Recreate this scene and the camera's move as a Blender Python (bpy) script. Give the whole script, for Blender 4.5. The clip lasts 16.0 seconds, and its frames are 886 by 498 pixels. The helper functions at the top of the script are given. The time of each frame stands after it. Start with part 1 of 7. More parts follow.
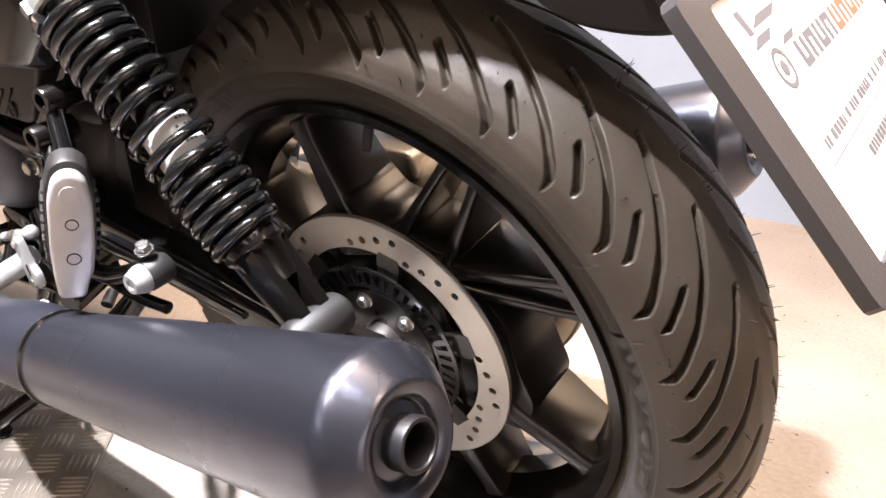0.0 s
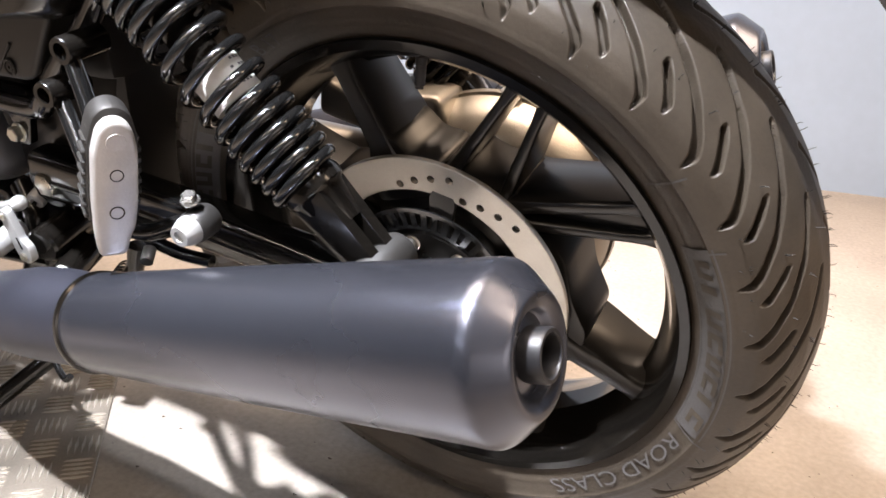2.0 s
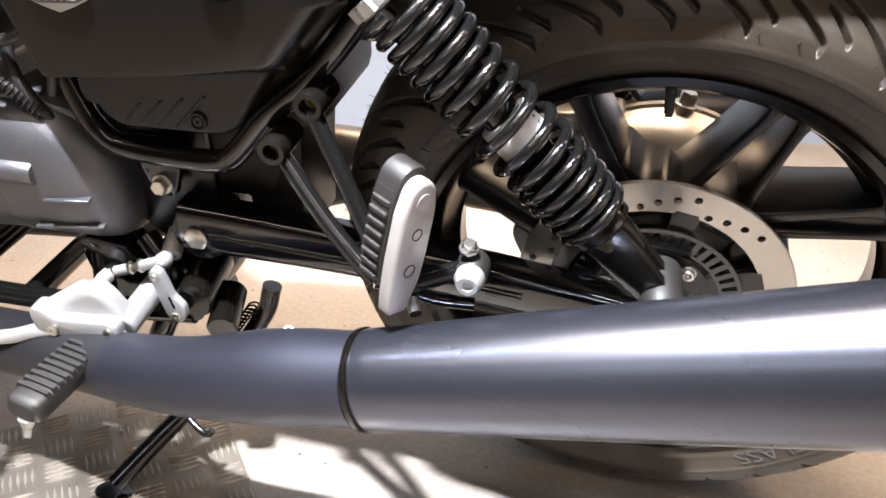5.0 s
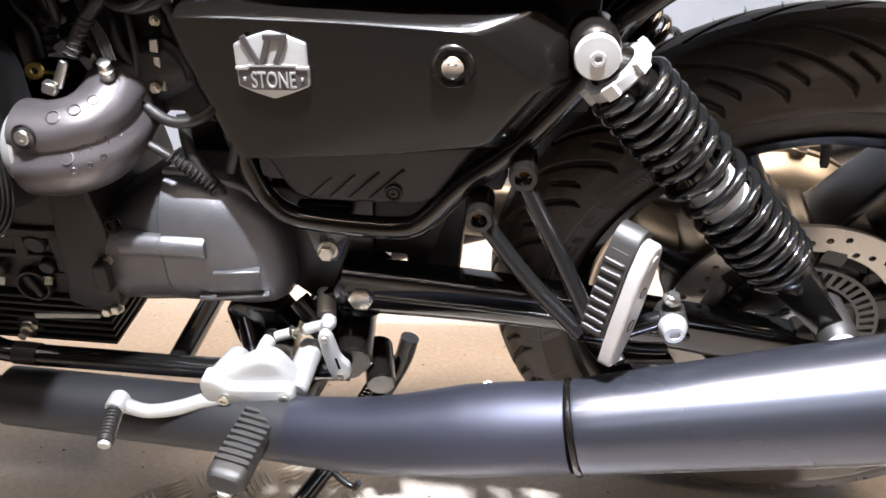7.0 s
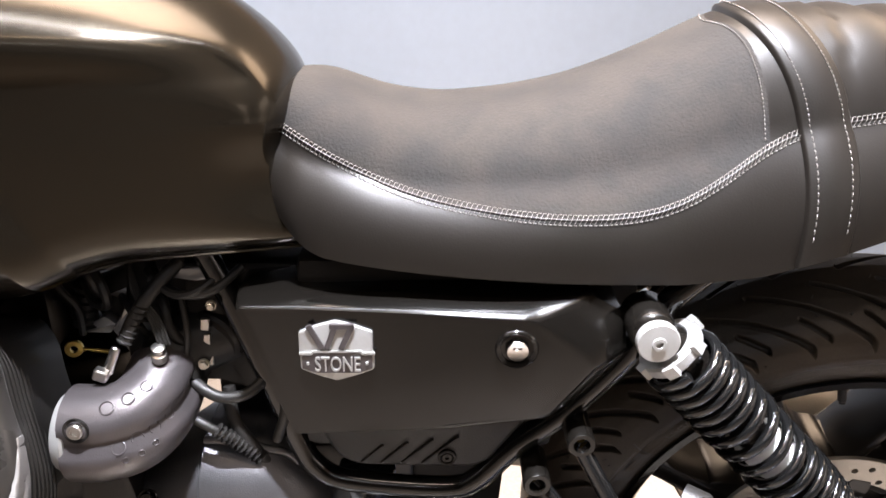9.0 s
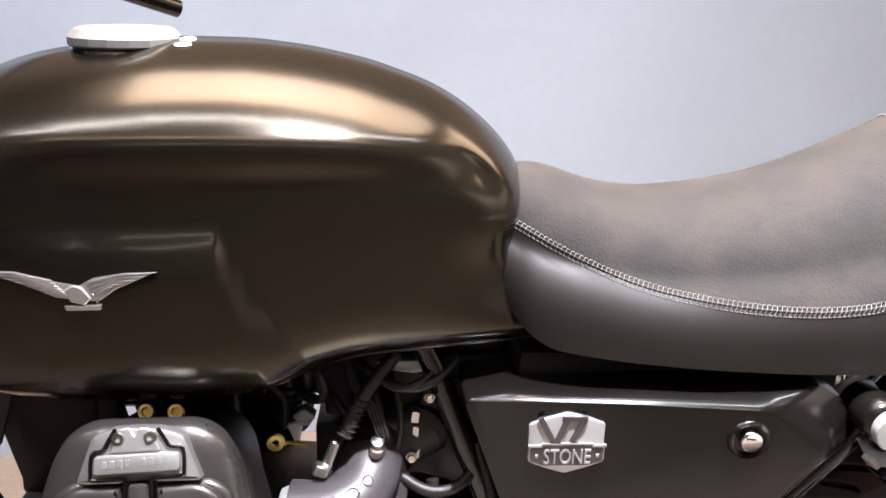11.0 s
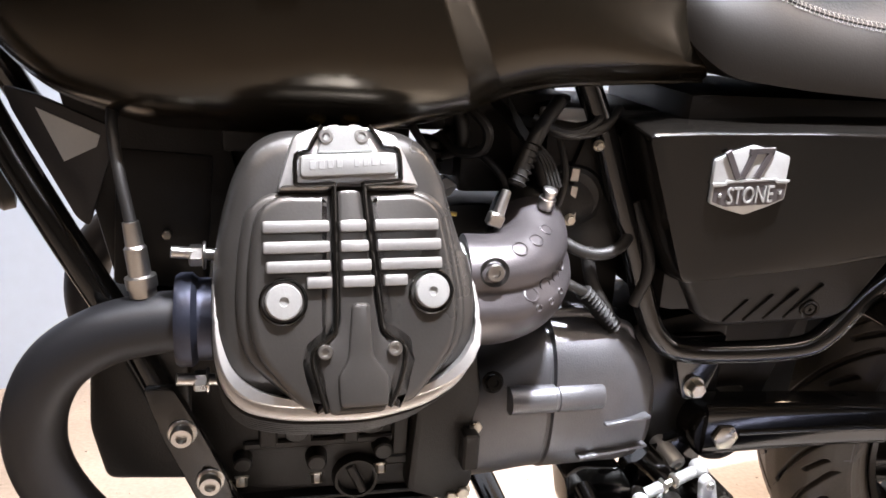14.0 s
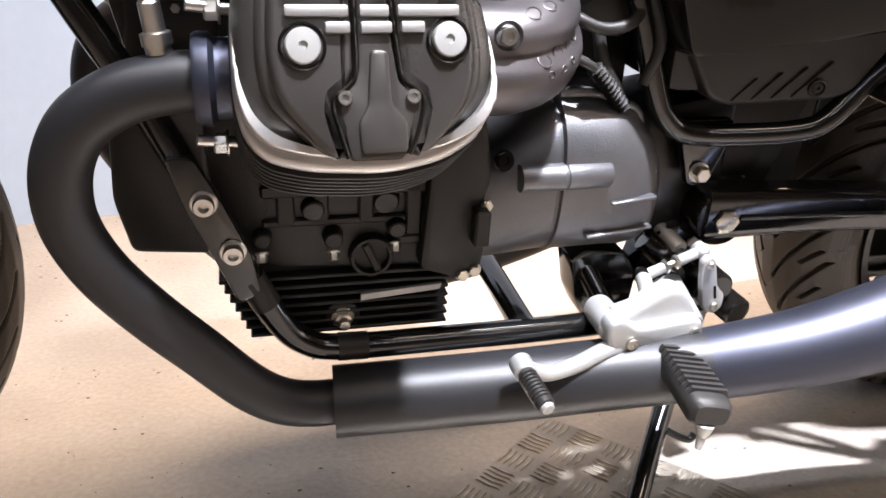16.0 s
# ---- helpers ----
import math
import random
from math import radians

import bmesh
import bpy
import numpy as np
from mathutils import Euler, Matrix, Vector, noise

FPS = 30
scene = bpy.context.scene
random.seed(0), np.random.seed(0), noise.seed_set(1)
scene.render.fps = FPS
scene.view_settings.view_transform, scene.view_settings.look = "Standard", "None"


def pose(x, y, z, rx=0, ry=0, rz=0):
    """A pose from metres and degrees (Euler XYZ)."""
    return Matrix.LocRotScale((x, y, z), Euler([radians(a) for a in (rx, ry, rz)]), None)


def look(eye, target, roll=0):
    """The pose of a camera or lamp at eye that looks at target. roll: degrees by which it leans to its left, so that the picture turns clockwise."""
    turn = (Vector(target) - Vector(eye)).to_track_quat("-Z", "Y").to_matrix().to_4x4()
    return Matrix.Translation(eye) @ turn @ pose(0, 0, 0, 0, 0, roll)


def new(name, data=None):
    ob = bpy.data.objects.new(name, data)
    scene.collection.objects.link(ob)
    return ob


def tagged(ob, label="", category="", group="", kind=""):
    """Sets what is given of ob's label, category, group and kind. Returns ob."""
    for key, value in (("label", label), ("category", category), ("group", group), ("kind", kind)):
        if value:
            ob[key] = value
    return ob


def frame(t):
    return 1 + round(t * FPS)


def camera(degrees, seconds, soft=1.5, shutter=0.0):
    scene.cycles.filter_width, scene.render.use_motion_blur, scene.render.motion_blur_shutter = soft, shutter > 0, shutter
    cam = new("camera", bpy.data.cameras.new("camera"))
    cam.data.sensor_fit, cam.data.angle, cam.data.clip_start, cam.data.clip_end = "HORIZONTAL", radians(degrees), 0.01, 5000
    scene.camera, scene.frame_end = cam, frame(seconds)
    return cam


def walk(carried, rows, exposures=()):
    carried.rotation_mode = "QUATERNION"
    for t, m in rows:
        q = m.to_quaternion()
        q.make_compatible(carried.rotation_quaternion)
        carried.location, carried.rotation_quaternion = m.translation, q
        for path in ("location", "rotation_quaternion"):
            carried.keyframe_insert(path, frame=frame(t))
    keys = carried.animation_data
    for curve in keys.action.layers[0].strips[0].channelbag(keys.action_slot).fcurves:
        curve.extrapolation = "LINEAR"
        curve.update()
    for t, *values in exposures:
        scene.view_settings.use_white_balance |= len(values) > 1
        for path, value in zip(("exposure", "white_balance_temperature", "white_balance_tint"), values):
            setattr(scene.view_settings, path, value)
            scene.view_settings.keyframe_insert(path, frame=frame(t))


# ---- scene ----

# ---------------------------------------------------------------- camera
cam = camera(58.0, 16.0, 1.6)
PATH = [
    (0, 0.3774, -0.5992, 0.6807, 66.21, -2.84, 33.74),
    (0.5, 0.3763, -0.6376, 0.6514, 67.79, -2.88, 31.04),
    (1, 0.3627, -0.6503, 0.6325, 67.71, -2.85, 30.26),
    (1.5, 0.3280, -0.6580, 0.6338, 66.77, -2.74, 29.57),
    (2, 0.2786, -0.6796, 0.6389, 65.58, -2.86, 26.06),
    (2.5, 0.2247, -0.7001, 0.6420, 64.46, -2.72, 22.54),
    (3, 0.1703, -0.7169, 0.6467, 63.38, -2.48, 20.61),
    (3.5, 0.1111, -0.7288, 0.6652, 62.94, -2.43, 18.51),
    (4, 0.0509, -0.7528, 0.6717, 62.89, -2.38, 15.05),
    (4.5, -0.0034, -0.7792, 0.6785, 63.01, -2.27, 12.93),
    (5, -0.0677, -0.7897, 0.6857, 63.29, -2.10, 12.36),
    (5.2, -0.0961, -0.7886, 0.6835, 63.36, -2.01, 12.11),
    (7.3, -0.3350, -0.8567, 0.7597, 64.84, -1.37, 3.84),
    (7.5, -0.3486, -0.8574, 0.7781, 65.83, -1.18, 2.86),
    (8, -0.3907, -0.8407, 0.8145, 68.64, -1.03, 1.07),
    (8.5, -0.4101, -0.8301, 0.8362, 71.69, -0.96, -0.05),
    (9, -0.4338, -0.8331, 0.8535, 73.96, -1.09, -0.80),
    (9.5, -0.4787, -0.8436, 0.8644, 75.84, -1.06, -1.01),
    (10, -0.5394, -0.8536, 0.8747, 77.55, -1.25, -0.69),
    (12.3, -0.8190, -0.8150, 0.8440, 80.71, -1.68, -8.58),
    (12.5, -0.8500, -0.8210, 0.8400, 80.84, -1.78, -9.40),
    (12.9, -0.8850, -0.8290, 0.8130, 80.73, -1.68, -10.65),
    (13, -0.8930, -0.8200, 0.8066, 80.09, -1.67, -11.46),
    (13.5, -0.9080, -0.7993, 0.7242, 79.69, -2.02, -13.00),
    (14, -0.9070, -0.7824, 0.6349, 79.86, -1.74, -13.49),
    (14.5, -0.9080, -0.7776, 0.5909, 78.88, -1.62, -13.78),
    (15, -0.9260, -0.7945, 0.5683, 75.69, -1.43, -13.82),
    (15.5, -0.9293, -0.8030, 0.5643, 72.67, -1.26, -13.92),
    (16, -0.9272, -0.8076, 0.5620, 70.46, -1.21, -14.06),
]
walk(cam, [(t, pose(x, y, z, rx, ry, rz)) for t, x, y, z, rx, ry, rz in PATH], [(0, 0.48, 7000, 23), (2, 0.44, 6840, 18), (3, 0.48, 6800, 18), (5, 0.42, 6780, 18), (7.5, 0.40, 6740, 17), (8.5, 0.24, 6760, 18), (10, 0.14, 6800, 21), (12.5, 0.22, 6780, 20), (13.5, 0.62, 6780, 20), (14.5, 0.56, 6740, 18), (15.25, 0.30, 6690, 16), (16, 0.52, 6700, 19)])

# ---------------------------------------------------------------- light
world = bpy.data.worlds.new("room_air")
scene.world = world
world.use_nodes = True
world.node_tree.nodes["Background"].inputs[0].default_value = (0.9, 0.95, 1.0, 1)
world.node_tree.nodes["Background"].inputs[1].default_value = 0.10
scene.view_settings.exposure = 0.0


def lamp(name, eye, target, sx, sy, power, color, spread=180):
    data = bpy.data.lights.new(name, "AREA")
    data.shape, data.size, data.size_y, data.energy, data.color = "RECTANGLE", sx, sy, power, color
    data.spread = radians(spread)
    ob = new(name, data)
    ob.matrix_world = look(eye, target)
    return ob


# a cool ceiling spotlight on the rear half, rows of cool tubes, an added unseen lamp on the rear wall, warm panels over
# the far side and the tail
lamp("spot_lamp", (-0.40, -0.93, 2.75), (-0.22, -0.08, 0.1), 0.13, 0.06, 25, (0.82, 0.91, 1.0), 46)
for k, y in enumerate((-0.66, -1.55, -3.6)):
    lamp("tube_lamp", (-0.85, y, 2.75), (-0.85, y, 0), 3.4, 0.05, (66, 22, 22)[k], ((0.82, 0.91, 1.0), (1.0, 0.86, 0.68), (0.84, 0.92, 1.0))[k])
lamp("panel_lamp", (-0.60, 0.36, 2.85), (-0.60, 0.34, 0), 2.3, 1.10, 44, (1.0, 0.84, 0.66), 85)
# added lamp: brightens the unseen rear wall that the tank's rear facet mirrors
lamp("added_wall_wash", (4.05, -2.4, 2.9), (4.75, -2.4, 1.6), 3.6, 0.10, 120, (0.95, 0.97, 1.0), 120)
lamp("panel_lamp", (1.9, 0.75, 2.85), (0.6, 0.1, 0.3), 2.0, 1.2, 30, (1.0, 0.79, 0.56), 110)


# ---------------------------------------------------------------- materials
def material(name, color, rough=0.5, metal=0.0, var=0.15, scale=8.0, fine=120.0, bump=0.05, rough_var=0.1, coat=0.0, second=None, sharp=0.0, spec=0.5):
    """Principled surface with variation at two scales in object space, fine relief and uneven gloss."""
    m = bpy.data.materials.new(name)
    m.use_nodes = True
    nt = m.node_tree
    n, l = nt.nodes, nt.links
    b = n["Principled BSDF"]
    b.inputs["Metallic"].default_value = metal
    b.inputs["Specular IOR Level"].default_value = spec
    b.inputs["Coat Weight"].default_value = coat
    b.inputs["Coat Roughness"].default_value = 0.08
    co = n.new("ShaderNodeTexCoord")
    big, small = n.new("ShaderNodeTexNoise"), n.new("ShaderNodeTexNoise")
    big.inputs["Scale"].default_value, big.inputs["Detail"].default_value = scale, 5
    small.inputs["Scale"].default_value, small.inputs["Detail"].default_value = fine, 3
    for t in (big, small):
        l.new(co.outputs["Object"], t.inputs["Vector"])
    ramp = n.new("ShaderNodeMapRange")
    ramp.inputs["From Min"].default_value, ramp.inputs["From Max"].default_value = 0.3 + sharp, 0.7 - sharp
    l.new(big.outputs["Fac"], ramp.inputs["Value"])
    mix = n.new("ShaderNodeMix")
    mix.data_type = "RGBA"
    c2 = second or tuple(min(1, c * (1 + var)) for c in color)
    c1 = color if second else tuple(c * (1 - var) for c in color)
    mix.inputs["A"].default_value, mix.inputs["B"].default_value = (*c1, 1), (*c2, 1)
    l.new(ramp.outputs["Result"], mix.inputs["Factor"])
    grain = n.new("ShaderNodeMix")
    grain.data_type, grain.blend_type = "RGBA", "MULTIPLY"
    grain.inputs["Factor"].default_value = min(1.0, var * 1.5)
    l.new(mix.outputs["Result"], grain.inputs["A"])
    gr = n.new("ShaderNodeMapRange")
    gr.inputs["To Min"].default_value, gr.inputs["To Max"].default_value = 0.55, 1.35
    l.new(small.outputs["Fac"], gr.inputs["Value"])
    l.new(gr.outputs["Result"], grain.inputs["B"])
    l.new(grain.outputs["Result"], b.inputs["Base Color"])
    rr = n.new("ShaderNodeMapRange")
    rr.inputs["To Min"].default_value, rr.inputs["To Max"].default_value = max(0.02, rough - rough_var), min(1, rough + rough_var)
    l.new(big.outputs["Fac"], rr.inputs["Value"])
    l.new(rr.outputs["Result"], b.inputs["Roughness"])
    if bump:
        bp = n.new("ShaderNodeBump")
        bp.inputs["Strength"].default_value, bp.inputs["Distance"].default_value = bump, 0.002
        l.new(small.outputs["Fac"], bp.inputs["Height"])
        l.new(bp.outputs["Normal"], b.inputs["Normal"])
    return m


# brown cast: warm lamp sheen put into the black rubber's colour
RUBBER = material("tyre_rubber", (0.047, 0.037, 0.027), 0.46, var=0.3, scale=14, fine=300, bump=0.14, spec=0.38)
LETTER = material("tyre_lettering", (0.070, 0.067, 0.066), 0.6, var=0.2, fine=400, bump=0.2)
SOFT_RUBBER = material("soft_rubber", (0.013, 0.012, 0.011), 0.5, var=0.2, fine=260, bump=0.1)
SATIN = material("satin_black_paint", (0.007, 0.006, 0.005), 0.28, var=0.15, scale=5, fine=500, bump=0.02, rough_var=0.05, spec=0.48)
TANK = material("matt_black_tank_paint", (0.0066, 0.0052, 0.0036), 0.20, var=0.12, scale=3, fine=900, bump=0.015, rough_var=0.03, coat=0.05, spec=0.40)
GLOSS = material("gloss_black_paint", (0.0042, 0.0036, 0.0030), 0.19, var=0.1, scale=6, fine=400, bump=0.02, rough_var=0.05, coat=0.18, spec=0.32)
ENGINE = material("engine_black_coating", (0.0105, 0.0094, 0.0083), 0.42, var=0.2, scale=20, fine=700, bump=0.18, spec=0.35)
CASTING = material("grey_cast_alloy", (0.140, 0.140, 0.147), 0.42, metal=0.75, var=0.15, scale=18, fine=700, bump=0.2)
EXHAUST = material("dark_exhaust_coating", (0.100, 0.108, 0.134), 0.27, metal=0.9, var=0.08, scale=5, fine=900, bump=0.03, rough_var=0.03, spec=0.6)
LINK = material("dark_blue_pipe_coating", (0.046, 0.049, 0.066), 0.45, metal=0.8, var=0.1, scale=6, fine=900, bump=0.03, spec=0.5)
HEADER = material("black_header_coating", (0.017, 0.017, 0.019), 0.44, metal=0.25, var=0.18, scale=8, fine=800, bump=0.06, spec=0.5)
STEEL = material("brushed_steel", (0.55, 0.53, 0.5), 0.3, metal=1.0, var=0.12, scale=20, fine=600, bump=0.06)
DISC = material("ground_disc_steel", (0.42, 0.39, 0.345), 0.36, metal=0.9, var=0.10, scale=9, fine=500, bump=0.08)
ALLOY = material("bare_alloy", (0.40, 0.40, 0.39), 0.44, metal=0.55, var=0.08, scale=20, fine=500, bump=0.06)
CHROME = material("bright_chrome", (0.8, 0.8, 0.8), 0.1, metal=1.0, var=0.04, scale=12, fine=300, bump=0.02, rough_var=0.05)
ZINC = material("zinc_plated_steel", (0.6, 0.57, 0.5), 0.3, metal=1.0, var=0.15, scale=40, fine=500, bump=0.06)
WHITE_LABEL = material("white_label_paper", (0.7, 0.7, 0.68), 0.5, var=0.08, fine=400, bump=0.02)
SIGN_WHITE = material("white_sign_board", (0.8, 0.8, 0.8), 0.4, var=0.04, fine=200, bump=0.01)
PLASTIC = material("black_plastic", (0.0130, 0.0115, 0.0102), 0.42, var=0.15, scale=10, fine=600, bump=0.12, spec=0.3)
FRAME = material("black_frame_enamel", (0.005, 0.005, 0.005), 0.12, var=0.15, scale=9, fine=300, bump=0.03, rough_var=0.06, coat=0.4)
SUEDE = material("brown_grey_suede", (0.0072, 0.0059, 0.0049), 0.88, var=0.45, scale=24, fine=420, bump=0.3, second=(0.023, 0.0187, 0.0150), sharp=0.04)
LEATHER = material("dark_brown_leatherette", (0.0100, 0.0082, 0.0066), 0.42, var=0.14, scale=7, fine=650, bump=0.07, spec=0.35)
THREAD = material("pale_thread", (0.15, 0.138, 0.125), 0.7, var=0.1, fine=900, bump=0.1)
FLOOR = material("worn_beige_floor", (0.212, 0.183, 0.154), 0.42, var=0.48, scale=3.6, fine=130, bump=0.3, second=(0.318, 0.280, 0.243))
WALL = material("pale_blue_grey_wall", (0.43, 0.54, 0.70), 0.6, var=0.07, scale=1.3, fine=40, bump=0.03)
# unseen walls: each tone picked for how bright the paintwork's reflections get
PALEWALL = material("cream_unseen_wall", (0.46, 0.42, 0.37), 0.7, var=0.1, scale=0.8, fine=30, bump=0.04)
MIDWALL = material("taupe_unseen_wall", (0.30, 0.265, 0.225), 0.7, var=0.12, scale=0.8, fine=30, bump=0.04)
DARKWALL = material("dark_unseen_wall", (0.070, 0.054, 0.041), 0.7, var=0.2, scale=1.0, fine=30, bump=0.05)
CEIL = material("brown_ceiling", (0.30, 0.23, 0.16), 0.8, var=0.1, scale=1.0, fine=40, bump=0.02)
PLATE = material("chequered_aluminium", (0.26, 0.225, 0.185), 0.38, metal=0.7, var=0.35, scale=10, fine=400, bump=0.15)
# same metal as the plate, paler: the bars' bright reflections put into colour
BARS = material("glint_tread_bars", (0.46, 0.42, 0.36), 0.3, metal=0.6, var=0.15, scale=20, fine=400, bump=0.05)
GOLD = material("yellow_zinc", (0.6, 0.42, 0.12), 0.3, metal=1.0, var=0.1, fine=400, bump=0.05)
# blue cast of the cool lamp is put into this steel's colour
BLUE_STEEL = material("cool_lit_steel", (0.055, 0.060, 0.085), 0.35, metal=0.7, var=0.2, scale=20, fine=500, bump=0.06)
SIGN_GREY = material("sign_print_grey", (0.12, 0.12, 0.13), 0.5, var=0.05, fine=200, bump=0.0)
COVER_PAINT = material("satin_black_cover_metal", (0.066, 0.061, 0.056), 0.30, metal=0.55, var=0.15, scale=16, fine=600, bump=0.05, spec=0.9)
PEG = material("dull_grey_alloy", (0.40, 0.385, 0.37), 0.42, metal=0.5, var=0.12, scale=30, fine=500, bump=0.1)
DRIVE = material("pale_cast_alloy", (0.31, 0.285, 0.25), 0.36, metal=0.75, var=0.12, scale=14, fine=500, bump=0.1)
MACHINED = material("machined_alloy_edge", (0.50, 0.49, 0.48), 0.40, metal=0.85, var=0.14, scale=20, fine=500, bump=0.05)
GREY_PLASTIC = material("grey_black_plastic", (0.050, 0.046, 0.045), 0.5, var=0.12, scale=10, fine=500, bump=0.12)
INTAKE = material("violet_grey_cast_alloy", (0.085, 0.076, 0.078), 0.36, metal=0.5, var=0.12, scale=18, fine=700, bump=0.12)
ANODISED = material("dark_bronze_anodising", (0.15, 0.12, 0.09), 0.30, metal=0.9, var=0.1, scale=20, fine=600, bump=0.02)
# gold of the warm lamps is put into the tank paint's reflections
TANK.node_tree.nodes["Principled BSDF"].inputs["Specular Tint"].default_value = (1.0, 0.87, 0.68, 1)
GRIT = material("dark_grit", (0.08, 0.06, 0.045), 0.8, var=0.3, fine=300, bump=0.1)
SIGN_RED = material("sign_print_red", (0.6, 0.12, 0.07), 0.5, var=0.05, fine=200, bump=0.0)


# ---------------------------------------------------------------- mesh helpers
def link(name, bm, mat, parent=None, label="", smooth=True, angle=40):
    bmesh.ops.recalc_face_normals(bm, faces=bm.faces)
    me = bpy.data.meshes.new(name)
    bm.to_mesh(me)
    bm.free()
    for mt in (mat if isinstance(mat, (list, tuple)) else [mat]):
        me.materials.append(mt)
    if smooth:
        me.polygons.foreach_set("use_smooth", [True] * len(me.polygons))
        me.set_sharp_from_angle(angle=radians(angle))
    ob = new(name, me)
    if parent is not None:
        ob.parent = parent
    if label:
        ob["label"] = label
    return ob


def part(name, bm, mat, parent, label="", smooth=True, angle=40):
    return link(name, bm, mat, parent, label, smooth, angle)


def parts(name, bm, mat, parent, label="", smooth=True, angle=40, rest="", gap=None):
    """Every separate piece of the bmesh as a part of its own; pieces that touch within gap stay together.
    The largest piece takes the name, the others take rest (or the same name)."""
    bm.verts.index_update()
    seen, groups = set(), []
    for v in bm.verts:
        if v in seen:
            continue
        stack, comp = [v], []
        seen.add(v)
        while stack:
            w = stack.pop()
            comp.append(w)
            for e in w.link_edges:
                o = e.other_vert(w)
                if o not in seen:
                    seen.add(o)
                    stack.append(o)
        lo = [min(w.co[i] for w in comp) for i in range(3)]
        hi = [max(w.co[i] for w in comp) for i in range(3)]
        groups.append([comp, lo, hi])
    if gap is not None:
        joined = True
        while joined:
            joined = False
            for i in range(len(groups)):
                for j in range(i + 1, len(groups)):
                    a, c = groups[i], groups[j]
                    if all(a[1][k] - gap < c[2][k] and c[1][k] - gap < a[2][k] for k in range(3)):
                        groups[i] = [a[0] + c[0], [min(p, q) for p, q in zip(a[1], c[1])], [max(p, q) for p, q in zip(a[2], c[2])]]
                        del groups[j]
                        joined = True
                        break
                if joined:
                    break
    groups.sort(key=lambda g: -math.dist(g[1], g[2]))
    first = None
    for comp, lo, hi in groups:
        nb = bmesh.new()
        table = {w: nb.verts.new(w.co) for w in comp}
        for f in {f for w in comp for f in w.link_faces}:
            nb.faces.new([table[w] for w in f.verts])
        ob = link(name if first is None or not rest else rest, nb, mat, parent, label if first is None else "", smooth, angle)
        first = first or ob
    bm.free()
    return first


def frame_of(axis):
    """Two unit vectors across an axis."""
    a = Vector(axis).normalized()
    u = a.cross(Vector((0, 0, 1)))
    if u.length < 1e-3:
        u = a.cross(Vector((1, 0, 0)))
    u.normalize()
    return a, u, a.cross(u)


def ring_loft(bm, rings, closed=True, cap=True):
    """Bridge a list of equally long point rings."""
    vs = [[bm.verts.new(p) for p in r] for r in rings]
    n = len(vs[0])
    for a, b in zip(vs, vs[1:]):
        for i in range(n if closed else n - 1):
            j = (i + 1) % n
            bm.faces.new((a[i], a[j], b[j], b[i]))
    if cap and closed:
        bm.faces.new(list(reversed(vs[0])))
        bm.faces.new(vs[-1])
    return vs


def lathe(bm, origin, axis, prof, seg=48, cap=True):
    """prof: (distance along the axis, radius) from one end to the other."""
    a, u, v = frame_of(axis)
    o = Vector(origin)
    rings = []
    for d, r in prof:
        rings.append([o + a * d + (u * math.cos(k) + v * math.sin(k)) * max(r, 1e-4) for k in (2 * math.pi * i / seg for i in range(seg))])
    ring_loft(bm, rings, True, cap)
    return bm


def rod(bm, p, q, r, r2=None, seg=16, bevel=0.0):
    p, q = Vector(p), Vector(q)
    r2 = r if r2 is None else r2
    d = (q - p).length
    if bevel:
        prof = [(0, r - bevel), (bevel, r), (d - bevel, r2), (d, r2 - bevel)]
    else:
        prof = [(0, r), (d, r2)]
    return lathe(bm, p, q - p, prof, seg)


def spline(pts, steps=8):
    """Catmull-Rom through the points."""
    p = [Vector(x) for x in pts]
    p = [2 * p[0] - p[1]] + p + [2 * p[-1] - p[-2]]
    out = []
    for i in range(1, len(p) - 2):
        a, b, c, d = p[i - 1:i + 3]
        for s in range(steps):
            t = s / steps
            out.append(0.5 * ((2 * b) + (c - a) * t + (2 * a - 5 * b + 4 * c - d) * t * t + (3 * b - a - 3 * c + d) * t ** 3))
    out.append(p[-2])
    return out


def tube(bm, pts, r, seg=14, steps=8, radii=None):
    """A round tube through the points; radii may give one radius for each point."""
    line = spline(pts, steps) if steps > 1 else [Vector(x) for x in pts]
    n = len(line)
    rad = [r] * n
    if radii:
        rad = [float(v) for v in np.interp(np.linspace(0, len(radii) - 1, n), range(len(radii)), radii)]
    rings, u = [], None
    for i, q in enumerate(line):
        t = (line[min(i + 1, n - 1)] - line[max(i - 1, 0)]).normalized()
        if u is None:
            u = frame_of(t)[1]
        u = (u - t * u.dot(t)).normalized()
        v = t.cross(u)
        rings.append([q + (u * math.cos(k) + v * math.sin(k)) * rad[i] for k in (2 * math.pi * j / seg for j in range(seg))])
    ring_loft(bm, rings)
    return bm


def box(bm, size, m=None, bevel=0.0, seg=2):
    r = bmesh.ops.create_cube(bm, size=1)
    vs = r["verts"]
    bmesh.ops.scale(bm, vec=size, verts=vs)
    if bevel:
        es = list({e for v in vs for e in v.link_edges})
        g = bmesh.ops.bevel(bm, geom=es, offset=bevel, segments=seg, affect="EDGES", profile=0.6)
        vs = list({v for f in g["faces"] for v in f.verts} | {v for v in vs if v.is_valid})
    if m is not None:
        bmesh.ops.transform(bm, matrix=m, verts=vs)
    return bm


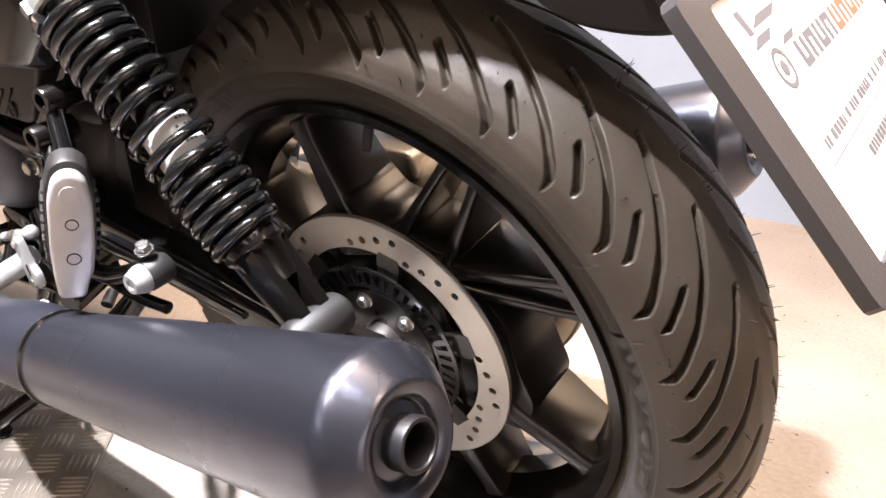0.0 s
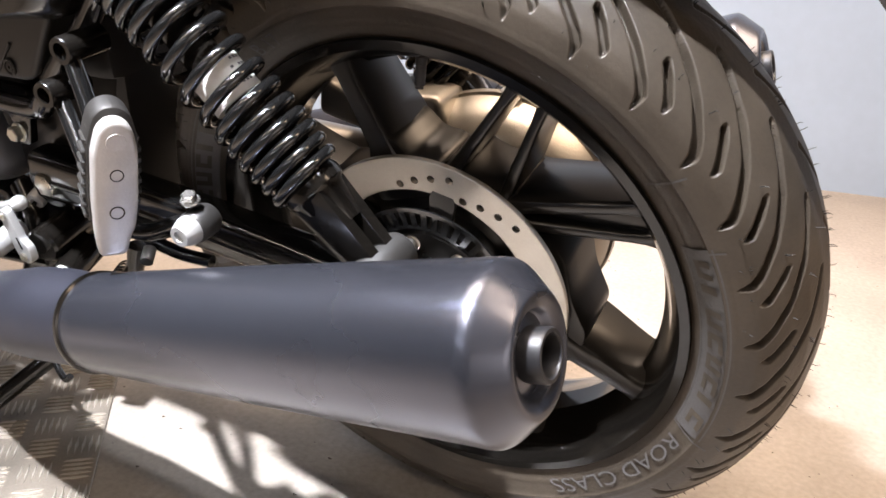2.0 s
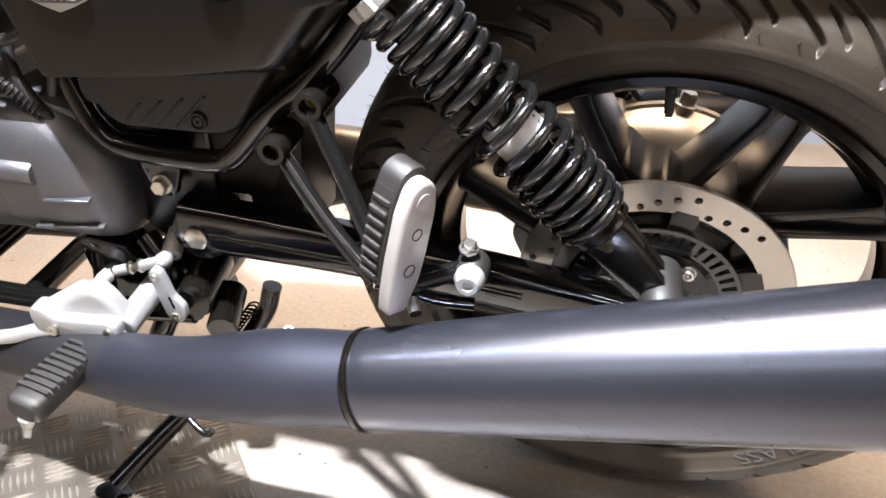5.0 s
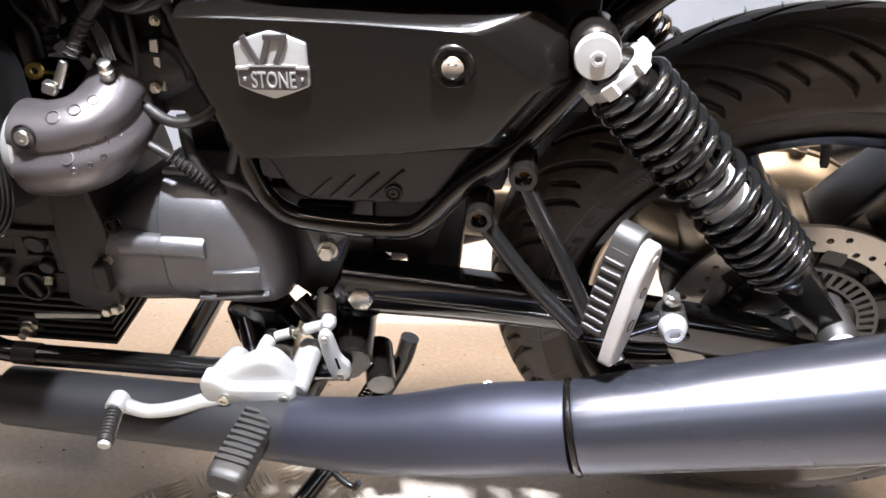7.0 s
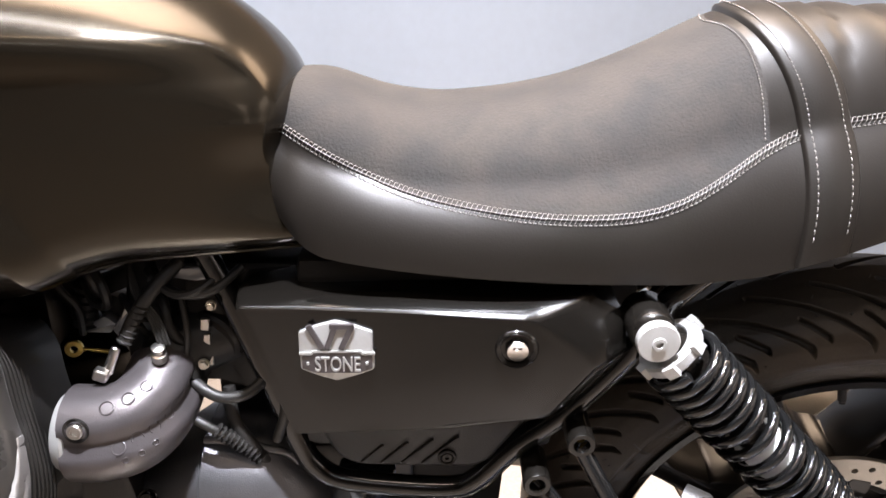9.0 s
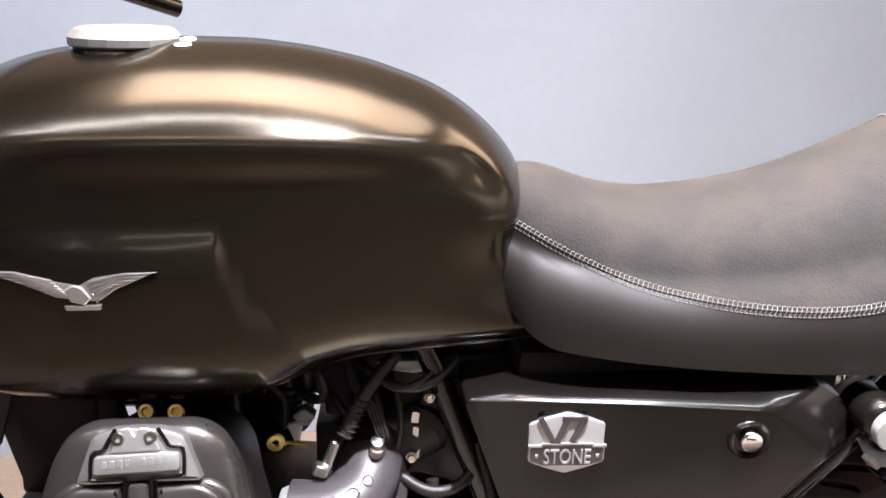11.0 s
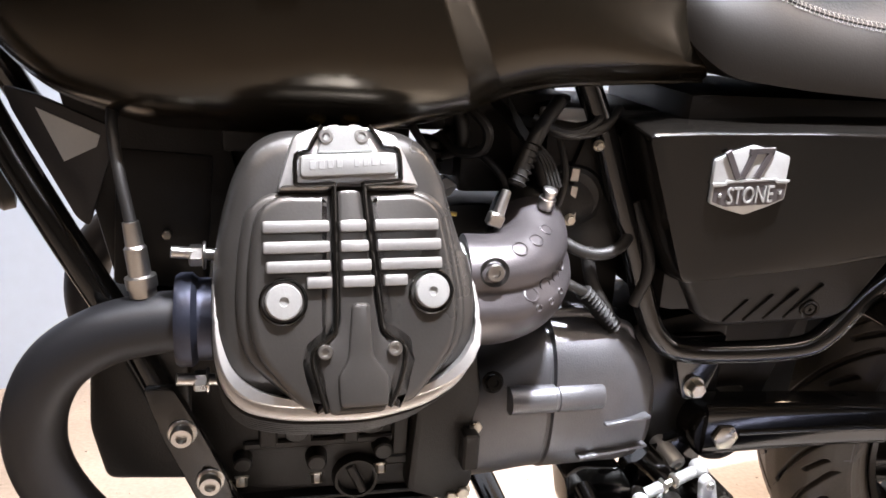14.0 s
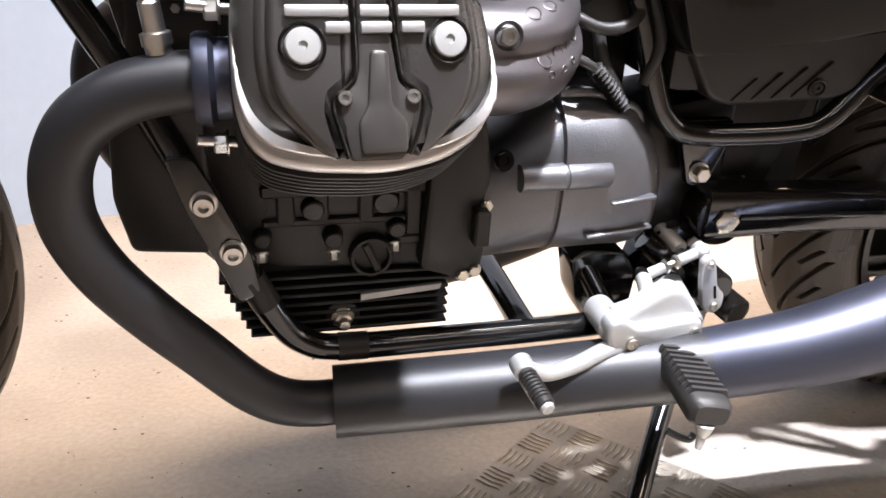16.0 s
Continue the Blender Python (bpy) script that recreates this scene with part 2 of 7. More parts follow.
def slab(bm, outline, y0, y1, bevel=0.0, seg=2, m=None):
    """A plate with its outline in the x-z plane, between the two depths; bevel rounds the edges of the y0 side."""
    n = len(outline)
    rings = []
    if bevel:
        s = 1 if y1 > y0 else -1
        pts = [Vector((p[0], 0, p[1])) for p in outline]
        nor = []
        area = sum(pts[i].x * pts[(i + 1) % n].z - pts[(i + 1) % n].x * pts[i].z for i in range(n))
        for i in range(n):
            e1, e2 = (pts[i] - pts[i - 1]).normalized(), (pts[(i + 1) % n] - pts[i]).normalized()
            t = (e1 + e2)
            t = t.normalized() if t.length > 1e-6 else e1
            nn = Vector((-t.z, 0, t.x)) * (1 if area > 0 else -1)
            k = 1 / max(0.5, abs(nn.dot(Vector((-e1.z, 0, e1.x)))))
            nor.append(nn * min(k, 1.6))
        for j in range(seg + 1):
            a = math.pi / 2 * j / seg
            ins, dep = bevel * (1 - math.sin(a)), bevel * (1 - math.cos(a))
            rings.append([(p + q * ins) + Vector((0, y0 + s * dep, 0)) for p, q in zip(pts, nor)])
    else:
        rings.append([Vector((p[0], y0, p[1])) for p in outline])
    rings.append([Vector((p[0], y1, p[1])) for p in outline])
    vs = ring_loft(bm, rings)
    if m is not None:
        bmesh.ops.transform(bm, matrix=m, verts=[v for r in vs for v in r])
    return bm


def rounded(outline, r, seg=4):
    """Round the corners of a 2D outline. r: one radius or one for each corner."""
    out = []
    n = len(outline)
    for i in range(n):
        p = Vector((*outline[i], 0)).xy
        a, b = Vector(outline[i - 1]), Vector(outline[(i + 1) % n])
        rr = r[i] if isinstance(r, (list, tuple)) else r
        da, db = (a - p), (b - p)
        k = min(rr, da.length * 0.48, db.length * 0.48)
        s, e = p + da.normalized() * k, p + db.normalized() * k
        for j in range(seg + 1):
            t = j / seg
            q = s * (1 - t) ** 2 + p * 2 * t * (1 - t) + e * t * t
            out.append((q.x, q.y))
    return out


def hexbolt(bm, p, axis, r=0.007, h=0.006, socket=False, washer=True):
    a, u, v = frame_of(axis)
    p = Vector(p)
    if washer:
        lathe(bm, p, a, [(0, r * 1.25), (0.0012, r * 1.3), (0.002, r * 1.2)], 20)
        p = p + a * 0.002
    if socket:
        lathe(bm, p, a, [(0, r * 0.95), (h * 0.7, r), (h, r * 0.88), (h, r * 0.5), (h * 0.4, r * 0.48), (h * 0.4, 0.0001)], 24)
    else:
        lathe(bm, p, a, [(0, r), (h * 0.85, r), (h, r * 0.82)], 6)
    return bm


def smooth01(a, b, x):
    t = min(1.0, max(0.0, (x - a) / (b - a)))
    return t * t * (3 - 2 * t)


def lerp_profile(table, x):
    xs = [p[0] for p in table]
    return float(np.interp(x, xs, [p[1] for p in table]))


def soft_profile(table, x, w=0.03):
    """The table's line, softened."""
    return sum(lerp_profile(table, x + d * w) * k for d, k in ((-1, 0.15), (-0.5, 0.2), (0, 0.3), (0.5, 0.2), (1, 0.15)))


def even_line(table, w, x0, x1):
    """The table's line through a bell-shaped average, without kinks."""
    xs = np.linspace(x0 - 4 * w, x1 + 4 * w, 1600)
    tx, tz = np.array([p[0] for p in table]), np.array([p[1] for p in table])
    zs = np.interp(xs, tx, tz)
    lo, hi = xs < tx[0], xs > tx[-1]
    zs[lo] = tz[0] + (xs[lo] - tx[0]) * (tz[1] - tz[0]) / (tx[1] - tx[0])
    zs[hi] = tz[-1] + (xs[hi] - tx[-1]) * (tz[-1] - tz[-2]) / (tx[-1] - tx[-2])
    d = np.arange(-3 * w, 3 * w, xs[1] - xs[0])
    k = np.exp(-(d / w) ** 2)
    zs = np.convolve(np.pad(zs, len(d), "edge"), k / k.sum(), "same")[len(d):-len(d)]
    return lambda x: float(np.interp(x, xs, zs))


def bm_new():
    return bmesh.new()


# ---------------------------------------------------------------- room
WALL_TURN = 10.2
FLOOR_M = pose(-0.5, 0, 0.0045, 0, -0.55, 0) @ pose(0.5, 0, 0)    # the floor rises a little to the rear


def room():
    bm = bm_new()
    bmesh.ops.create_grid(bm, x_segments=2, y_segments=2, size=8)
    ob = link("floor", bm, FLOOR, smooth=False)
    ob.matrix_world = FLOOR_M
    tagged(ob, "worn beige boarded showroom floor with fine grit", "floor", kind="structure")
    bm = bm_new()
    box(bm, (8, 0.08, 1.65), pose(-0.3, 1.27 + 0.04, 0.73, 0, 0, WALL_TURN), 0.0)
    tagged(link("wall_back", bm, WALL, smooth=False), "smooth pale blue-grey wall behind the motorcycle", "wall", kind="structure")
    bm = bm_new()
    box(bm, (8, 0.09, 1.64), pose(-0.3, 1.27 + 0.045, 2.38, 0, 0, WALL_TURN), 0.0)
    tagged(link("wall_upper", bm, CEIL, smooth=False), "plain brown upper part of the wall", "wall", kind="structure")
    # unseen walls that close the room, pale or dark to steer reflections
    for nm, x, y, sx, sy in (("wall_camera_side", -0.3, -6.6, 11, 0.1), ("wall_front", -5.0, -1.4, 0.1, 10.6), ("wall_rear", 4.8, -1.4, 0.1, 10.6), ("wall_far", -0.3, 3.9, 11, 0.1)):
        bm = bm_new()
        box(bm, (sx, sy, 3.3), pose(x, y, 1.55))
        tagged(link(nm, bm, {"wall_rear": PALEWALL, "wall_camera_side": MIDWALL}.get(nm, DARKWALL), smooth=False), "plain unseen wall, toned for reflections in the paint", "wall", kind="structure")
    bm = bm_new()
    box(bm, (11, 10.8, 0.1), pose(-0.3, -1.35, 3.2))
    tagged(link("ceiling", bm, CEIL, smooth=False), "plain brownish showroom ceiling", "ceiling", kind="structure")


room()

# ---------------------------------------------------------------- motorcycle
bike = new("motorcycle")
bike.matrix_world = pose(0, 0, 0.0114, 7.88, 0, 0)
tagged(bike, "matt black roadster motorcycle leaning on its side stand", "motorcycle")
REAR, FRONT = Vector((0, 0, 0.313)), Vector((-1.45, 0, 0.3025))


def wheel_point(c, y, r, ang):
    return Vector((c.x + r * math.cos(ang), c.y + y, c.z + r * math.sin(ang)))


def make_rim(name, c, rim_r, rim_w, parent, label):
    prof = [(-rim_w - 0.001, rim_r - 0.001), (-rim_w - 0.002, rim_r + 0.002), (-rim_w - 0.005, rim_r + 0.001), (-rim_w - 0.0045, rim_r - 0.007), (-rim_w + 0.004, rim_r - 0.014),
            (-rim_w + 0.014, rim_r - 0.019), (-0.02, rim_r - 0.026), (-0.013, rim_r - 0.032), (0.013, rim_r - 0.032), (0.02, rim_r - 0.026), (rim_w - 0.014, rim_r - 0.019), (rim_w - 0.004, rim_r - 0.014),
            (rim_w + 0.0045, rim_r - 0.007), (rim_w + 0.005, rim_r + 0.001), (rim_w + 0.002, rim_r + 0.002), (rim_w + 0.001, rim_r - 0.001), (rim_w - 0.02, rim_r - 0.008), (-rim_w + 0.02, rim_r - 0.008)]
    bm = bm_new()
    seg = 128
    vs = [[bm.verts.new(wheel_point(c, y, r, 2 * math.pi * k / seg)) for y, r in prof] for k in range(seg)]
    n = len(prof)
    for k in range(seg):
        a, b = vs[k], vs[(k + 1) % seg]
        for i in range(n):
            j = (i + 1) % n
            bm.faces.new((a[i], a[j], b[j], b[i]))
    return part(name, bm, GLOSS, parent, label)


def grid_mesh(name, co, nu, nv, mat, parent, label="", wrap_u=True, wrap_v=True):
    """A mesh from a (nu x nv) grid of points."""
    idx = np.arange(nu * nv).reshape(nu, nv)
    a = idx if wrap_u else idx[:-1]
    b = np.roll(idx, -1, 0) if wrap_u else idx[1:]
    if wrap_v:
        q = np.stack([a, np.roll(a, -1, 1), np.roll(b, -1, 1), b], -1).reshape(-1, 4)
    else:
        q = np.stack([a[:, :-1], a[:, 1:], b[:, 1:], b[:, :-1]], -1).reshape(-1, 4)
    me = bpy.data.meshes.new(name)
    me.vertices.add(nu * nv)
    me.vertices.foreach_set("co", np.asarray(co, np.float32).ravel())
    me.loops.add(q.size)
    me.loops.foreach_set("vertex_index", q.ravel().astype(np.int32))
    me.polygons.add(len(q))
    me.polygons.foreach_set("loop_start", np.arange(0, q.size, 4, dtype=np.int32))
    me.polygons.foreach_set("use_smooth", np.ones(len(q), bool))
    me.update(calc_edges=True)
    me.materials.append(mat)
    ob = new(name, me)
    ob.parent = parent
    if label:
        ob["label"] = label
    return ob


def tyre_half(R, w, rim_r, rim_w):
    """Half profile of a tyre: (y, radius) from the crown to the bead."""
    return [(0, R), (w * 0.25, R - 0.0022), (w * 0.5, R - 0.0085), (w * 0.72, R - 0.0195), (w * 0.86, R - 0.030), (w * 0.935, R - 0.039),
            (w * 0.975, R - 0.050), (w, R - 0.062), (w * 0.985, (R * 0.35 + rim_r * 0.65)), (rim_w + 0.004, rim_r + 0.010), (rim_w + 0.001, rim_r + 0.003), (rim_w - 0.004, rim_r - 0.004)]


def groove_depth(th, y, pitch, lines, width, depth):
    """How deep the tread is cut at angle th (degrees) and offset y."""
    out = np.zeros_like(y)
    for pts, shift in lines:
        p = np.array(pts)
        for k in (-3, -2, -1, 0, 1, 2, 3):
            d = np.full(y.shape, 9.0)
            for (a0, y0), (a1, y1) in zip(p, p[1:]):
                ax, bx = (a0 + shift + k * pitch) * 0.0054, (a1 + shift + k * pitch) * 0.0054
                px = th * 0.0054
                vx, vy = bx - ax, y1 - y0
                t = np.clip(((px - ax) * vx + (y - y0) * vy) / (vx * vx + vy * vy), 0, 1)
                d = np.minimum(d, np.hypot(px - ax - t * vx, y - y0 - t * vy))
            s = np.clip((width * 0.5 + 0.0004 - d) / 0.0010, 0, 1)
            out = np.maximum(out, s * s * (3 - 2 * s) * depth)
    return out


LONG_L = [(0, -0.0195), (-3, -0.0265), (-6.4, -0.0360), (-11.5, -0.0495), (-15.2, -0.0605), (-18.8, -0.0703)]
SHORT_L = [(-7.1, -0.0515), (-11.1, -0.0660)]
LONG_R = [(0, -0.001), (-5, 0.0115), (-10, 0.0255), (-15, 0.042), (-20, 0.058), (-23, 0.069)]
SHORT_R = [(-7.1, 0.0515), (-11.1, 0.0660)]


def treaded_tyre(c, R, w, rim_r, rim_w, parent, label, count=33, phase=59.2, per=66, scale=1.0):
    half = tyre_half(R, w, rim_r, rim_w)
    arc = np.concatenate([[0], np.cumsum([math.hypot(b[0] - a[0], b[1] - a[1]) for a, b in zip(half, half[1:])])])
    tread_len = arc[6]
    s = np.concatenate([np.linspace(0, tread_len, 74), np.linspace(tread_len, arc[-1], 26)[1:]])
    ys, rs = np.interp(s, arc, [p[0] for p in half]), np.interp(s, arc, [p[1] for p in half])
    # soften the polygon of the profile
    for _ in range(3):
        ys[1:-1] = (ys[:-2] + 2 * ys[1:-1] + ys[2:]) / 4
        rs[1:-1] = (rs[:-2] + 2 * rs[1:-1] + rs[2:]) / 4
    # low ridge round the sidewall
    rs_wall = np.exp(-((rs - (R - 0.055)) / 0.0012) ** 2) * 0.0007 + np.exp(-((rs - (rim_r + 0.016)) / 0.0012) ** 2) * 0.0009
    ys = ys + rs_wall
    Y = np.concatenate([-ys[::-1], ys[1:], [rim_w - 0.004, -(rim_w - 0.004)]])
    Rr = np.concatenate([rs[::-1], rs[1:], [rim_r - 0.006, rim_r - 0.006]])
    ny, nr = np.gradient(Rr), -np.gradient(Y)
    ln = np.hypot(ny, nr) + 1e-9
    ny, nr = -ny / ln, -nr / ln
    pitch = 360.0 / count
    th1 = np.arange(per) / per * pitch
    TH, YY = np.meshgrid(th1, Y / scale, indexing="ij")
    lines = [(LONG_L, phase % pitch), (SHORT_L, phase % pitch), (LONG_R, (phase - 5.5) % pitch), (SHORT_R, (phase - 5.5) % pitch)]
    dep = groove_depth(TH, YY, pitch, lines, 0.0042, 0.0080)
    dep[:, Rr < R - 0.056] = 0
    dep = np.tile(dep, (count, 1))
    th = np.radians(np.arange(per * count) / (per * count) * 360)
    rad = Rr[None] - dep * np.abs(nr)[None]
    yy = Y[None] - dep * np.sign(Y)[None] * np.abs(ny)[None]
    co = np.stack([c.x + rad * np.cos(th)[:, None], c.y + yy, c.z + rad * np.sin(th)[:, None]], -1)
    return grid_mesh("tyre", co, per * count, len(Y), RUBBER, parent, label)


R_TYRE, W_TYRE, R_RIM, W_RIM = 0.3225, 0.075, 0.2315, 0.0595
rear = make_rim("rear_wheel", REAR, R_RIM, W_RIM, bike, "satin black cast alloy rear wheel")
tyre = treaded_tyre(REAR, R_TYRE, W_TYRE, R_RIM, W_RIM, rear, "new black road tyre with long curved grooves")
front = make_rim("front_wheel", FRONT, 0.2415, 0.040, bike, "satin black cast alloy front wheel")
treaded_tyre(FRONT, 0.3185, 0.052, 0.2415, 0.040, front, "new black front tyre with curved grooves", count=33, phase=7.0, per=36, scale=0.70)


def tyre_half_at(r):
    """Half width of the rear tyre's sidewall at a radius."""
    pts = sorted((p[1], p[0]) for p in tyre_half(R_TYRE, W_TYRE, R_RIM, W_RIM)[6:])
    return float(np.interp(r, [p[0] for p in pts], [p[1] for p in pts]))


def wall_point(ang, r, out=0.0006):
    a = radians(ang)
    return Vector((REAR.x + r * math.cos(a), -tyre_half_at(r) - out, REAR.z + r * math.sin(a)))


def arc_patch(bm, a0, a1, r0, r1, out=0.0008, n=6, lean=0.0):
    """A slightly raised patch on the sidewall from angle a0 to a1; lean slants it like an oblique letter."""
    rows = []
    for k in range(n + 1):
        t = k / n
        ring = []
        for j in range(4):
            s = j / 3
            ring.append(wall_point(a0 + (a1 - a0) * t - lean * s, r0 + (r1 - r0) * s, out))
        rows.append(ring)
    ring_loft(bm, rows, False)


def sidewall_marks():
    for start, end in ((25.0, -15.5), (189.0, 148.5)):
        bm = bm_new()
        arc_patch(bm, start + 1.5, end - 1.5, 0.2415, 0.2645, 0.0004, 40)
        band = part("mark_band", bm, LETTER, rear, "paler textured band on the tyre wall")
        bm = bm_new()
        span = (start - end)
        for k in range(8):
            a = start - span * (k + 0.12) / 8
            r0, r1 = 0.2465, 0.2595
            w = span / 8 * (0.74 if k != 1 and k != 6 else 0.32)
            arc_patch(bm, a, a - w * (0.34 if k not in (1, 6) else 1.0), r0, r1, 0.0010, 2)
            if k not in (1, 6):
                arc_patch(bm, a - w * 0.34, a - w, r0 + 0.0002, r0 + 0.0038, 0.0010, 2)
                if k % 2 == 0:
                    arc_patch(bm, a - w * 0.68, a - w, r0, r1, 0.0010, 2)
                else:
                    arc_patch(bm, a - w * 0.34, a - w, r1 - 0.0038, r1, 0.0010, 2)
        tagged(part("maker_mark", bm, RUBBER, band, "dark raised bars of the maker's mark"), kind="stuff")
        bm = bm_new()
        for r in (0.2400, 0.2645):
            arc_patch(bm, start + 1.5, end - 1.5, r, r + 0.0014, 0.0009, 40)
        for q in (start + 15.0, start + 1.8, end - 1.5):
            arc_patch(bm, q, q - 0.35, 0.2405, 0.2740, 0.0010, 4, lean=1.2)
        tagged(part("mould_line", bm, LETTER, rear), kind="stuff")


def text_mesh(body, size):
    """Flat letters as vertices and faces, in the x-y plane from the origin."""
    cu = bpy.data.curves.new("letters", "FONT")
    cu.body, cu.size, cu.resolution_u = body, size, 3
    ob = new("letters", cu)
    dg = bpy.context.evaluated_depsgraph_get()
    me = bpy.data.meshes.new_from_object(ob.evaluated_get(dg))
    vs, fs = [v.co.copy() for v in me.vertices], [tuple(p.vertices) for p in me.polygons]
    bpy.data.objects.remove(ob)
    bpy.data.curves.remove(cu)
    bpy.data.meshes.remove(me)
    return vs, fs


def sidewall_text(body, start, r, size, mat, label="", wide=1.0):
    """Letters round the sidewall that read clockwise with their feet to the hub."""
    vs, fs = text_mesh(body, size)
    bm = bm_new()
    new_vs = [bm.verts.new(wall_point(start - math.degrees(v.x * wide / (r + v.y)), r + v.y, 0.0011)) for v in vs]
    for f in fs:
        try:
            bm.faces.new([new_vs[i] for i in f])
        except ValueError:
            pass
    return part("size_mark", bm, mat, rear, label)


sidewall_marks()
sidewall_text("ROAD CLASS", -20.3, 0.2440, 0.0168, LETTER, "raised words on the tyre wall", 1.75)
sidewall_text("ROTATION", 96.0, 0.248, 0.0105, RUBBER)
sidewall_text("150/70", 141.0, 0.2465, 0.017, LETTER, "raised tyre size lettering")
sidewall_text("B 17", 125.0, 0.2465, 0.017, LETTER)


def tyre_hairs():
    """Fine moulding hairs at the groove ends and along the crown."""
    rnd = random.Random(4)
    bm = bm_new()
    prof = tyre_half(R_TYRE, W_TYRE, R_RIM, W_RIM)
    for k in range(330):
        ang = rnd.uniform(-75, 125) if k < 260 else rnd.uniform(125, 200)
        y = rnd.choice((-0.071, -0.052, -0.036, -0.02, 0.0, 0.02, 0.036)) + rnd.uniform(-0.002, 0.002)
        ang = round(ang / 5.4545) * 5.4545 + rnd.uniform(-0.7, 0.7)
        r = float(np.interp(abs(y), [p[0] for p in prof[:8]], [p[1] for p in prof[:8]]))
        a = radians(ang)
        out = Vector((math.cos(a), 0, math.sin(a)))
        nrm = (out + Vector((0, y * 9, 0))).normalized()
        p = Vector((r * math.cos(a), y, REAR.z + r * math.sin(a)))
        side = Vector((rnd.uniform(-1, 1), rnd.uniform(-1, 1), rnd.uniform(-1, 1))) * 0.6
        ln = rnd.uniform(0.002, 0.0065)
        mid = p + nrm * ln * 0.6
        tube(bm, [p - nrm * 0.001, mid, mid + (nrm + side).normalized() * ln * 0.5], 0.0003, 4, 1, radii=[0.0004, 0.0003, 0.00015])
    tagged(part("moulding_hairs", bm, SOFT_RUBBER, rear), kind="stuff")


tyre_hairs()


def lathe_y(bm, c, prof, seg=48, cap=True):
    """Turned round the wheel's axis; prof: (y, radius)."""
    return lathe(bm, Vector((c.x, c.y, c.z)), (0, 1, 0), prof, seg, cap)


def rear_hub():
    bm = bm_new()
    lathe_y(bm, REAR, [(-0.052, 0.02), (-0.052, 0.050), (-0.047, 0.058), (-0.03, 0.066), (0.03, 0.070), (0.045, 0.062), (0.05, 0.05), (0.05, 0.02)], 56)
    part("hub", bm, SATIN, rear, "black cast wheel hub")
    bm = bm_new()
    lathe_y(bm, REAR, [(-0.034, 0.05), (-0.034, 0.098), (-0.028, 0.106), (0.022, 0.108), (0.03, 0.10), (0.03, 0.05)], 64)
    part("hub_web", bm, SATIN, rear)
    # four pairs of spokes: a split radial one and a raked channel one
    def polar(r, q):
        return Vector((r * math.cos(radians(q)), 0, r * math.sin(radians(q))))

    def rib(p, q, w0, w1, back=0.036):
        bm = bm_new()
        rings = []
        n = (q - p).cross(Vector((0, 1, 0))).normalized()
        for i in range(11):
            t = i / 10
            half = w0 + (w1 - w0) * t + 0.005 * smooth01(0.86, 1.0, t) + 0.006 * (1 - smooth01(0.0, 0.16, t))
            y0, y1 = -0.046 + 0.010 * t, back - 0.008 * t
            o = REAR + p.lerp(q, t)
            rings.append([o + n * (u * half) + Vector((0, y0 + (y1 - y0) * v, 0)) for u, v in ((-1, 0.08), (-0.8, 0.015), (-0.5, 0.0), (0.5, 0.0), (0.8, 0.015), (1, 0.08), (1.15, 0.5), (1, 0.94), (0.6, 1.0), (-0.6, 1.0), (-1, 0.94), (-1.15, 0.5))])
        ring_loft(bm, rings)
        return bm

    first = True
    for a in (0, 180):
        for p, q, w0, w1 in ((polar(0.092, 88 + a), polar(0.214, 69.5 + a), 0.0062, 0.0042), (polar(0.098, 54 + a), polar(0.214, 62.8 + a), 0.0062, 0.0042),
                             (polar(0.104, 58 + a), polar(0.214, 31.5 + a), 0.0078, 0.0050), (polar(0.096, 50 + a), polar(0.214, 23.5 + a), 0.0055, 0.0042),
                             (polar(0.092, 113 + a), polar(0.214, 115 + a), 0.0150, 0.0095), (polar(0.092, -20 + a), polar(0.214, -24.5 + a), 0.0165, 0.0105)):
            part("spoke", rib(p, q, w0, w1), SATIN, rear, "black cast spoke" if first else "", angle=45)
            first = False
        # sunk floor of the raked spoke and the rounded gussets between the roots
        for outline, y0, y1 in (([polar(0.100, 60 + a), polar(0.150, 41.5 + a), polar(0.212, 31 + a), polar(0.212, 24 + a), polar(0.150, 33 + a), polar(0.094, 48 + a)], -0.030, 0.012),
                                ([polar(0.086, 88 + a), polar(0.118, 81 + a), polar(0.113, 72 + a), polar(0.117, 62 + a), polar(0.126, 56 + a), polar(0.122, 50 + a), polar(0.086, 40 + a)], -0.040, 0.026),
                                ([polar(0.086, 84 + a), polar(0.113, 90 + a), polar(0.116, 102 + a), polar(0.140, 108 + a), polar(0.140, 118 + a), polar(0.116, 126 + a), polar(0.086, 136 + a)], -0.040, 0.026),
                                ([polar(0.086, 44 + a), polar(0.120, 36 + a), polar(0.128, 22 + a), polar(0.126, 2 + a), polar(0.146, -13 + a), polar(0.146, -29 + a), polar(0.118, -36 + a), polar(0.086, -40 + a)], -0.040, 0.026)):
            bm = bm_new()
            slab(bm, rounded([(v.x, REAR.z + v.z) for v in outline], 0.010), y0, y1, 0.003)
            part("spoke_web", bm, SATIN, rear, angle=35)
    # brake disc with drilled holes
    bm = bm_new()
    lathe_y(bm, REAR, [(-0.0605, 0.099), (-0.0608, 0.100), (-0.0608, 0.1292), (-0.0602, 0.130), (-0.0562, 0.130), (-0.0556, 0.1292), (-0.0556, 0.100), (-0.056, 0.099), (-0.0605, 0.099)], 120, cap=False)
    bmesh.ops.remove_doubles(bm, verts=bm.verts, dist=1e-5)
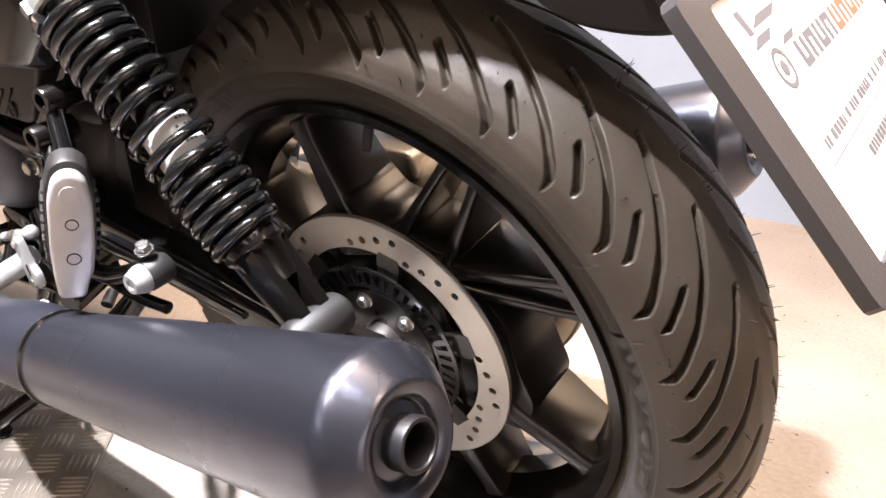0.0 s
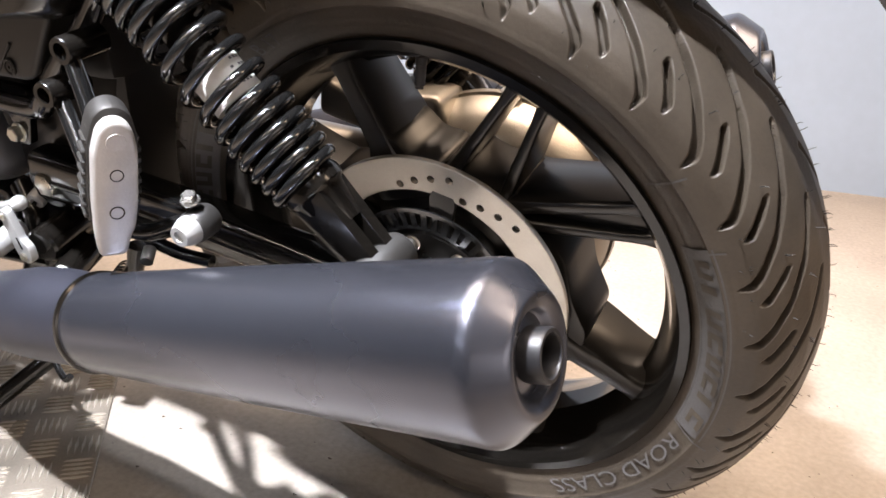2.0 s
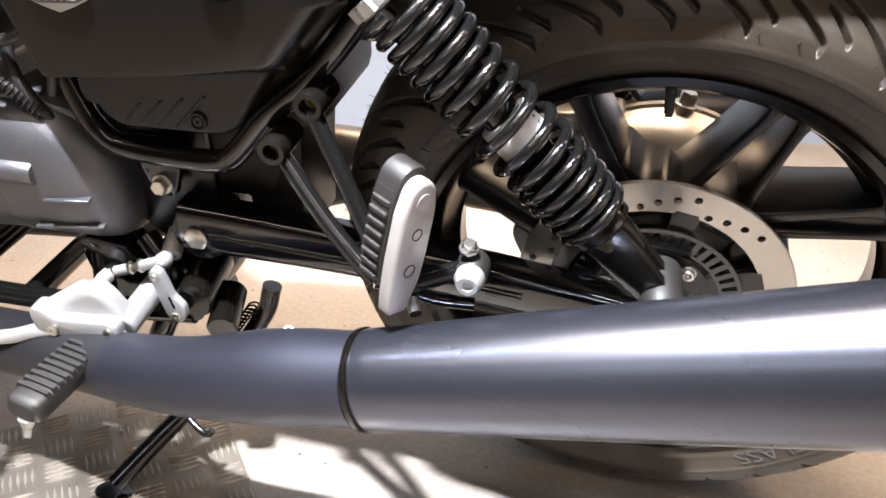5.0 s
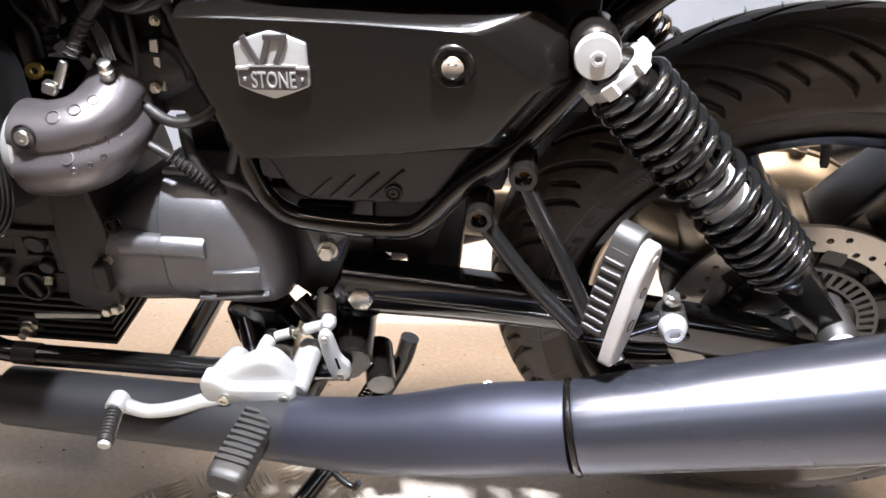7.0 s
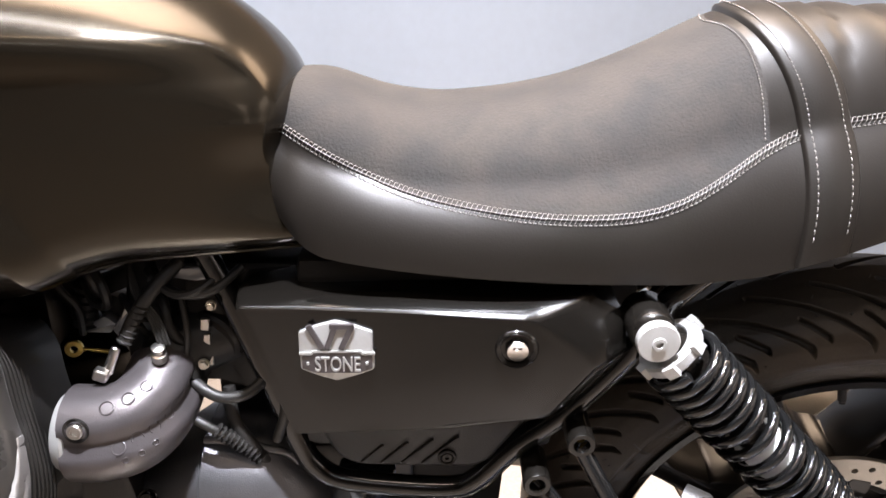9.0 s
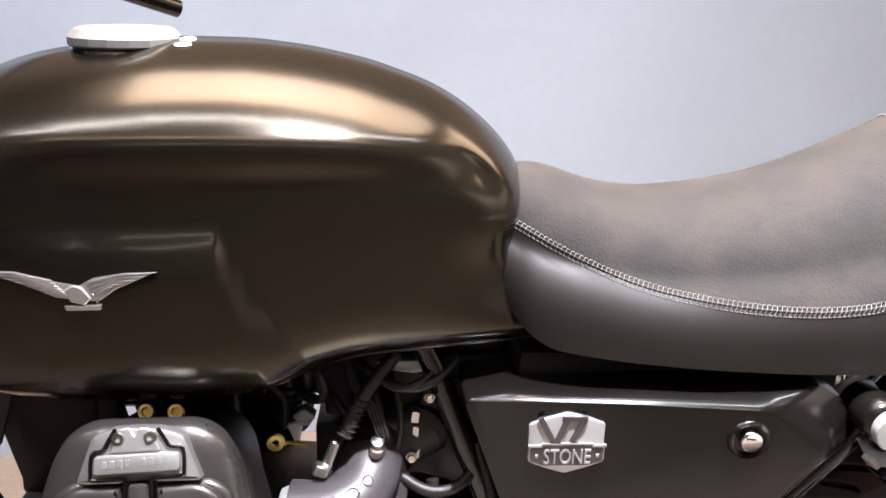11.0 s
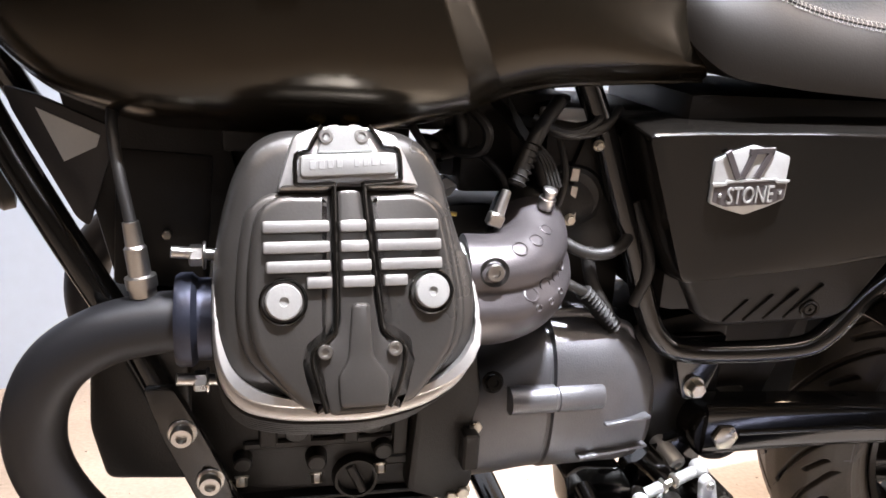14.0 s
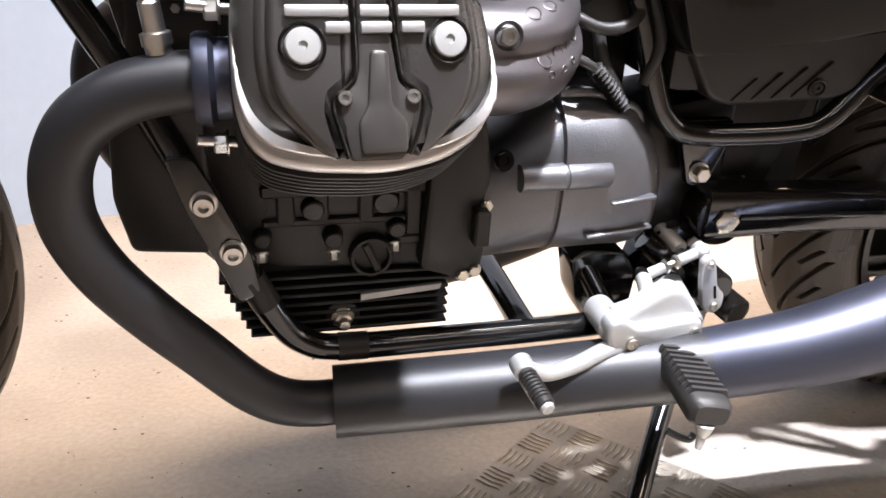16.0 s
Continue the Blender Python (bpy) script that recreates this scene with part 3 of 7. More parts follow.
    disc = part("brake_disc", bm, DISC, rear, "drilled bare steel brake disc", angle=30)
    cut = bm_new()
    for base in (103, 70):
        for q in range(4):
            for j in range(4):
                a = radians(base + 90 * q - 8.3 * j)
                r = 0.1045 + 0.0046 * j
                o = Vector((r * math.cos(a), -0.066, REAR.z + r * math.sin(a)))
                rod(cut, o, o + Vector((0, 0.014, 0)), 0.0036, seg=14)
    cutter = link("cutter", cut, DISC, bike)
    mod = disc.modifiers.new("holes", "BOOLEAN")
    mod.operation, mod.object, mod.solver = "DIFFERENCE", cutter, "EXACT"
    bpy.context.view_layer.update()
    me = bpy.data.meshes.new_from_object(disc.evaluated_get(bpy.context.evaluated_depsgraph_get()))
    disc.modifiers.clear()
    me.polygons.foreach_set("use_smooth", [False] * len(me.polygons))
    disc.data = me
    bpy.data.objects.remove(cutter)
    # carrier, sensor ring, nuts
    bm = bm_new()
    for k in range(6):
        a = radians(20 + 60 * k)
        d, n = Vector((math.cos(a), 0, math.sin(a))), Vector((-math.sin(a), 0, math.cos(a)))
        rings = []
        for r, h in ((0.04, 0.014), (0.07, 0.010), (0.095, 0.012), (0.102, 0.010)):
            o = REAR + d * r
            rings.append([o + n * h + Vector((0, -0.0615, 0)), o - n * h + Vector((0, -0.0615, 0)), o - n * h + Vector((0, -0.055, 0)), o + n * h + Vector((0, -0.055, 0))])
        ring_loft(bm, rings)
    lathe_y(bm, REAR, [(-0.0625, 0.03), (-0.0625, 0.055), (-0.052, 0.056), (-0.052, 0.03)], 40)
    parts("disc_carrier", bm, SATIN, rear, "black disc carrier", angle=30, rest="carrier_arm")
    bm = bm_new()
    for r0, r1 in ((0.0625, 0.0655), (0.0795, 0.0835)):
        lathe_y(bm, REAR, [(-0.0665, r0), (-0.0665, r1), (-0.0645, r1), (-0.0645, r0), (-0.0665, r0)], 80, cap=False)
    for k in range(44):
        a = 2 * math.pi * k / 44
        d, n = Vector((math.cos(a), 0, math.sin(a))), Vector((-math.sin(a), 0, math.cos(a)))
        rings = []
        for r in (0.0645, 0.0805):
            o = REAR + d * r
            rings.append([o + n * 0.0028 + Vector((0, -0.0664, 0)), o - n * 0.0028 + Vector((0, -0.0664, 0)), o - n * 0.0028 + Vector((0, -0.0646, 0)), o + n * 0.0028 + Vector((0, -0.0646, 0))])
        ring_loft(bm, rings)
    part("sensor_ring", bm, FRAME, rear, "slotted black wheel speed ring", angle=30)
    bm = bm_new()
    for k in range(6):
        a = radians(50 + 60 * k)
        hexbolt(bm, REAR + Vector((0.046 * math.cos(a), -0.0625, 0.046 * math.sin(a))), (0, -1, 0), 0.006, 0.005, True)
    parts("disc_bolt", bm, STEEL, rear, gap=0.0004)
    # axle end and spacer
    bm = bm_new()
    lathe_y(bm, REAR, [(-0.098, 0.006), (-0.098, 0.0145), (-0.092, 0.016), (-0.075, 0.016), (-0.075, 0.021), (-0.06, 0.022), (0.0, 0.015)], 28)
    part("axle", bm, STEEL, rear, "steel wheel axle")
    bm = bm_new()
    foot, tip = wheel_point(REAR, -0.020, R_RIM - 0.022, radians(94)), wheel_point(REAR, -0.034, R_RIM - 0.052, radians(94))
    rod(bm, foot, foot.lerp(tip, 0.45), 0.0058, 0.0046, 16, 0.001)
    stem = part("valve", bm, SOFT_RUBBER, rear, "short tyre valve")
    bm = bm_new()
    rod(bm, foot.lerp(tip, 0.42), foot.lerp(tip, 0.92), 0.0044, 0.0044, 12, 0.0008)
    rod(bm, foot.lerp(tip, 0.92), tip, 0.0036, 0.0036, 12, 0.0006)
    parts("valve_cap", bm, GREY_PLASTIC, stem, gap=0.001)


rear_hub()
# the wheel leans further than the frame and is turned a little
rear.matrix_basis = Matrix.Translation(REAR + Vector((0, 0.0120, 0))) @ pose(0, 0, 0, 6.3, 0, -1.8) @ Matrix.Translation(-REAR)


def final_drive():
    bm = bm_new()
    lathe_y(bm, REAR, [(0.050, 0.05), (0.054, 0.088), (0.062, 0.103), (0.074, 0.113), (0.090, 0.120), (0.098, 0.1225), (0.099, 0.1205), (0.101, 0.1205), (0.102, 0.125), (0.108, 0.126), (0.112, 0.123), (0.128, 0.112), (0.138, 0.08), (0.144, 0.03), (0.144, 0.01)], 72)
    fd = part("final_drive", bm, DRIVE, bike, "cast bevel drive housing at the far side of the rear wheel")
    bm = bm_new()
    rings = []
    for t in range(9):
        x = -0.07 - 0.40 * t / 8
        z = 0.325 + 0.02 * t / 8
        h = 0.044 - 0.012 * t / 8
        rings.append([Vector((x, 0.098 + 0.028 * math.cos(k) * 1.1, z + h * math.sin(k))) for k in (2 * math.pi * i / 20 for i in range(20))])
    ring_loft(bm, rings)
    part("shaft_arm", bm, DRIVE, fd, "cast shaft housing arm")
    # flat mounting lug above the housing
    bm = bm_new()
    slab(bm, rounded([(-0.185, 0.445), (-0.165, 0.432), (-0.13, 0.424), (-0.118, 0.434), (-0.05, 0.438), (-0.04, 0.41), (-0.09, 0.392), (-0.13, 0.388), (-0.19, 0.40)], 0.008), 0.062, 0.125, 0.006, 3)
    part("drive_lug", bm, DRIVE, fd)
    bm = bm_new()
    hexbolt(bm, (0.012, 0.10, 0.440), (0.2, 0, 1), 0.009, 0.012)
    rod(bm, (0.012, 0.10, 0.42), (0.013, 0.10, 0.442), 0.009, seg=12)
    parts("filler_bolt", bm, STEEL, fd, gap=0.0004)


final_drive()


def muffler(side):
    """Tapered silencer with its end cap; side -1 is the left of the motorcycle."""
    if side < 0:
        A, B = Vector((-0.235, -0.220, 0.303)), Vector((0.137, -0.233, 0.4085))
    else:
        A, B = Vector((-0.176, 0.226, 0.332)), Vector((0.196, 0.239, 0.4425))
    ax = (B - A).normalized()
    L = (B - A).length
    bm = bm_new()
    lathe(bm, A, ax, [(0.003, 0.040), (0.003, 0.0425), (0.006, 0.0432), (0.02, 0.0436), (L * 0.5, 0.0510), (L - 0.012, 0.0572), (L + 0.003, 0.0580), (L + 0.0085, 0.0577), (L + 0.011, 0.0564), (L + 0.0135, 0.0545),
                      (L + 0.0265, 0.0418), (L + 0.029, 0.0395), (L + 0.0298, 0.0368), (L + 0.027, 0.0290), (L + 0.0255, 0.0275), (L + 0.0215, 0.0266), (L + 0.020, 0.025), (L + 0.0213, 0.023), (L + 0.022, 0.014)], 80, cap=False)
    body = part("silencer", bm, EXHAUST, bike, "dark grey coated tapered silencer", angle=50)
    bm = bm_new()
    lathe(bm, A + ax * (L + 0.014), ax, [(0, 0.0172), (0.021, 0.0172), (0.0225, 0.0163), (0.0225, 0.0140), (0.021, 0.0132), (0.0, 0.0128)], 40, cap=False)
    part("tail_pipe", bm, HEADER, body, "short black outlet pipe")
    bm = bm_new()
    lathe(bm, A + ax * -0.004, ax, [(0.001, 0.0425), (0.001, 0.0440), (0.002, 0.0447), (0.0055, 0.0447), (0.0065, 0.0425), (0.001, 0.0425)], 64, cap=False)
    part("clamp_band", bm, GLOSS, body, "black clamp band")
    return body


muffler(-1)
muffler(1)


def exhaust(sgn):
    """Header, sleeve and link pipe of one side; sgn 1 is the left."""
    f = lambda pts: [(x - (0.016 * smooth01(-0.90, -1.03, x) if sgn < 0 else 0), y * sgn, z) for x, y, z in pts]
    bm = bm_new()
    tube(bm, f([(-0.940, -0.150, 0.496), (-0.970, -0.150, 0.495), (-1.005, -0.150, 0.487), (-1.036, -0.149, 0.466), (-1.053, -0.147, 0.432), (-1.055, -0.144, 0.390), (-1.039, -0.140, 0.346), (-1.008, -0.135, 0.300), (-0.972, -0.130, 0.256), (-0.935, -0.126, 0.212), (-0.907, -0.123, 0.190), (-0.878, -0.121, 0.181), (-0.845, -0.120, 0.180)]), 0.0215, 32, 6)
    header = part("exhaust_header", bm, HEADER, bike, "matt black curved exhaust header pipe")
    bm = bm_new()
    tube(bm, f([(-0.858, -0.120, 0.180), (-0.70, -0.134, 0.188), (-0.60, -0.152, 0.203), (-0.50, -0.178, 0.223)]), 0.034, 36, 6, radii=[0.034, 0.035, 0.035, 0.0345])
    part("heat_sleeve", bm, HEADER, header, "matt black heat sleeve")
    bm = bm_new()
    tube(bm, f([(-0.515, -0.174, 0.219), (-0.42, -0.197, 0.246), (-0.33, -0.209, 0.276), (-0.29, -0.214, 0.2885), (-0.239, -0.2195, 0.302)]), 0.04, 36, 6, radii=[0.0345, 0.038, 0.0435, 0.0430, 0.0412])
    part("link_pipe", bm, LINK, header, "dark grey coated link pipe")
    bm = bm_new()
    hexbolt(bm, (-0.316, -0.188 * sgn, 0.3135), (0.1, -0.35 * sgn, 1), 0.0045, 0.003, True)
    part("pipe_rivet", bm, STEEL, header)
    bm = bm_new()
    lathe(bm, (-0.957, -0.150 * sgn, 0.497), (1, 0, 0), [(0, 0.022), (0, 0.031), (0.003, 0.033), (0.011, 0.033), (0.015, 0.029), (0.03, 0.029)], 36)
    part("header_flange", bm, BLUE_STEEL, header, "header flange with the cool lamp's blue in its colour")
    return header


exhaust(1)
exhaust(-1)

# ---------------------------------------------------------------- shock absorbers, swing arm and pegs
def shock(sgn):
    T, B = Vector((-0.25, -0.137 * sgn, 0.627)), Vector((-0.003, -0.132 * sgn, 0.372))
    ax = (B - T).normalized()
    L = (B - T).length
    a, u, v = frame_of(ax)
    bm = bm_new()
    lathe(bm, T, ax, [(0.012, 0.012), (0.02, 0.020), (0.034, 0.022), (0.10, 0.0205), (0.102, 0.0155), (0.20, 0.0155), (0.202, 0.021), (0.262, 0.0235), (0.268, 0.0265), (0.276, 0.0265), (0.280, 0.022), (0.31, 0.017)], 36)
    body = part("shock_absorber", bm, GLOSS, bike, "black rear shock absorber with a progressive coil spring")
    # spring: close coils at both ends, open in the middle
    pts, s, ang = [], 0.040, 0.0
    while s < 0.268:
        t = (s - 0.040) / 0.228
        pitch = 0.0118 + 0.0105 * math.exp(-((t - 0.50) / 0.20) ** 2)
        rad = 0.0300 - 0.002 * smooth01(0.82, 1.0, t)
        pts.append(T + ax * s + (u * math.cos(ang) + v * math.sin(ang)) * rad)
        ang += radians(15)
        s += pitch / 24
    bm = bm_new()
    tube(bm, pts, 0.0050, 10, 1)
    part("coil_spring", bm, FRAME, body, "gloss black coil spring")
    bm = bm_new()
    lathe(bm, T + ax * 0.022, ax, [(0, 0.020), (0, 0.0265), (0.002, 0.0285), (0.010, 0.0285), (0.012, 0.027), (0.012, 0.020), (0, 0.020)], 48, cap=False)
    for k in range(6):
        q = 2 * math.pi * k / 6 + 0.3
        d = u * math.cos(q) + v * math.sin(q)
        n = ax.cross(d)
        rings = []
        for w in (0.0, 0.011):
            o = T + ax * (0.0215 + w)
            rings.append([o + d * 0.027 + n * 0.006, o + d * 0.0322 + n * 0.005, o + d * 0.0322 - n * 0.005, o + d * 0.027 - n * 0.006])
        ring_loft(bm, rings)
    parts("preload_ring", bm, ALLOY, body, "bare alloy notched preload ring", angle=30, rest="ring_lug")
    bm = bm_new()
    lathe(bm, T + ax * 0.155, ax, [(0, 0.0157), (0, 0.0212), (0.001, 0.0214), (0.031, 0.0214), (0.032, 0.0212), (0.032, 0.0157)], 32)
    part("damper_label", bm, WHITE_LABEL, body, "white printed label round the damper")
    bm = bm_new()
    for k in range(9):
        for r in range(4):
            if (k * 7 + r * 3) % 4 == 0:
                continue
            q = radians(195 + k * 11)
            d = u * math.cos(q) + v * math.sin(q)
            n = ax.cross(d)
            o = T + ax * (0.159 + r * 0.0066) + d * 0.02155
            rings = [[o + n * 0.0012 + ax * w, o - n * 0.0014 + ax * w, o - n * 0.0014 + ax * w - d * 0.0004, o + n * 0.0012 + ax * w - d * 0.0004] for w in (0, 0.0022)]
            ring_loft(bm, rings)
    part("label_print", bm, SIGN_GREY, body)
    # forged lower clevis
    bm = bm_new()
    for q in (-1, 1):
        rings = []
        for t in range(7):
            w = 0.272 + (L - 0.002 - 0.272) * t / 6
            o = T + ax * w + Vector((0, q * 0.012 * (1 - 0.1 * t / 6), 0))
            hw = 0.0175 - 0.005 * t / 6
            n = ax.cross(Vector((0, 1, 0))).normalized()
            rings.append([o + n * hw + Vector((0, -0.0055, 0)), o + n * hw * 0.5 + Vector((0, -0.0085, 0)), o - n * hw * 0.5 + Vector((0, -0.0085, 0)), o - n * hw + Vector((0, -0.0055, 0)), o - n * hw + Vector((0, 0.0055, 0)), o + n * hw + Vector((0, 0.0055, 0))])
        ring_loft(bm, rings)
    parts("clevis", bm, GLOSS, body, "black forged lower clevis", angle=30)
    bm = bm_new()
    lathe(bm, B + Vector((0, -0.024 * sgn, 0)), (0, 1, 0), [(-0.006, 0.0135), (0, 0.018), (0.05, 0.018), (0.055, 0.0135)], 28)
    part("lower_bush", bm, SOFT_RUBBER, body)
    bm = bm_new()
    lathe(bm, B + Vector((0, -0.030 * sgn, 0)), (0, -sgn, 0), [(0, 0.0135), (0.006, 0.0130), (0.011, 0.010), (0.013, 0.006), (0.013, 0.001)], 28)
    part("lower_nut", bm, ALLOY, body, "domed alloy nut")
    bm = bm_new()
    lathe(bm, T + Vector((0, 0.03 * sgn, 0)), (0, -sgn, 0), [(0, 0.018), (0.002, 0.0195), (0.040, 0.0195), (0.044, 0.0165), (0.049, 0.010)], 32)
    part("upper_bush", bm, GLOSS, body)
    bm = bm_new()
    lathe(bm, T + Vector((0, -0.019 * sgn, 0)), (0, -sgn, 0), [(0, 0.0170), (0.007, 0.0175), (0.009, 0.0165), (0.0095, 0.0060), (0.0095, 0.006), (0.0110, 0.0055), (0.0110, 0.003), (0.008, 0.0025), (0.008, 0.0005)], 36)
    part("upper_cap", bm, ALLOY, body, "machined alloy cap with a recessed screw", angle=30)
    return body


shock(1)
shock(-1)


def swing_arm():
    bm = bm_new()
    rings = []
    for t in range(17):
        w = t / 16
        x = -0.475 + 0.49 * w
        z = 0.330 - 0.020 * w + 0.010 * math.sin(math.pi * w)
        h = 0.029 - 0.006 * w - 0.003 * math.sin(math.pi * w)
        yc, hw = -0.062 - 0.034 * w, 0.020
        ring = []
        for k in range(24):
            q = 2 * math.pi * k / 24
            c, s = math.cos(q), math.sin(q)
            ring.append(Vector((x, yc + hw * math.copysign(abs(c) ** 0.45, c), z + h * math.copysign(abs(s) ** 0.45, s))))
        rings.append(ring)
    ring_loft(bm, rings)
    # raised rib along the outer face
    tube(bm, [(-0.44, -0.083, 0.330), (-0.30, -0.093, 0.331), (-0.12, -0.107, 0.325)], 0.004, 8, 4)
    arm = parts("swing_arm", bm, FRAME, bike, "gloss black swing arm", angle=50, rest="arm_rib")
    bm = bm_new()
    lathe(bm, (-0.455, -0.03, 0.326), (0, -1, 0), [(0, 0.031), (0.045, 0.031), (0.048, 0.029), (0.048, 0.01)], 36)
    part("pivot_boss", bm, GLOSS, arm)
    bm = bm_new()
    hexbolt(bm, (-0.455, -0.077, 0.326), (0, -1, 0), 0.0135, 0.009)
    part("pivot_bolt", bm, ZINC, arm, "large zinc plated pivot bolt")
    bm = bm_new()
    box(bm, (0.05, 0.03, 0.055), pose(0.004, -0.093, 0.315), 0.008)
    part("axle_block", bm, SATIN, arm)
    return arm


swing_arm()


def peg_hanger(sgn):
    bm = bm_new()
    tube(bm, [(-0.297, -0.134 * sgn, 0.505), (-0.255, -0.160 * sgn, 0.435), (-0.226, -0.182 * sgn, 0.386)], 0.0078, 14, 4)
    tube(bm, [(-0.333, -0.128 * sgn, 0.462), (-0.285, -0.155 * sgn, 0.415), (-0.236, -0.180 * sgn, 0.378)], 0.0078, 14, 4)
    tube(bm, [(-0.236, -0.178 * sgn, 0.379), (-0.21, -0.172 * sgn, 0.374), (-0.175, -0.168 * sgn, 0.388), (-0.158, -0.166 * sgn, 0.394)], 0.0085, 12, 4)
    tube(bm, [(-0.226, -0.172 * sgn, 0.372), (-0.19, -0.165 * sgn, 0.356), (-0.155, -0.16 * sgn, 0.352)], 0.006, 10, 4)
    hang = parts("peg_hanger", bm, FRAME, bike, "gloss black tubular passenger peg hanger", rest="hanger_tube")
    bm = bm_new()
    for x, y, z in ((-0.297, -0.10, 0.511), (-0.333, -0.10, 0.467)):
        lathe(bm, (x, y * sgn, z), (0, -sgn, 0), [(0, 0.0125), (0.042, 0.0125), (0.044, 0.0115), (0.044, 0.0075), (0.03, 0.007)], 24, cap=False)
    parts("hanger_boss", bm, GLOSS, hang, gap=0.0004)
    bm = bm_new()
    for x, y, z in ((-0.297, -0.126, 0.511), (-0.333, -0.126, 0.467)):
        hexbolt(bm, (x, y * sgn, z), (0, -sgn, 0), 0.0062, 0.006, True, False)
    parts("hanger_bolt", bm, GOLD, hang, gap=0.0004)
    # silencer mount on the hanger
    bm = bm_new()
    lathe(bm, (-0.157, -0.150 * sgn, 0.391), (0, -sgn, 0), [(0, 0.012), (0.004, 0.0140), (0.022, 0.0140), (0.024, 0.0125)], 28)
    part("mount_rubber", bm, SOFT_RUBBER, hang)
    bm = bm_new()
    lathe(bm, (-0.157, -0.174 * sgn, 0.391), (0, -sgn, 0), [(0, 0.0125), (0.004, 0.0128), (0.012, 0.0098), (0.0145, 0.0085), (0.0145, 0.005), (0.012, 0.0045), (0.012, 0.001)], 32)
    part("mount_cap", bm, ALLOY, hang, "conical alloy mounting cap")
    bm = bm_new()
    hexbolt(bm, (-0.16, -0.166 * sgn, 0.412), (0.1, -0.2 * sgn, 1), 0.0065, 0.006)
    rod(bm, (-0.205, -0.178 * sgn, 0.362), (-0.199, -0.190 * sgn, 0.357), 0.0055, seg=10)
    parts("hanger_screw", bm, STEEL, hang, gap=0.0004)
    # folded passenger peg, its alloy face turned to the rear
    zl = Vector((0.18, 0.10 * sgn, 0.98)).normalized()
    nl = Vector((0.84, -0.54 * sgn, 0))
    nl = (nl - zl * nl.dot(zl)).normalized()
    xl = zl.cross(nl)
    peg_m = Matrix.Identity(4)
    for i in range(3):
        peg_m[i][0], peg_m[i][1], peg_m[i][2] = xl[i] * sgn, -nl[i], zl[i]
    peg_m.translation = Vector((-0.200, -0.206 * sgn, 0.412)) + zl * 0.021 - nl * 0.0088
    bm = bm_new()
    out = rounded([(-0.0125, -0.062), (0.0085, -0.062), (0.0115, -0.046), (0.0155, -0.036), (0.0172, -0.012), (0.0168, 0.030), (0.0125, 0.050), (0.005, 0.057), (-0.005, 0.057), (-0.0125, 0.050), (-0.0168, 0.030), (-0.0172, -0.012), (-0.0155, -0.040)], 0.005)
    slab(bm, out, -0.009, 0.003, 0.0035, 3, peg_m)
    part("passenger_peg", bm, PEG, hang, "folded alloy passenger peg with a ribbed rubber", angle=35)
    bm = bm_new()
    big = [(x * 1.15, z * 1.05 + 0.004) for x, z in out if z > -0.038]
    slab(bm, big, 0.0032, 0.026, 0.004, 2, peg_m)
    for k in range(9):
        for q in (-1, 1):
            zz = -0.030 + 0.0092 * k
            xx = float(np.interp(zz, [-0.03, -0.012, 0.030, 0.055], [0.0185, 0.0202, 0.0198, 0.0105]))
            box(bm, (0.005, 0.019, 0.0045), peg_m @ pose(q * xx, 0.0155, zz), 0.001, 1)
    parts("peg_rubber", bm, SOFT_RUBBER, hang, "ribbed black peg rubber", angle=30, rest="peg_rib")
    # recesses in gloss black: the shade inside the alloy is put into colour
    bm = bm_new()
    for z, r in ((0.012, 0.0052), (-0.021, 0.0058)):
        lathe(bm, peg_m @ Vector((0.0005, -0.0085, z)), peg_m.to_3x3() @ Vector((0, -1, 0)), [(0, r), (0.0009, r), (0.0011, r * 0.86), (-0.004, r * 0.8), (-0.004, 0.0005)], 22, cap=False)
    parts("peg_recess", bm, GLOSS, hang, gap=0.0004)
    bm = bm_new()
    lathe(bm, peg_m @ Vector((0, -0.0088, 0.040)), peg_m.to_3x3() @ Vector((0, -1, 0)), [(0, 0.0075), (0.0012, 0.0072), (0.0014, 0.001)], 24)
    part("peg_pin", bm, PEG, hang)


peg_hanger(1)
# ---------------------------------------------------------------- fuel tank
TANK_TOP = [(-1.125, 0.770), (-1.10, 0.812), (-1.06, 0.848), (-1.024, 0.872), (-0.994, 0.887), (-0.96, 0.898), (-0.90, 0.908), (-0.846, 0.913), (-0.781, 0.913), (-0.733, 0.908), (-0.682, 0.898), (-0.629, 0.880), (-0.60, 0.864), (-0.573, 0.842), (-0.545, 0.811), (-0.522, 0.772)]
TANK_BOT = [(-1.125, 0.735), (-1.10, 0.694), (-1.06, 0.652), (-1.034, 0.634), (-0.975, 0.616), (-0.90, 0.613), (-0.825, 0.615), (-0.761, 0.630), (-0.72, 0.647), (-0.687, 0.656), (-0.60, 0.661), (-0.522, 0.664)]
TANK_W = [(-1.125, 0.05), (-1.10, 0.085), (-1.06, 0.117), (-1.03, 0.132), (-0.98, 0.148), (-0.92, 0.156), (-0.84, 0.157), (-0.76, 0.150), (-0.68, 0.138), (-0.60, 0.122), (-0.55, 0.110), (-0.522, 0.098)]


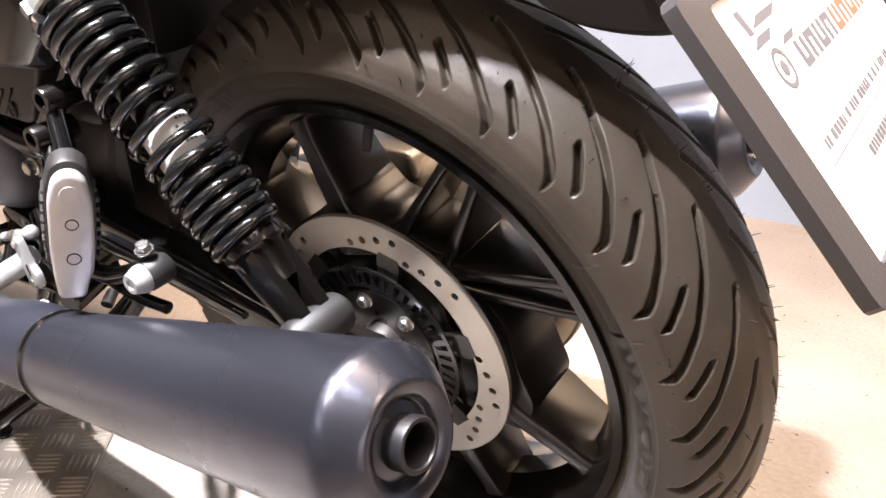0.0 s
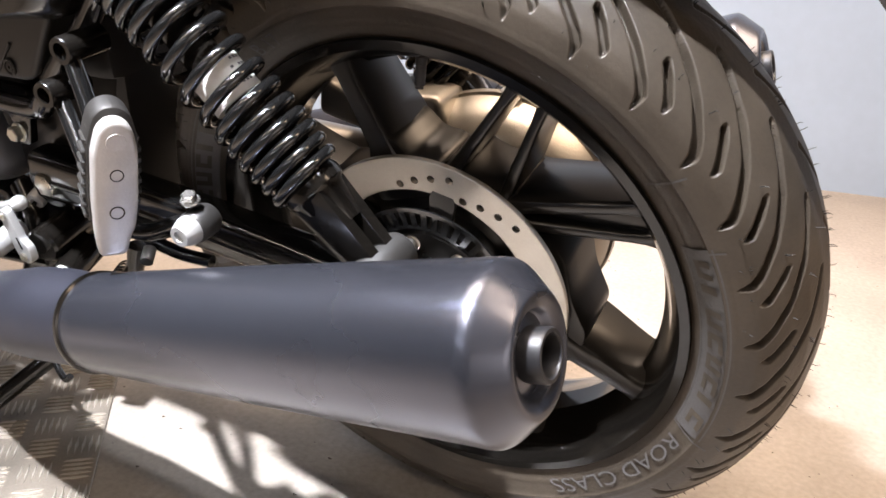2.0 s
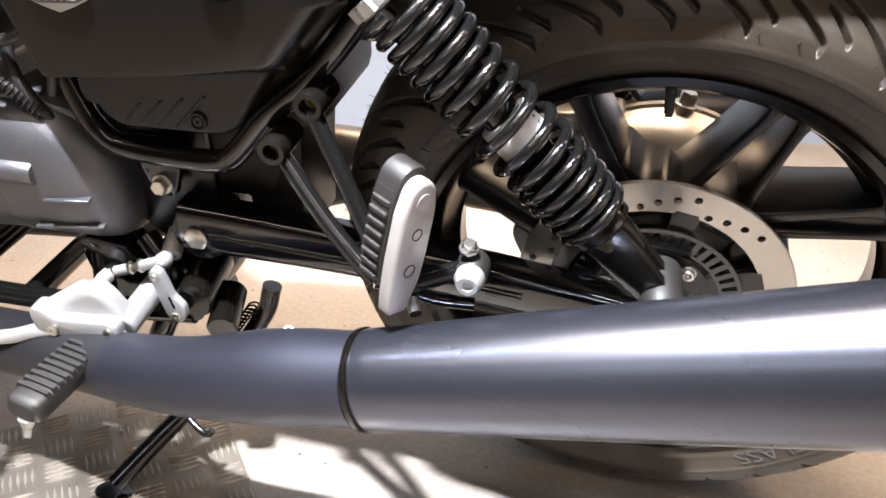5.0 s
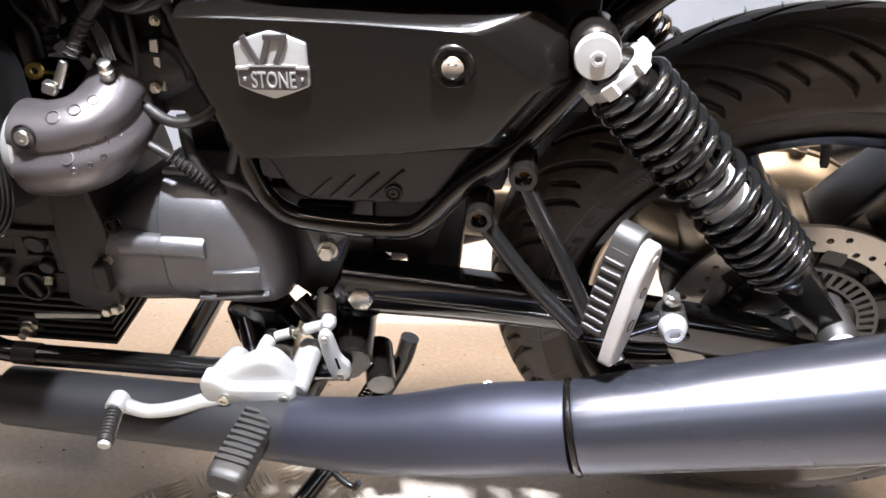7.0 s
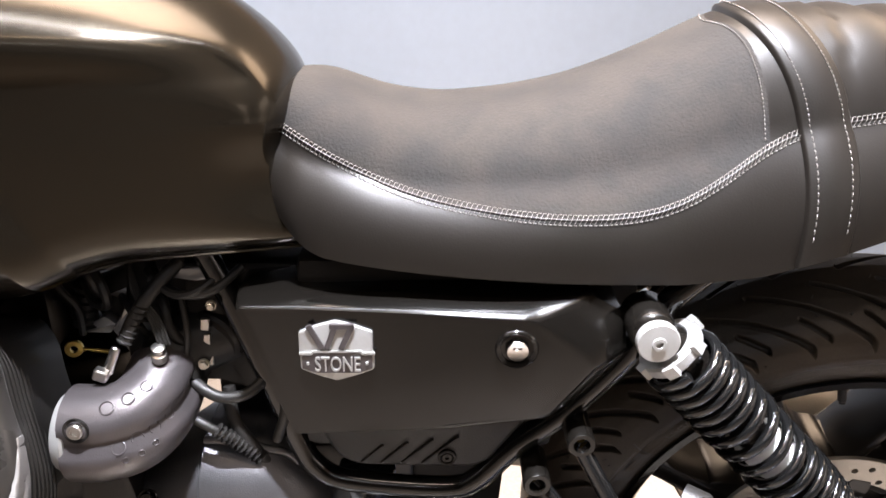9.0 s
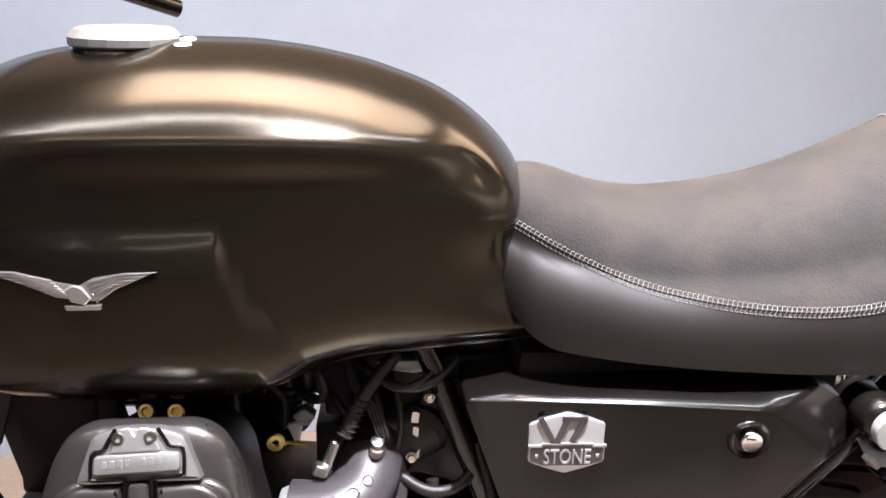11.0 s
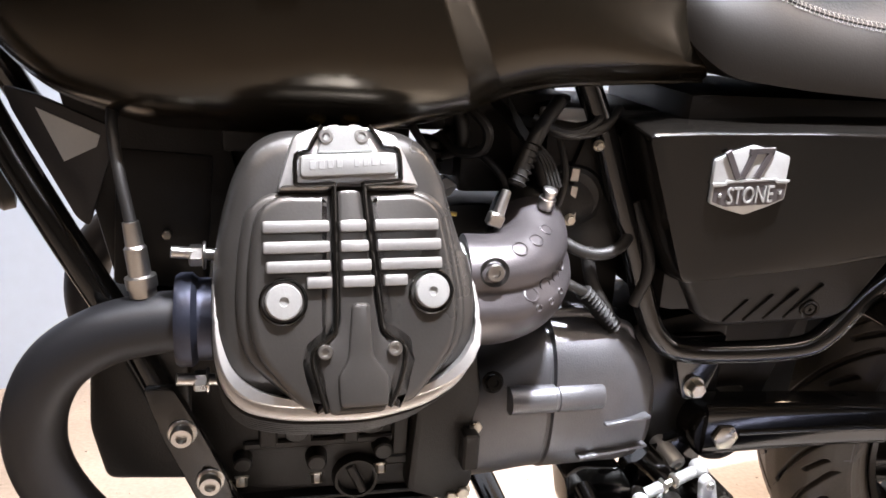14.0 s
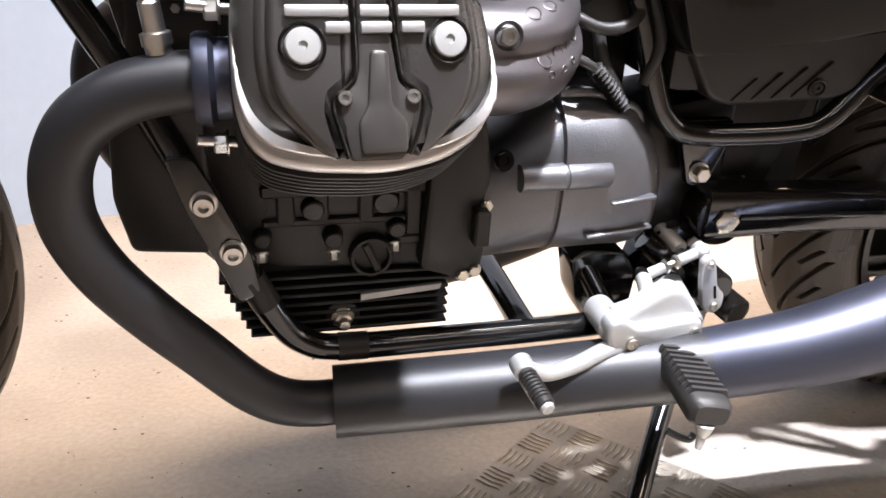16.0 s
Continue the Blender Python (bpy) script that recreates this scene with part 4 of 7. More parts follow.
def make_tank():
    rings = []
    M, N = 300, 216
    top_at, bot_at, wide_at = (even_line(t, 0.016, -1.125, -0.522) for t in (TANK_TOP, TANK_BOT, TANK_W))
    for x in np.linspace(-1.125, -0.522, M):
        top, bot, w = top_at(x), bot_at(x), wide_at(x)
        mid = bot + (top - bot) * 0.42
        for k in range(N):
            a = 2 * math.pi * k / N
            c, s = math.cos(a), math.sin(a)
            sq = smooth01(-0.86, -0.72, x)
            y = w * math.copysign(abs(c) ** (0.46 if s > 0 else 0.53 - 0.19 * sq), c)
            z = mid + (top - mid if s > 0 else mid - bot) * math.copysign(abs(s) ** (0.56 if s > 0 else 0.60 - 0.18 * sq), s)
            # the top falls away from the middle to the shoulder
            if s > 0:
                z -= (math.hypot(0.28 * y, 0.004) - 0.004) * s * s * (3 - 2 * s) * smooth01(-1.12, -1.0, x)
            # emblem panel: proud of the knee recess, with a sloping top and a slanted rear facet
            x0, x1 = -0.803 + (0.781 - z) * 0.385, -0.786 + (0.778 - z) * 0.52
            behind = min(1, max(0, (x - x0) / (x1 - x0)))
            above = min(1, max(0, (z - 0.746) / 0.037)) ** 2.2 * smooth01(-0.985, -0.885, x)
            under = 1 - smooth01(0.812, 0.852, z)
            rear_edge = -0.613 + (0.858 - z) * 0.80
            ahead = 1 - smooth01(rear_edge - 0.012, rear_edge + 0.016, x)
            y -= math.copysign((max(0.0155 * behind, 0.0165 * above)) * under * ahead * smooth01(0.60, 0.66, z) * (0.7 + 0.3 * smooth01(-1.0, -0.80, x)) * smooth01(0.25, 0.6, abs(c)), c)
            # the rear edge is hollowed where the seat's nose meets it
            xr = x - 0.043 * math.exp(-((z - 0.732) / 0.050) ** 2) * smooth01(-0.66, -0.522, x)
            rings.append((xr, y, z))
    ob = grid_mesh("fuel_tank", np.array(rings), M, N, TANK, bike, "matt black teardrop fuel tank with knee recesses", wrap_u=False)
    bm = bm_new()
    bm.from_mesh(ob.data)
    bm.verts.ensure_lookup_table()
    for base in (0, (M - 1) * N):
        vs = [bm.verts[base + k] for k in range(N)]
        bm.faces.new(vs)
    bmesh.ops.recalc_face_normals(bm, faces=bm.faces)
    bm.to_mesh(ob.data)
    bm.free()
    ob.data.polygons.foreach_set("use_smooth", [True] * len(ob.data.polygons))
    return ob


tank = make_tank()
bpy.context.view_layer.update()
TANK_EVAL = tank.evaluated_get(bpy.context.evaluated_depsgraph_get())


def on_tank(x, z, out=0.0):
    """The point of the tank's left flank at (x, z)."""
    hit, p, n, _ = TANK_EVAL.ray_cast(Vector((x, -0.6, z)), Vector((0, 1, 0)))
    return p + n * out if hit else Vector((x, -0.15, z))


def on_tank_top(x, y, out=0.0):
    hit, p, n, _ = TANK_EVAL.ray_cast(Vector((x, y, 1.3)), Vector((0, 0, -1)))
    return p + n * out if hit else Vector((x, y, 0.9))


def tank_shape(bm, outline, h):
    """A raised plate that follows the tank's flank."""
    top = [on_tank(x, z, h) for x, z in outline]
    low = [on_tank(x, z, -0.001) for x, z in outline]
    inset = [p * 0.9 + (sum(top, Vector()) / len(top)) * 0.1 for p in top]
    ring_loft(bm, [low, [p - (p - q) * 0.15 for p, q in zip(top, low)], inset])


def emblem():
    """Plain winged bars in bright metal."""
    bm = bm_new()
    # two wings of overlapping feathers over a thin backing
    tank_shape(bm, [(-0.956, 0.7520), (-0.928, 0.7525), (-0.906, 0.7470), (-0.890, 0.7440), (-0.890, 0.7330), (-0.904, 0.7350), (-0.922, 0.7420), (-0.940, 0.7478)], 0.0012)
    tank_shape(bm, [(-0.890, 0.7420), (-0.876, 0.7500), (-0.858, 0.7530), (-0.834, 0.7535), (-0.846, 0.7480), (-0.860, 0.7420), (-0.872, 0.7330), (-0.884, 0.7320)], 0.0012)
    for k in range(7):
        x0, x1 = -0.9595 + 0.0090 * k, -0.9060 + 0.0025 * k
        z = 0.7530 - 0.0023 * k
        tank_shape(bm, [(x0, z), ((x0 + x1) / 2, z + 0.0004), (x1, z - 0.0050), (x1, z - 0.0072), ((x0 + x1) / 2, z - 0.0017)], 0.0026)
        x0, x1 = -0.8300 - 0.0078 * k, -0.8800 + 0.0012 * k
        z = 0.7545 - 0.0026 * k
        tank_shape(bm, [(x1, z - 0.0070 - 0.0006 * k), ((x0 + x1) / 2, z - 0.0008), (x0, z), ((x0 + x1) / 2, z - 0.0028), (x1, z - 0.0094 - 0.0006 * k)], 0.0026)
    tank_shape(bm, [(-0.897, 0.741), (-0.890, 0.7445), (-0.884, 0.743), (-0.878, 0.735), (-0.883, 0.7295), (-0.893, 0.732)], 0.003)
    tank_shape(bm, [(-0.898, 0.7285), (-0.871, 0.7300), (-0.872, 0.7260), (-0.897, 0.7250)], 0.003)
    parts("emblem", bm, MACHINED, tank, "bright metal winged emblem", angle=30, rest="emblem_feather")


emblem()
bm = bm_new()
cap_o = Vector((-0.888, 0.0, 0.8945))
lathe(bm, cap_o, (0, 0, 1), [(0, 0.038), (0.004, 0.045), (0.007, 0.045), (0.008, 0.040)], 48)
part("filler_ring", bm, CHROME, tank, "polished filler ring")
bm = bm_new()
lathe(bm, cap_o + Vector((0, 0, 0.0085)), (0, 0, 1), [(0, 0.044), (0.002, 0.0470), (0.008, 0.0470), (0.014, 0.041), (0.016, 0.037), (0.0157, 0.013), (0.017, 0.012), (0.017, 0.001)], 18)
part("filler_cap", bm, ALLOY, tank, "bare alloy fuel filler cap with a faceted edge", angle=12)
bm = bm_new()
for y in (-0.012, -0.030):
    p = on_tank_top(-0.833, y, 0.0)
    n = on_tank_top(-0.833, y, 1.0) - p
    lathe(bm, p, n, [(0, 0.0070), (0.0006, 0.0068), (0.0008, 0.0005)], 24)
parts("round_sticker", bm, WHITE_LABEL, tank, "small round white sticker")

# ---------------------------------------------------------------- seat
SEAT_TOP = [(-0.575, 0.8), (-0.532, 0.808), (-0.505, 0.799), (-0.475, 0.788), (-0.425, 0.782), (-0.364, 0.789), (-0.315, 0.8), (-0.276, 0.815), (-0.238, 0.832), (-0.197, 0.854), (-0.174, 0.864), (-0.1, 0.87), (0.0, 0.868), (0.12, 0.858), (0.18, 0.84)]
SEAT_BOT = [(-0.575, 0.72), (-0.556, 0.690), (-0.530, 0.669), (-0.46, 0.663), (-0.32, 0.657), (-0.225, 0.657), (-0.165, 0.663), (-0.111, 0.679), (-0.064, 0.696), (0.05, 0.73), (0.18, 0.79)]
SEAT_W = [(-0.575, 0.070), (-0.562, 0.095), (-0.54, 0.112), (-0.50, 0.125), (-0.40, 0.138), (-0.25, 0.142), (-0.1, 0.138), (0.05, 0.12), (0.18, 0.09)]
SEAM = [(-0.575, 0.79), (-0.556, 0.78), (-0.545, 0.773), (-0.504, 0.7546), (-0.46, 0.7366), (-0.415, 0.729), (-0.346, 0.722), (-0.287, 0.723), (-0.233, 0.734), (-0.192, 0.762), (-0.167, 0.782), (-0.136, 0.795), (-0.09, 0.802), (0.0, 0.814), (0.18, 0.832)]


def seat_point(x, v):
    """v 0..1 from the left lower edge over the top to the right one."""
    top, bot, w = soft_profile(SEAT_TOP, x, 0.02), soft_profile(SEAT_BOT, x, 0.012), soft_profile(SEAT_W, x, 0.02)
    a = math.pi * (1 - v)
    c, s = math.cos(a), math.sin(a)
    y = w * math.copysign(abs(c) ** 0.72, c) * (1 - 0.08 * (1 - abs(s) ** 0.8) ** 2.5 - 0.20 * min(1, abs(s) / 0.5) ** 2)
    z = bot + (top - bot) * abs(s) ** 0.80
    if x > -0.108 and 0.15 < v < 0.85:
        z -= 0.0055 * (1 - abs(math.sin(math.pi * (x + 0.108) / 0.048)) ** 0.6) * smooth01(0.15, 0.25, min(v, 1 - v))
    return Vector((x, y, z))


def seat_v_at(x, z):
    lo, hi = 0.0, 0.5
    for _ in range(26):
        m = (lo + hi) / 2
        if seat_point(x, m).z < z:
            lo = m
        else:
            hi = m
    return lo


def seam_v(x):
    return seat_v_at(x, min(soft_profile(SEAM, x, 0.032) - 0.009, soft_profile(SEAT_TOP, x) - 0.010))


def suede_end(v):
    """Where the suede stops, by its place across the seat."""
    s = min(v, 1 - v) * 2
    return -0.162 - 0.004 * s - 0.030 * s ** 2


def make_seat():
    side = bm_new()
    rs, ru, xs = [], [], list(np.linspace(-0.573, 0.18, 130))
    for x in xs:
        vz = seam_v(x)
        rs.append([seat_point(x, 0.004 + (vz - 0.004) * k / 12) for k in range(13)])
        ru.append([seat_point(x, 1 - vz + (vz - 0.004) * k / 12) for k in range(13)])
    ring_loft(side, rs, False)
    ring_loft(side, ru, False)
    ring_loft(side, [[a[0], b[-1]] for a, b in zip(rs, ru)], False)
    side.faces.new([side.verts.new(seat_point(-0.573, 0.004 + 0.992 * k / 30)) for k in range(31)])
    s = part("seat", side, LEATHER, bike, "dark leatherette seat with a brown grey suede top and pale stitching", angle=60)
    suede, rear_top = [], []
    n1, n2, m = 100, 60, 41
    for i in range(n1):
        for k in range(m):
            u = k / (m - 1)
            x = -0.573 + i / (n1 - 1) * (suede_end(0.12 + 0.76 * u) + 0.573)
            vz = seam_v(x)
            suede.append(seat_point(x, vz + (1 - 2 * vz) * u) + Vector((0, 0, 0.0006)))
    grid_mesh("seat_cover", np.array([tuple(p) for p in suede]), n1, m, SUEDE, s, "brown grey suede seat top", False, False)
    for i in range(n2):
        for k in range(m):
            u = k / (m - 1)
            x0 = suede_end(0.12 + 0.76 * u)
            x = x0 + i / (n2 - 1) * (0.18 - x0)
            vz = seam_v(x)
            rear_top.append(seat_point(x, vz + (1 - 2 * vz) * u) + Vector((0, 0, 0.0004)))
    grid_mesh("passenger_cover", np.array([tuple(p) for p in rear_top]), n2, m, LEATHER, s, "pleated dark leatherette passenger cover", False, False)
    # piping and stitching
    bm = bm_new()
    tube(bm, [seat_point(x, seam_v(x)) + Vector((0, -0.0002, 0.0)) for x in np.linspace(-0.560, 0.15, 90)], 0.0011, 8, 1)
    part("piping", bm, LEATHER, s)
    bm = bm_new()

    def dash(p, q, nrm):
        d = (q - p) * 0.62
        c = nrm.normalized() * 0.0003
        tube(bm, [p - c, p + d * 0.5 + c * 2, p + d - c], 0.00048, 5, 1)

    rows_ = {}
    for off in (-0.0036, 0.0036):
        prev = None
        rows_[off] = []
        x = -0.556
        while x < -0.05:
            z = seat_point(x, seam_v(x)).z + off
            v = seat_v_at(x, z)
            p = seat_point(x, v)
            out = Vector((0, -1, 0.4))
            if prev is not None:
                dash(prev + out.normalized() * 0.0007, p + out.normalized() * 0.0007, out)
            slope = abs(soft_profile(SEAM, x + 0.004, 0.01) - soft_profile(SEAM, x - 0.004, 0.01)) / 0.008
            x += 0.0040 / math.sqrt(1 + slope * slope)
            prev = p
            rows_[off].append(p + out.normalized() * 0.0007)
    # slanting threads over the piping
    for p, q in zip(rows_[-0.0036], rows_[0.0036][1:]):
        tube(bm, [p, (p + q) / 2 + Vector((0, -0.0021, 0.0009)), q], 0.00030, 5, 1)
    prev = None
    for k in range(90):
        u = 0.02 + 0.96 * k / 89
        x = suede_end(0.12 + 0.76 * u) - 0.004
        vz = seam_v(x)
        p = seat_point(x, vz + (1 - 2 * vz) * u)
        out = Vector((0, (u - 0.5) * 2, 1 - abs(u - 0.5) * 1.4))
        if prev is not None:
            dash(prev + out.normalized() * 0.0014, p + out.normalized() * 0.0014, out)
        prev = p
    # strap with two stitched edges
    for xo in (-0.1335, -0.1075):
        prev = None
        for k in range(110):
            v = 0.03 + 0.94 * k / 109
            x = xo + 0.0025 - 0.045 * math.sin(math.pi * v) ** 3
            p = seat_point(x, v)
            out = Vector((0, (v - 0.5) * 2, 0.9 - abs(v - 0.5) * 1.4))
            p = p + out.normalized() * 0.0061
            if prev is not None:
                dash(prev, p, out)
            prev = p
    tagged(part("stitching", bm, THREAD, s, "pale stitching"), kind="stuff")
    strap = []
    for k in range(90):
        v = 0.006 + 0.988 * k / 89
        for dx, h in ((-0.0200, -0.002), (-0.0196, 0.0042), (-0.0180, 0.0058), (0.0180, 0.0058), (0.0196, 0.0042), (0.0200, -0.002)):
            x = -0.1205 + dx + 0.0025 - 0.045 * math.sin(math.pi * v) ** 3
            out = Vector((0, (v - 0.5) * 2, 0.9 - abs(v - 0.5) * 1.4)).normalized()
            strap.append(tuple(seat_point(x, v) + out * h))
    grid_mesh("seat_strap", np.array(strap), 90, 6, LEATHER, s, "stitched strap across the seat", False, False)
    return s


seat = make_seat()

# ---------------------------------------------------------------- side panels
def lean_in(ob, sgn=1):
    """What sits on the side panel turns inwards with it towards the tank."""
    for v in ob.data.vertices:
        e = max(0.0, -0.36 - v.co.x)
        v.co += Vector((-0.027 * e, 0.12 * e * sgn, -0.09 * e))
    return ob


def side_panel(sgn):
    """Flat angular face with a rolled upper edge, a crisp crease and a chamfer at the rear."""
    def face_y(x):
        return -0.1425 + 0.12 * max(0.0, -0.36 - x)

    outer = [(-0.6005, 0.6320), (-0.548, 0.6370), (-0.450, 0.6415), (-0.345, 0.6440), (-0.300, 0.6500), (-0.268, 0.632), (-0.262, 0.594), (-0.314, 0.530), (-0.420, 0.519), (-0.5535, 0.4990)]
    inner = [(-0.5970, 0.6265), (-0.548, 0.6300), (-0.450, 0.6340), (-0.350, 0.6350), (-0.339, 0.6310), (-0.296, 0.6000), (-0.291, 0.5920), (-0.330, 0.5400), (-0.420, 0.5220), (-0.5510, 0.5025)]
    outer, inner = rounded(outer, 0.008, 4), rounded(inner, 0.007, 4)
    mids = [(q[0] * 0.72 + p[0] * 0.28, q[1] * 0.72 + p[1] * 0.28) for p, q in zip(inner, outer)]
    near = [(p[0] * 0.70 + q[0] * 0.30, p[1] * 0.70 + q[1] * 0.30) for p, q in zip(inner, outer)]
    c = (-0.45, 0.58)
    rings = []
    for pts, dy, k in ((outer, 0.075, 0.0), (outer, 0.024, 0.0), (outer, 0.0205, 0.002), (mids, 0.0130, 0.0), (near, 0.0037, 0.0), (inner, 0.0004, 0.0), (inner, 0.0, 0.008), (inner, -0.0003, 0.05)):
        rings.append([Vector((x + (c[0] - x) * k, (face_y(x) + dy) * sgn, z + (c[1] - z) * k)) for x, z in pts])
    bm = bm_new()
    ring_loft(bm, rings)
    p = part("side_panel", bm, GLOSS, bike, "satin black angular side panel", angle=28)
    bm = bm_new()
    slab(bm, rounded([(-0.545, 0.535), (-0.510, 0.472), (-0.492, 0.464), (-0.391, 0.463), (-0.375, 0.470), (-0.322, 0.548), (-0.4, 0.56)], 0.012), -0.117 * sgn, -0.05 * sgn, 0.006, 3)
    lean_in(part("lower_cover", bm, PLASTIC, p, "black plastic lower cover", angle=35), sgn)
    bm = bm_new()
    for k in range(4):
        x0 = -0.490 + 0.0185 * k
        bm = bm_new()
        rod(bm, (x0, -0.1172 * sgn, 0.4695), (x0 + 0.020 + 0.004 * k, -0.1172 * sgn, 0.489 + 0.0035 * k), 0.0013, seg=8)
        lean_in(part("cover_rib", bm, PLASTIC, p), sgn)
    bm = bm_new()
    lathe(bm, (-0.412, -0.116 * sgn, 0.4765), (0, -sgn, 0), [(0, 0.0085), (0.0028, 0.0085), (0.0035, 0.0075), (0.003, 0.0062), (0.0012, 0.006), (0.003, 0.0045), (0.003, 0.0018), (0.001, 0.0015), (0.001, 0.0003)], 24)
    lean_in(part("cover_screw", bm, PLASTIC, p), sgn)
    return p


panel = side_panel(1)
side_panel(-1)
bm = bm_new()
badge_out = [(-0.537, 0.626), (-0.522, 0.632), (-0.5065, 0.6365), (-0.491, 0.632), (-0.476, 0.626), (-0.476, 0.607), (-0.4745, 0.605), (-0.4745, 0.590), (-0.489, 0.584), (-0.506, 0.5785), (-0.523, 0.584), (-0.5365, 0.590), (-0.5365, 0.605), (-0.537, 0.607)]
slab(bm, rounded(badge_out, 0.002, 2), -0.1456, -0.142, 0.001, 2)
badge = lean_in(part("model_badge", bm, ALLOY, panel, "six-sided bright metal badge", angle=30))
bm = bm_new()
for a, b in (((-0.5285, 0.633), (-0.517, 0.610)), ((-0.506, 0.633), (-0.514, 0.610)), ((-0.511, 0.632), (-0.4905, 0.632)), ((-0.4925, 0.632), (-0.502, 0.610))):
    d = Vector((b[0] - a[0], 0, b[1] - a[1]))
    n = Vector((-d.z, 0, d.x)).normalized() * 0.0024
    p, q = Vector((a[0], 0, a[1])), Vector((b[0], 0, b[1]))
    slab(bm, [((p + n).x, (p + n).z), ((q + n).x, (q + n).z), ((q - n).x, (q - n).z), ((p - n).x, (p - n).z)], -0.1474, -0.145, 0.0004, 1)
lean_in(part("badge_stroke", bm, INTAKE, panel, "dull grey raised strokes on the badge", angle=30))
bm = bm_new()
slab(bm, rounded([(-0.5350, 0.5912), (-0.5240, 0.5868), (-0.4870, 0.5868), (-0.4760, 0.5912), (-0.4760, 0.6035), (-0.4840, 0.6035), (-0.4850, 0.6062), (-0.5260, 0.6062), (-0.5270, 0.6035), (-0.5350, 0.6035)], 0.0008, 1), -0.1462, -0.145)
lean_in(part("badge_band", bm, INTAKE, panel, "dull grey band across the badge", angle=30))
bm = bm_new()
slab(bm, [(-0.5370, 0.6050), (-0.5260, 0.6050), (-0.5250, 0.6072), (-0.4860, 0.6072), (-0.4850, 0.6050), (-0.4740, 0.6050), (-0.4740, 0.6070), (-0.4840, 0.6070), (-0.4850, 0.6088), (-0.5260, 0.6088), (-0.5270, 0.6070), (-0.5370, 0.6070)], -0.1472, -0.145)
vs, fs = text_mesh("STONE", 0.0200)
wide = max(v.x for v in vs)
for f in fs:
    slab(bm, [(-0.5245 + vs[i].x * 0.0385 / wide, 0.5890 + vs[i].y * 1.02) for i in f], -0.1478, -0.145, 0.0, 1)
for x in (-0.5300, -0.4805):
    box(bm, (0.0022, 0.003, 0.0030), pose(x, -0.1462, 0.5965), 0.0004, 1)
lean_in(part("badge_bar", bm, ALLOY, panel, "raised bright letters and edge of the badge", angle=30))
bm = bm_new()
lathe(bm, (-0.359, -0.1405, 0.607), (0, -1, 0), [(0, 0.0185), (0.0025, 0.0178), (0.0035, 0.0165), (0.002, 0.0135), (-0.004, 0.0125), (-0.004, 0.001)], 40)
part("lock_recess", bm, GLOSS, panel)
bm = bm_new()
lathe(bm, (-0.359, -0.136, 0.607), (0, -1, 0), [(0, 0.0098), (0.009, 0.0098), (0.0105, 0.0088), (0.0098, 0.0078), (0.0098, 0.0005)], 32)
box(bm, (0.0075, 0.003, 0.0022), pose(-0.359, -0.1455, 0.6085), 0.0004, 1)
parts("seat_lock", bm, CHROME, panel, "chrome seat lock")

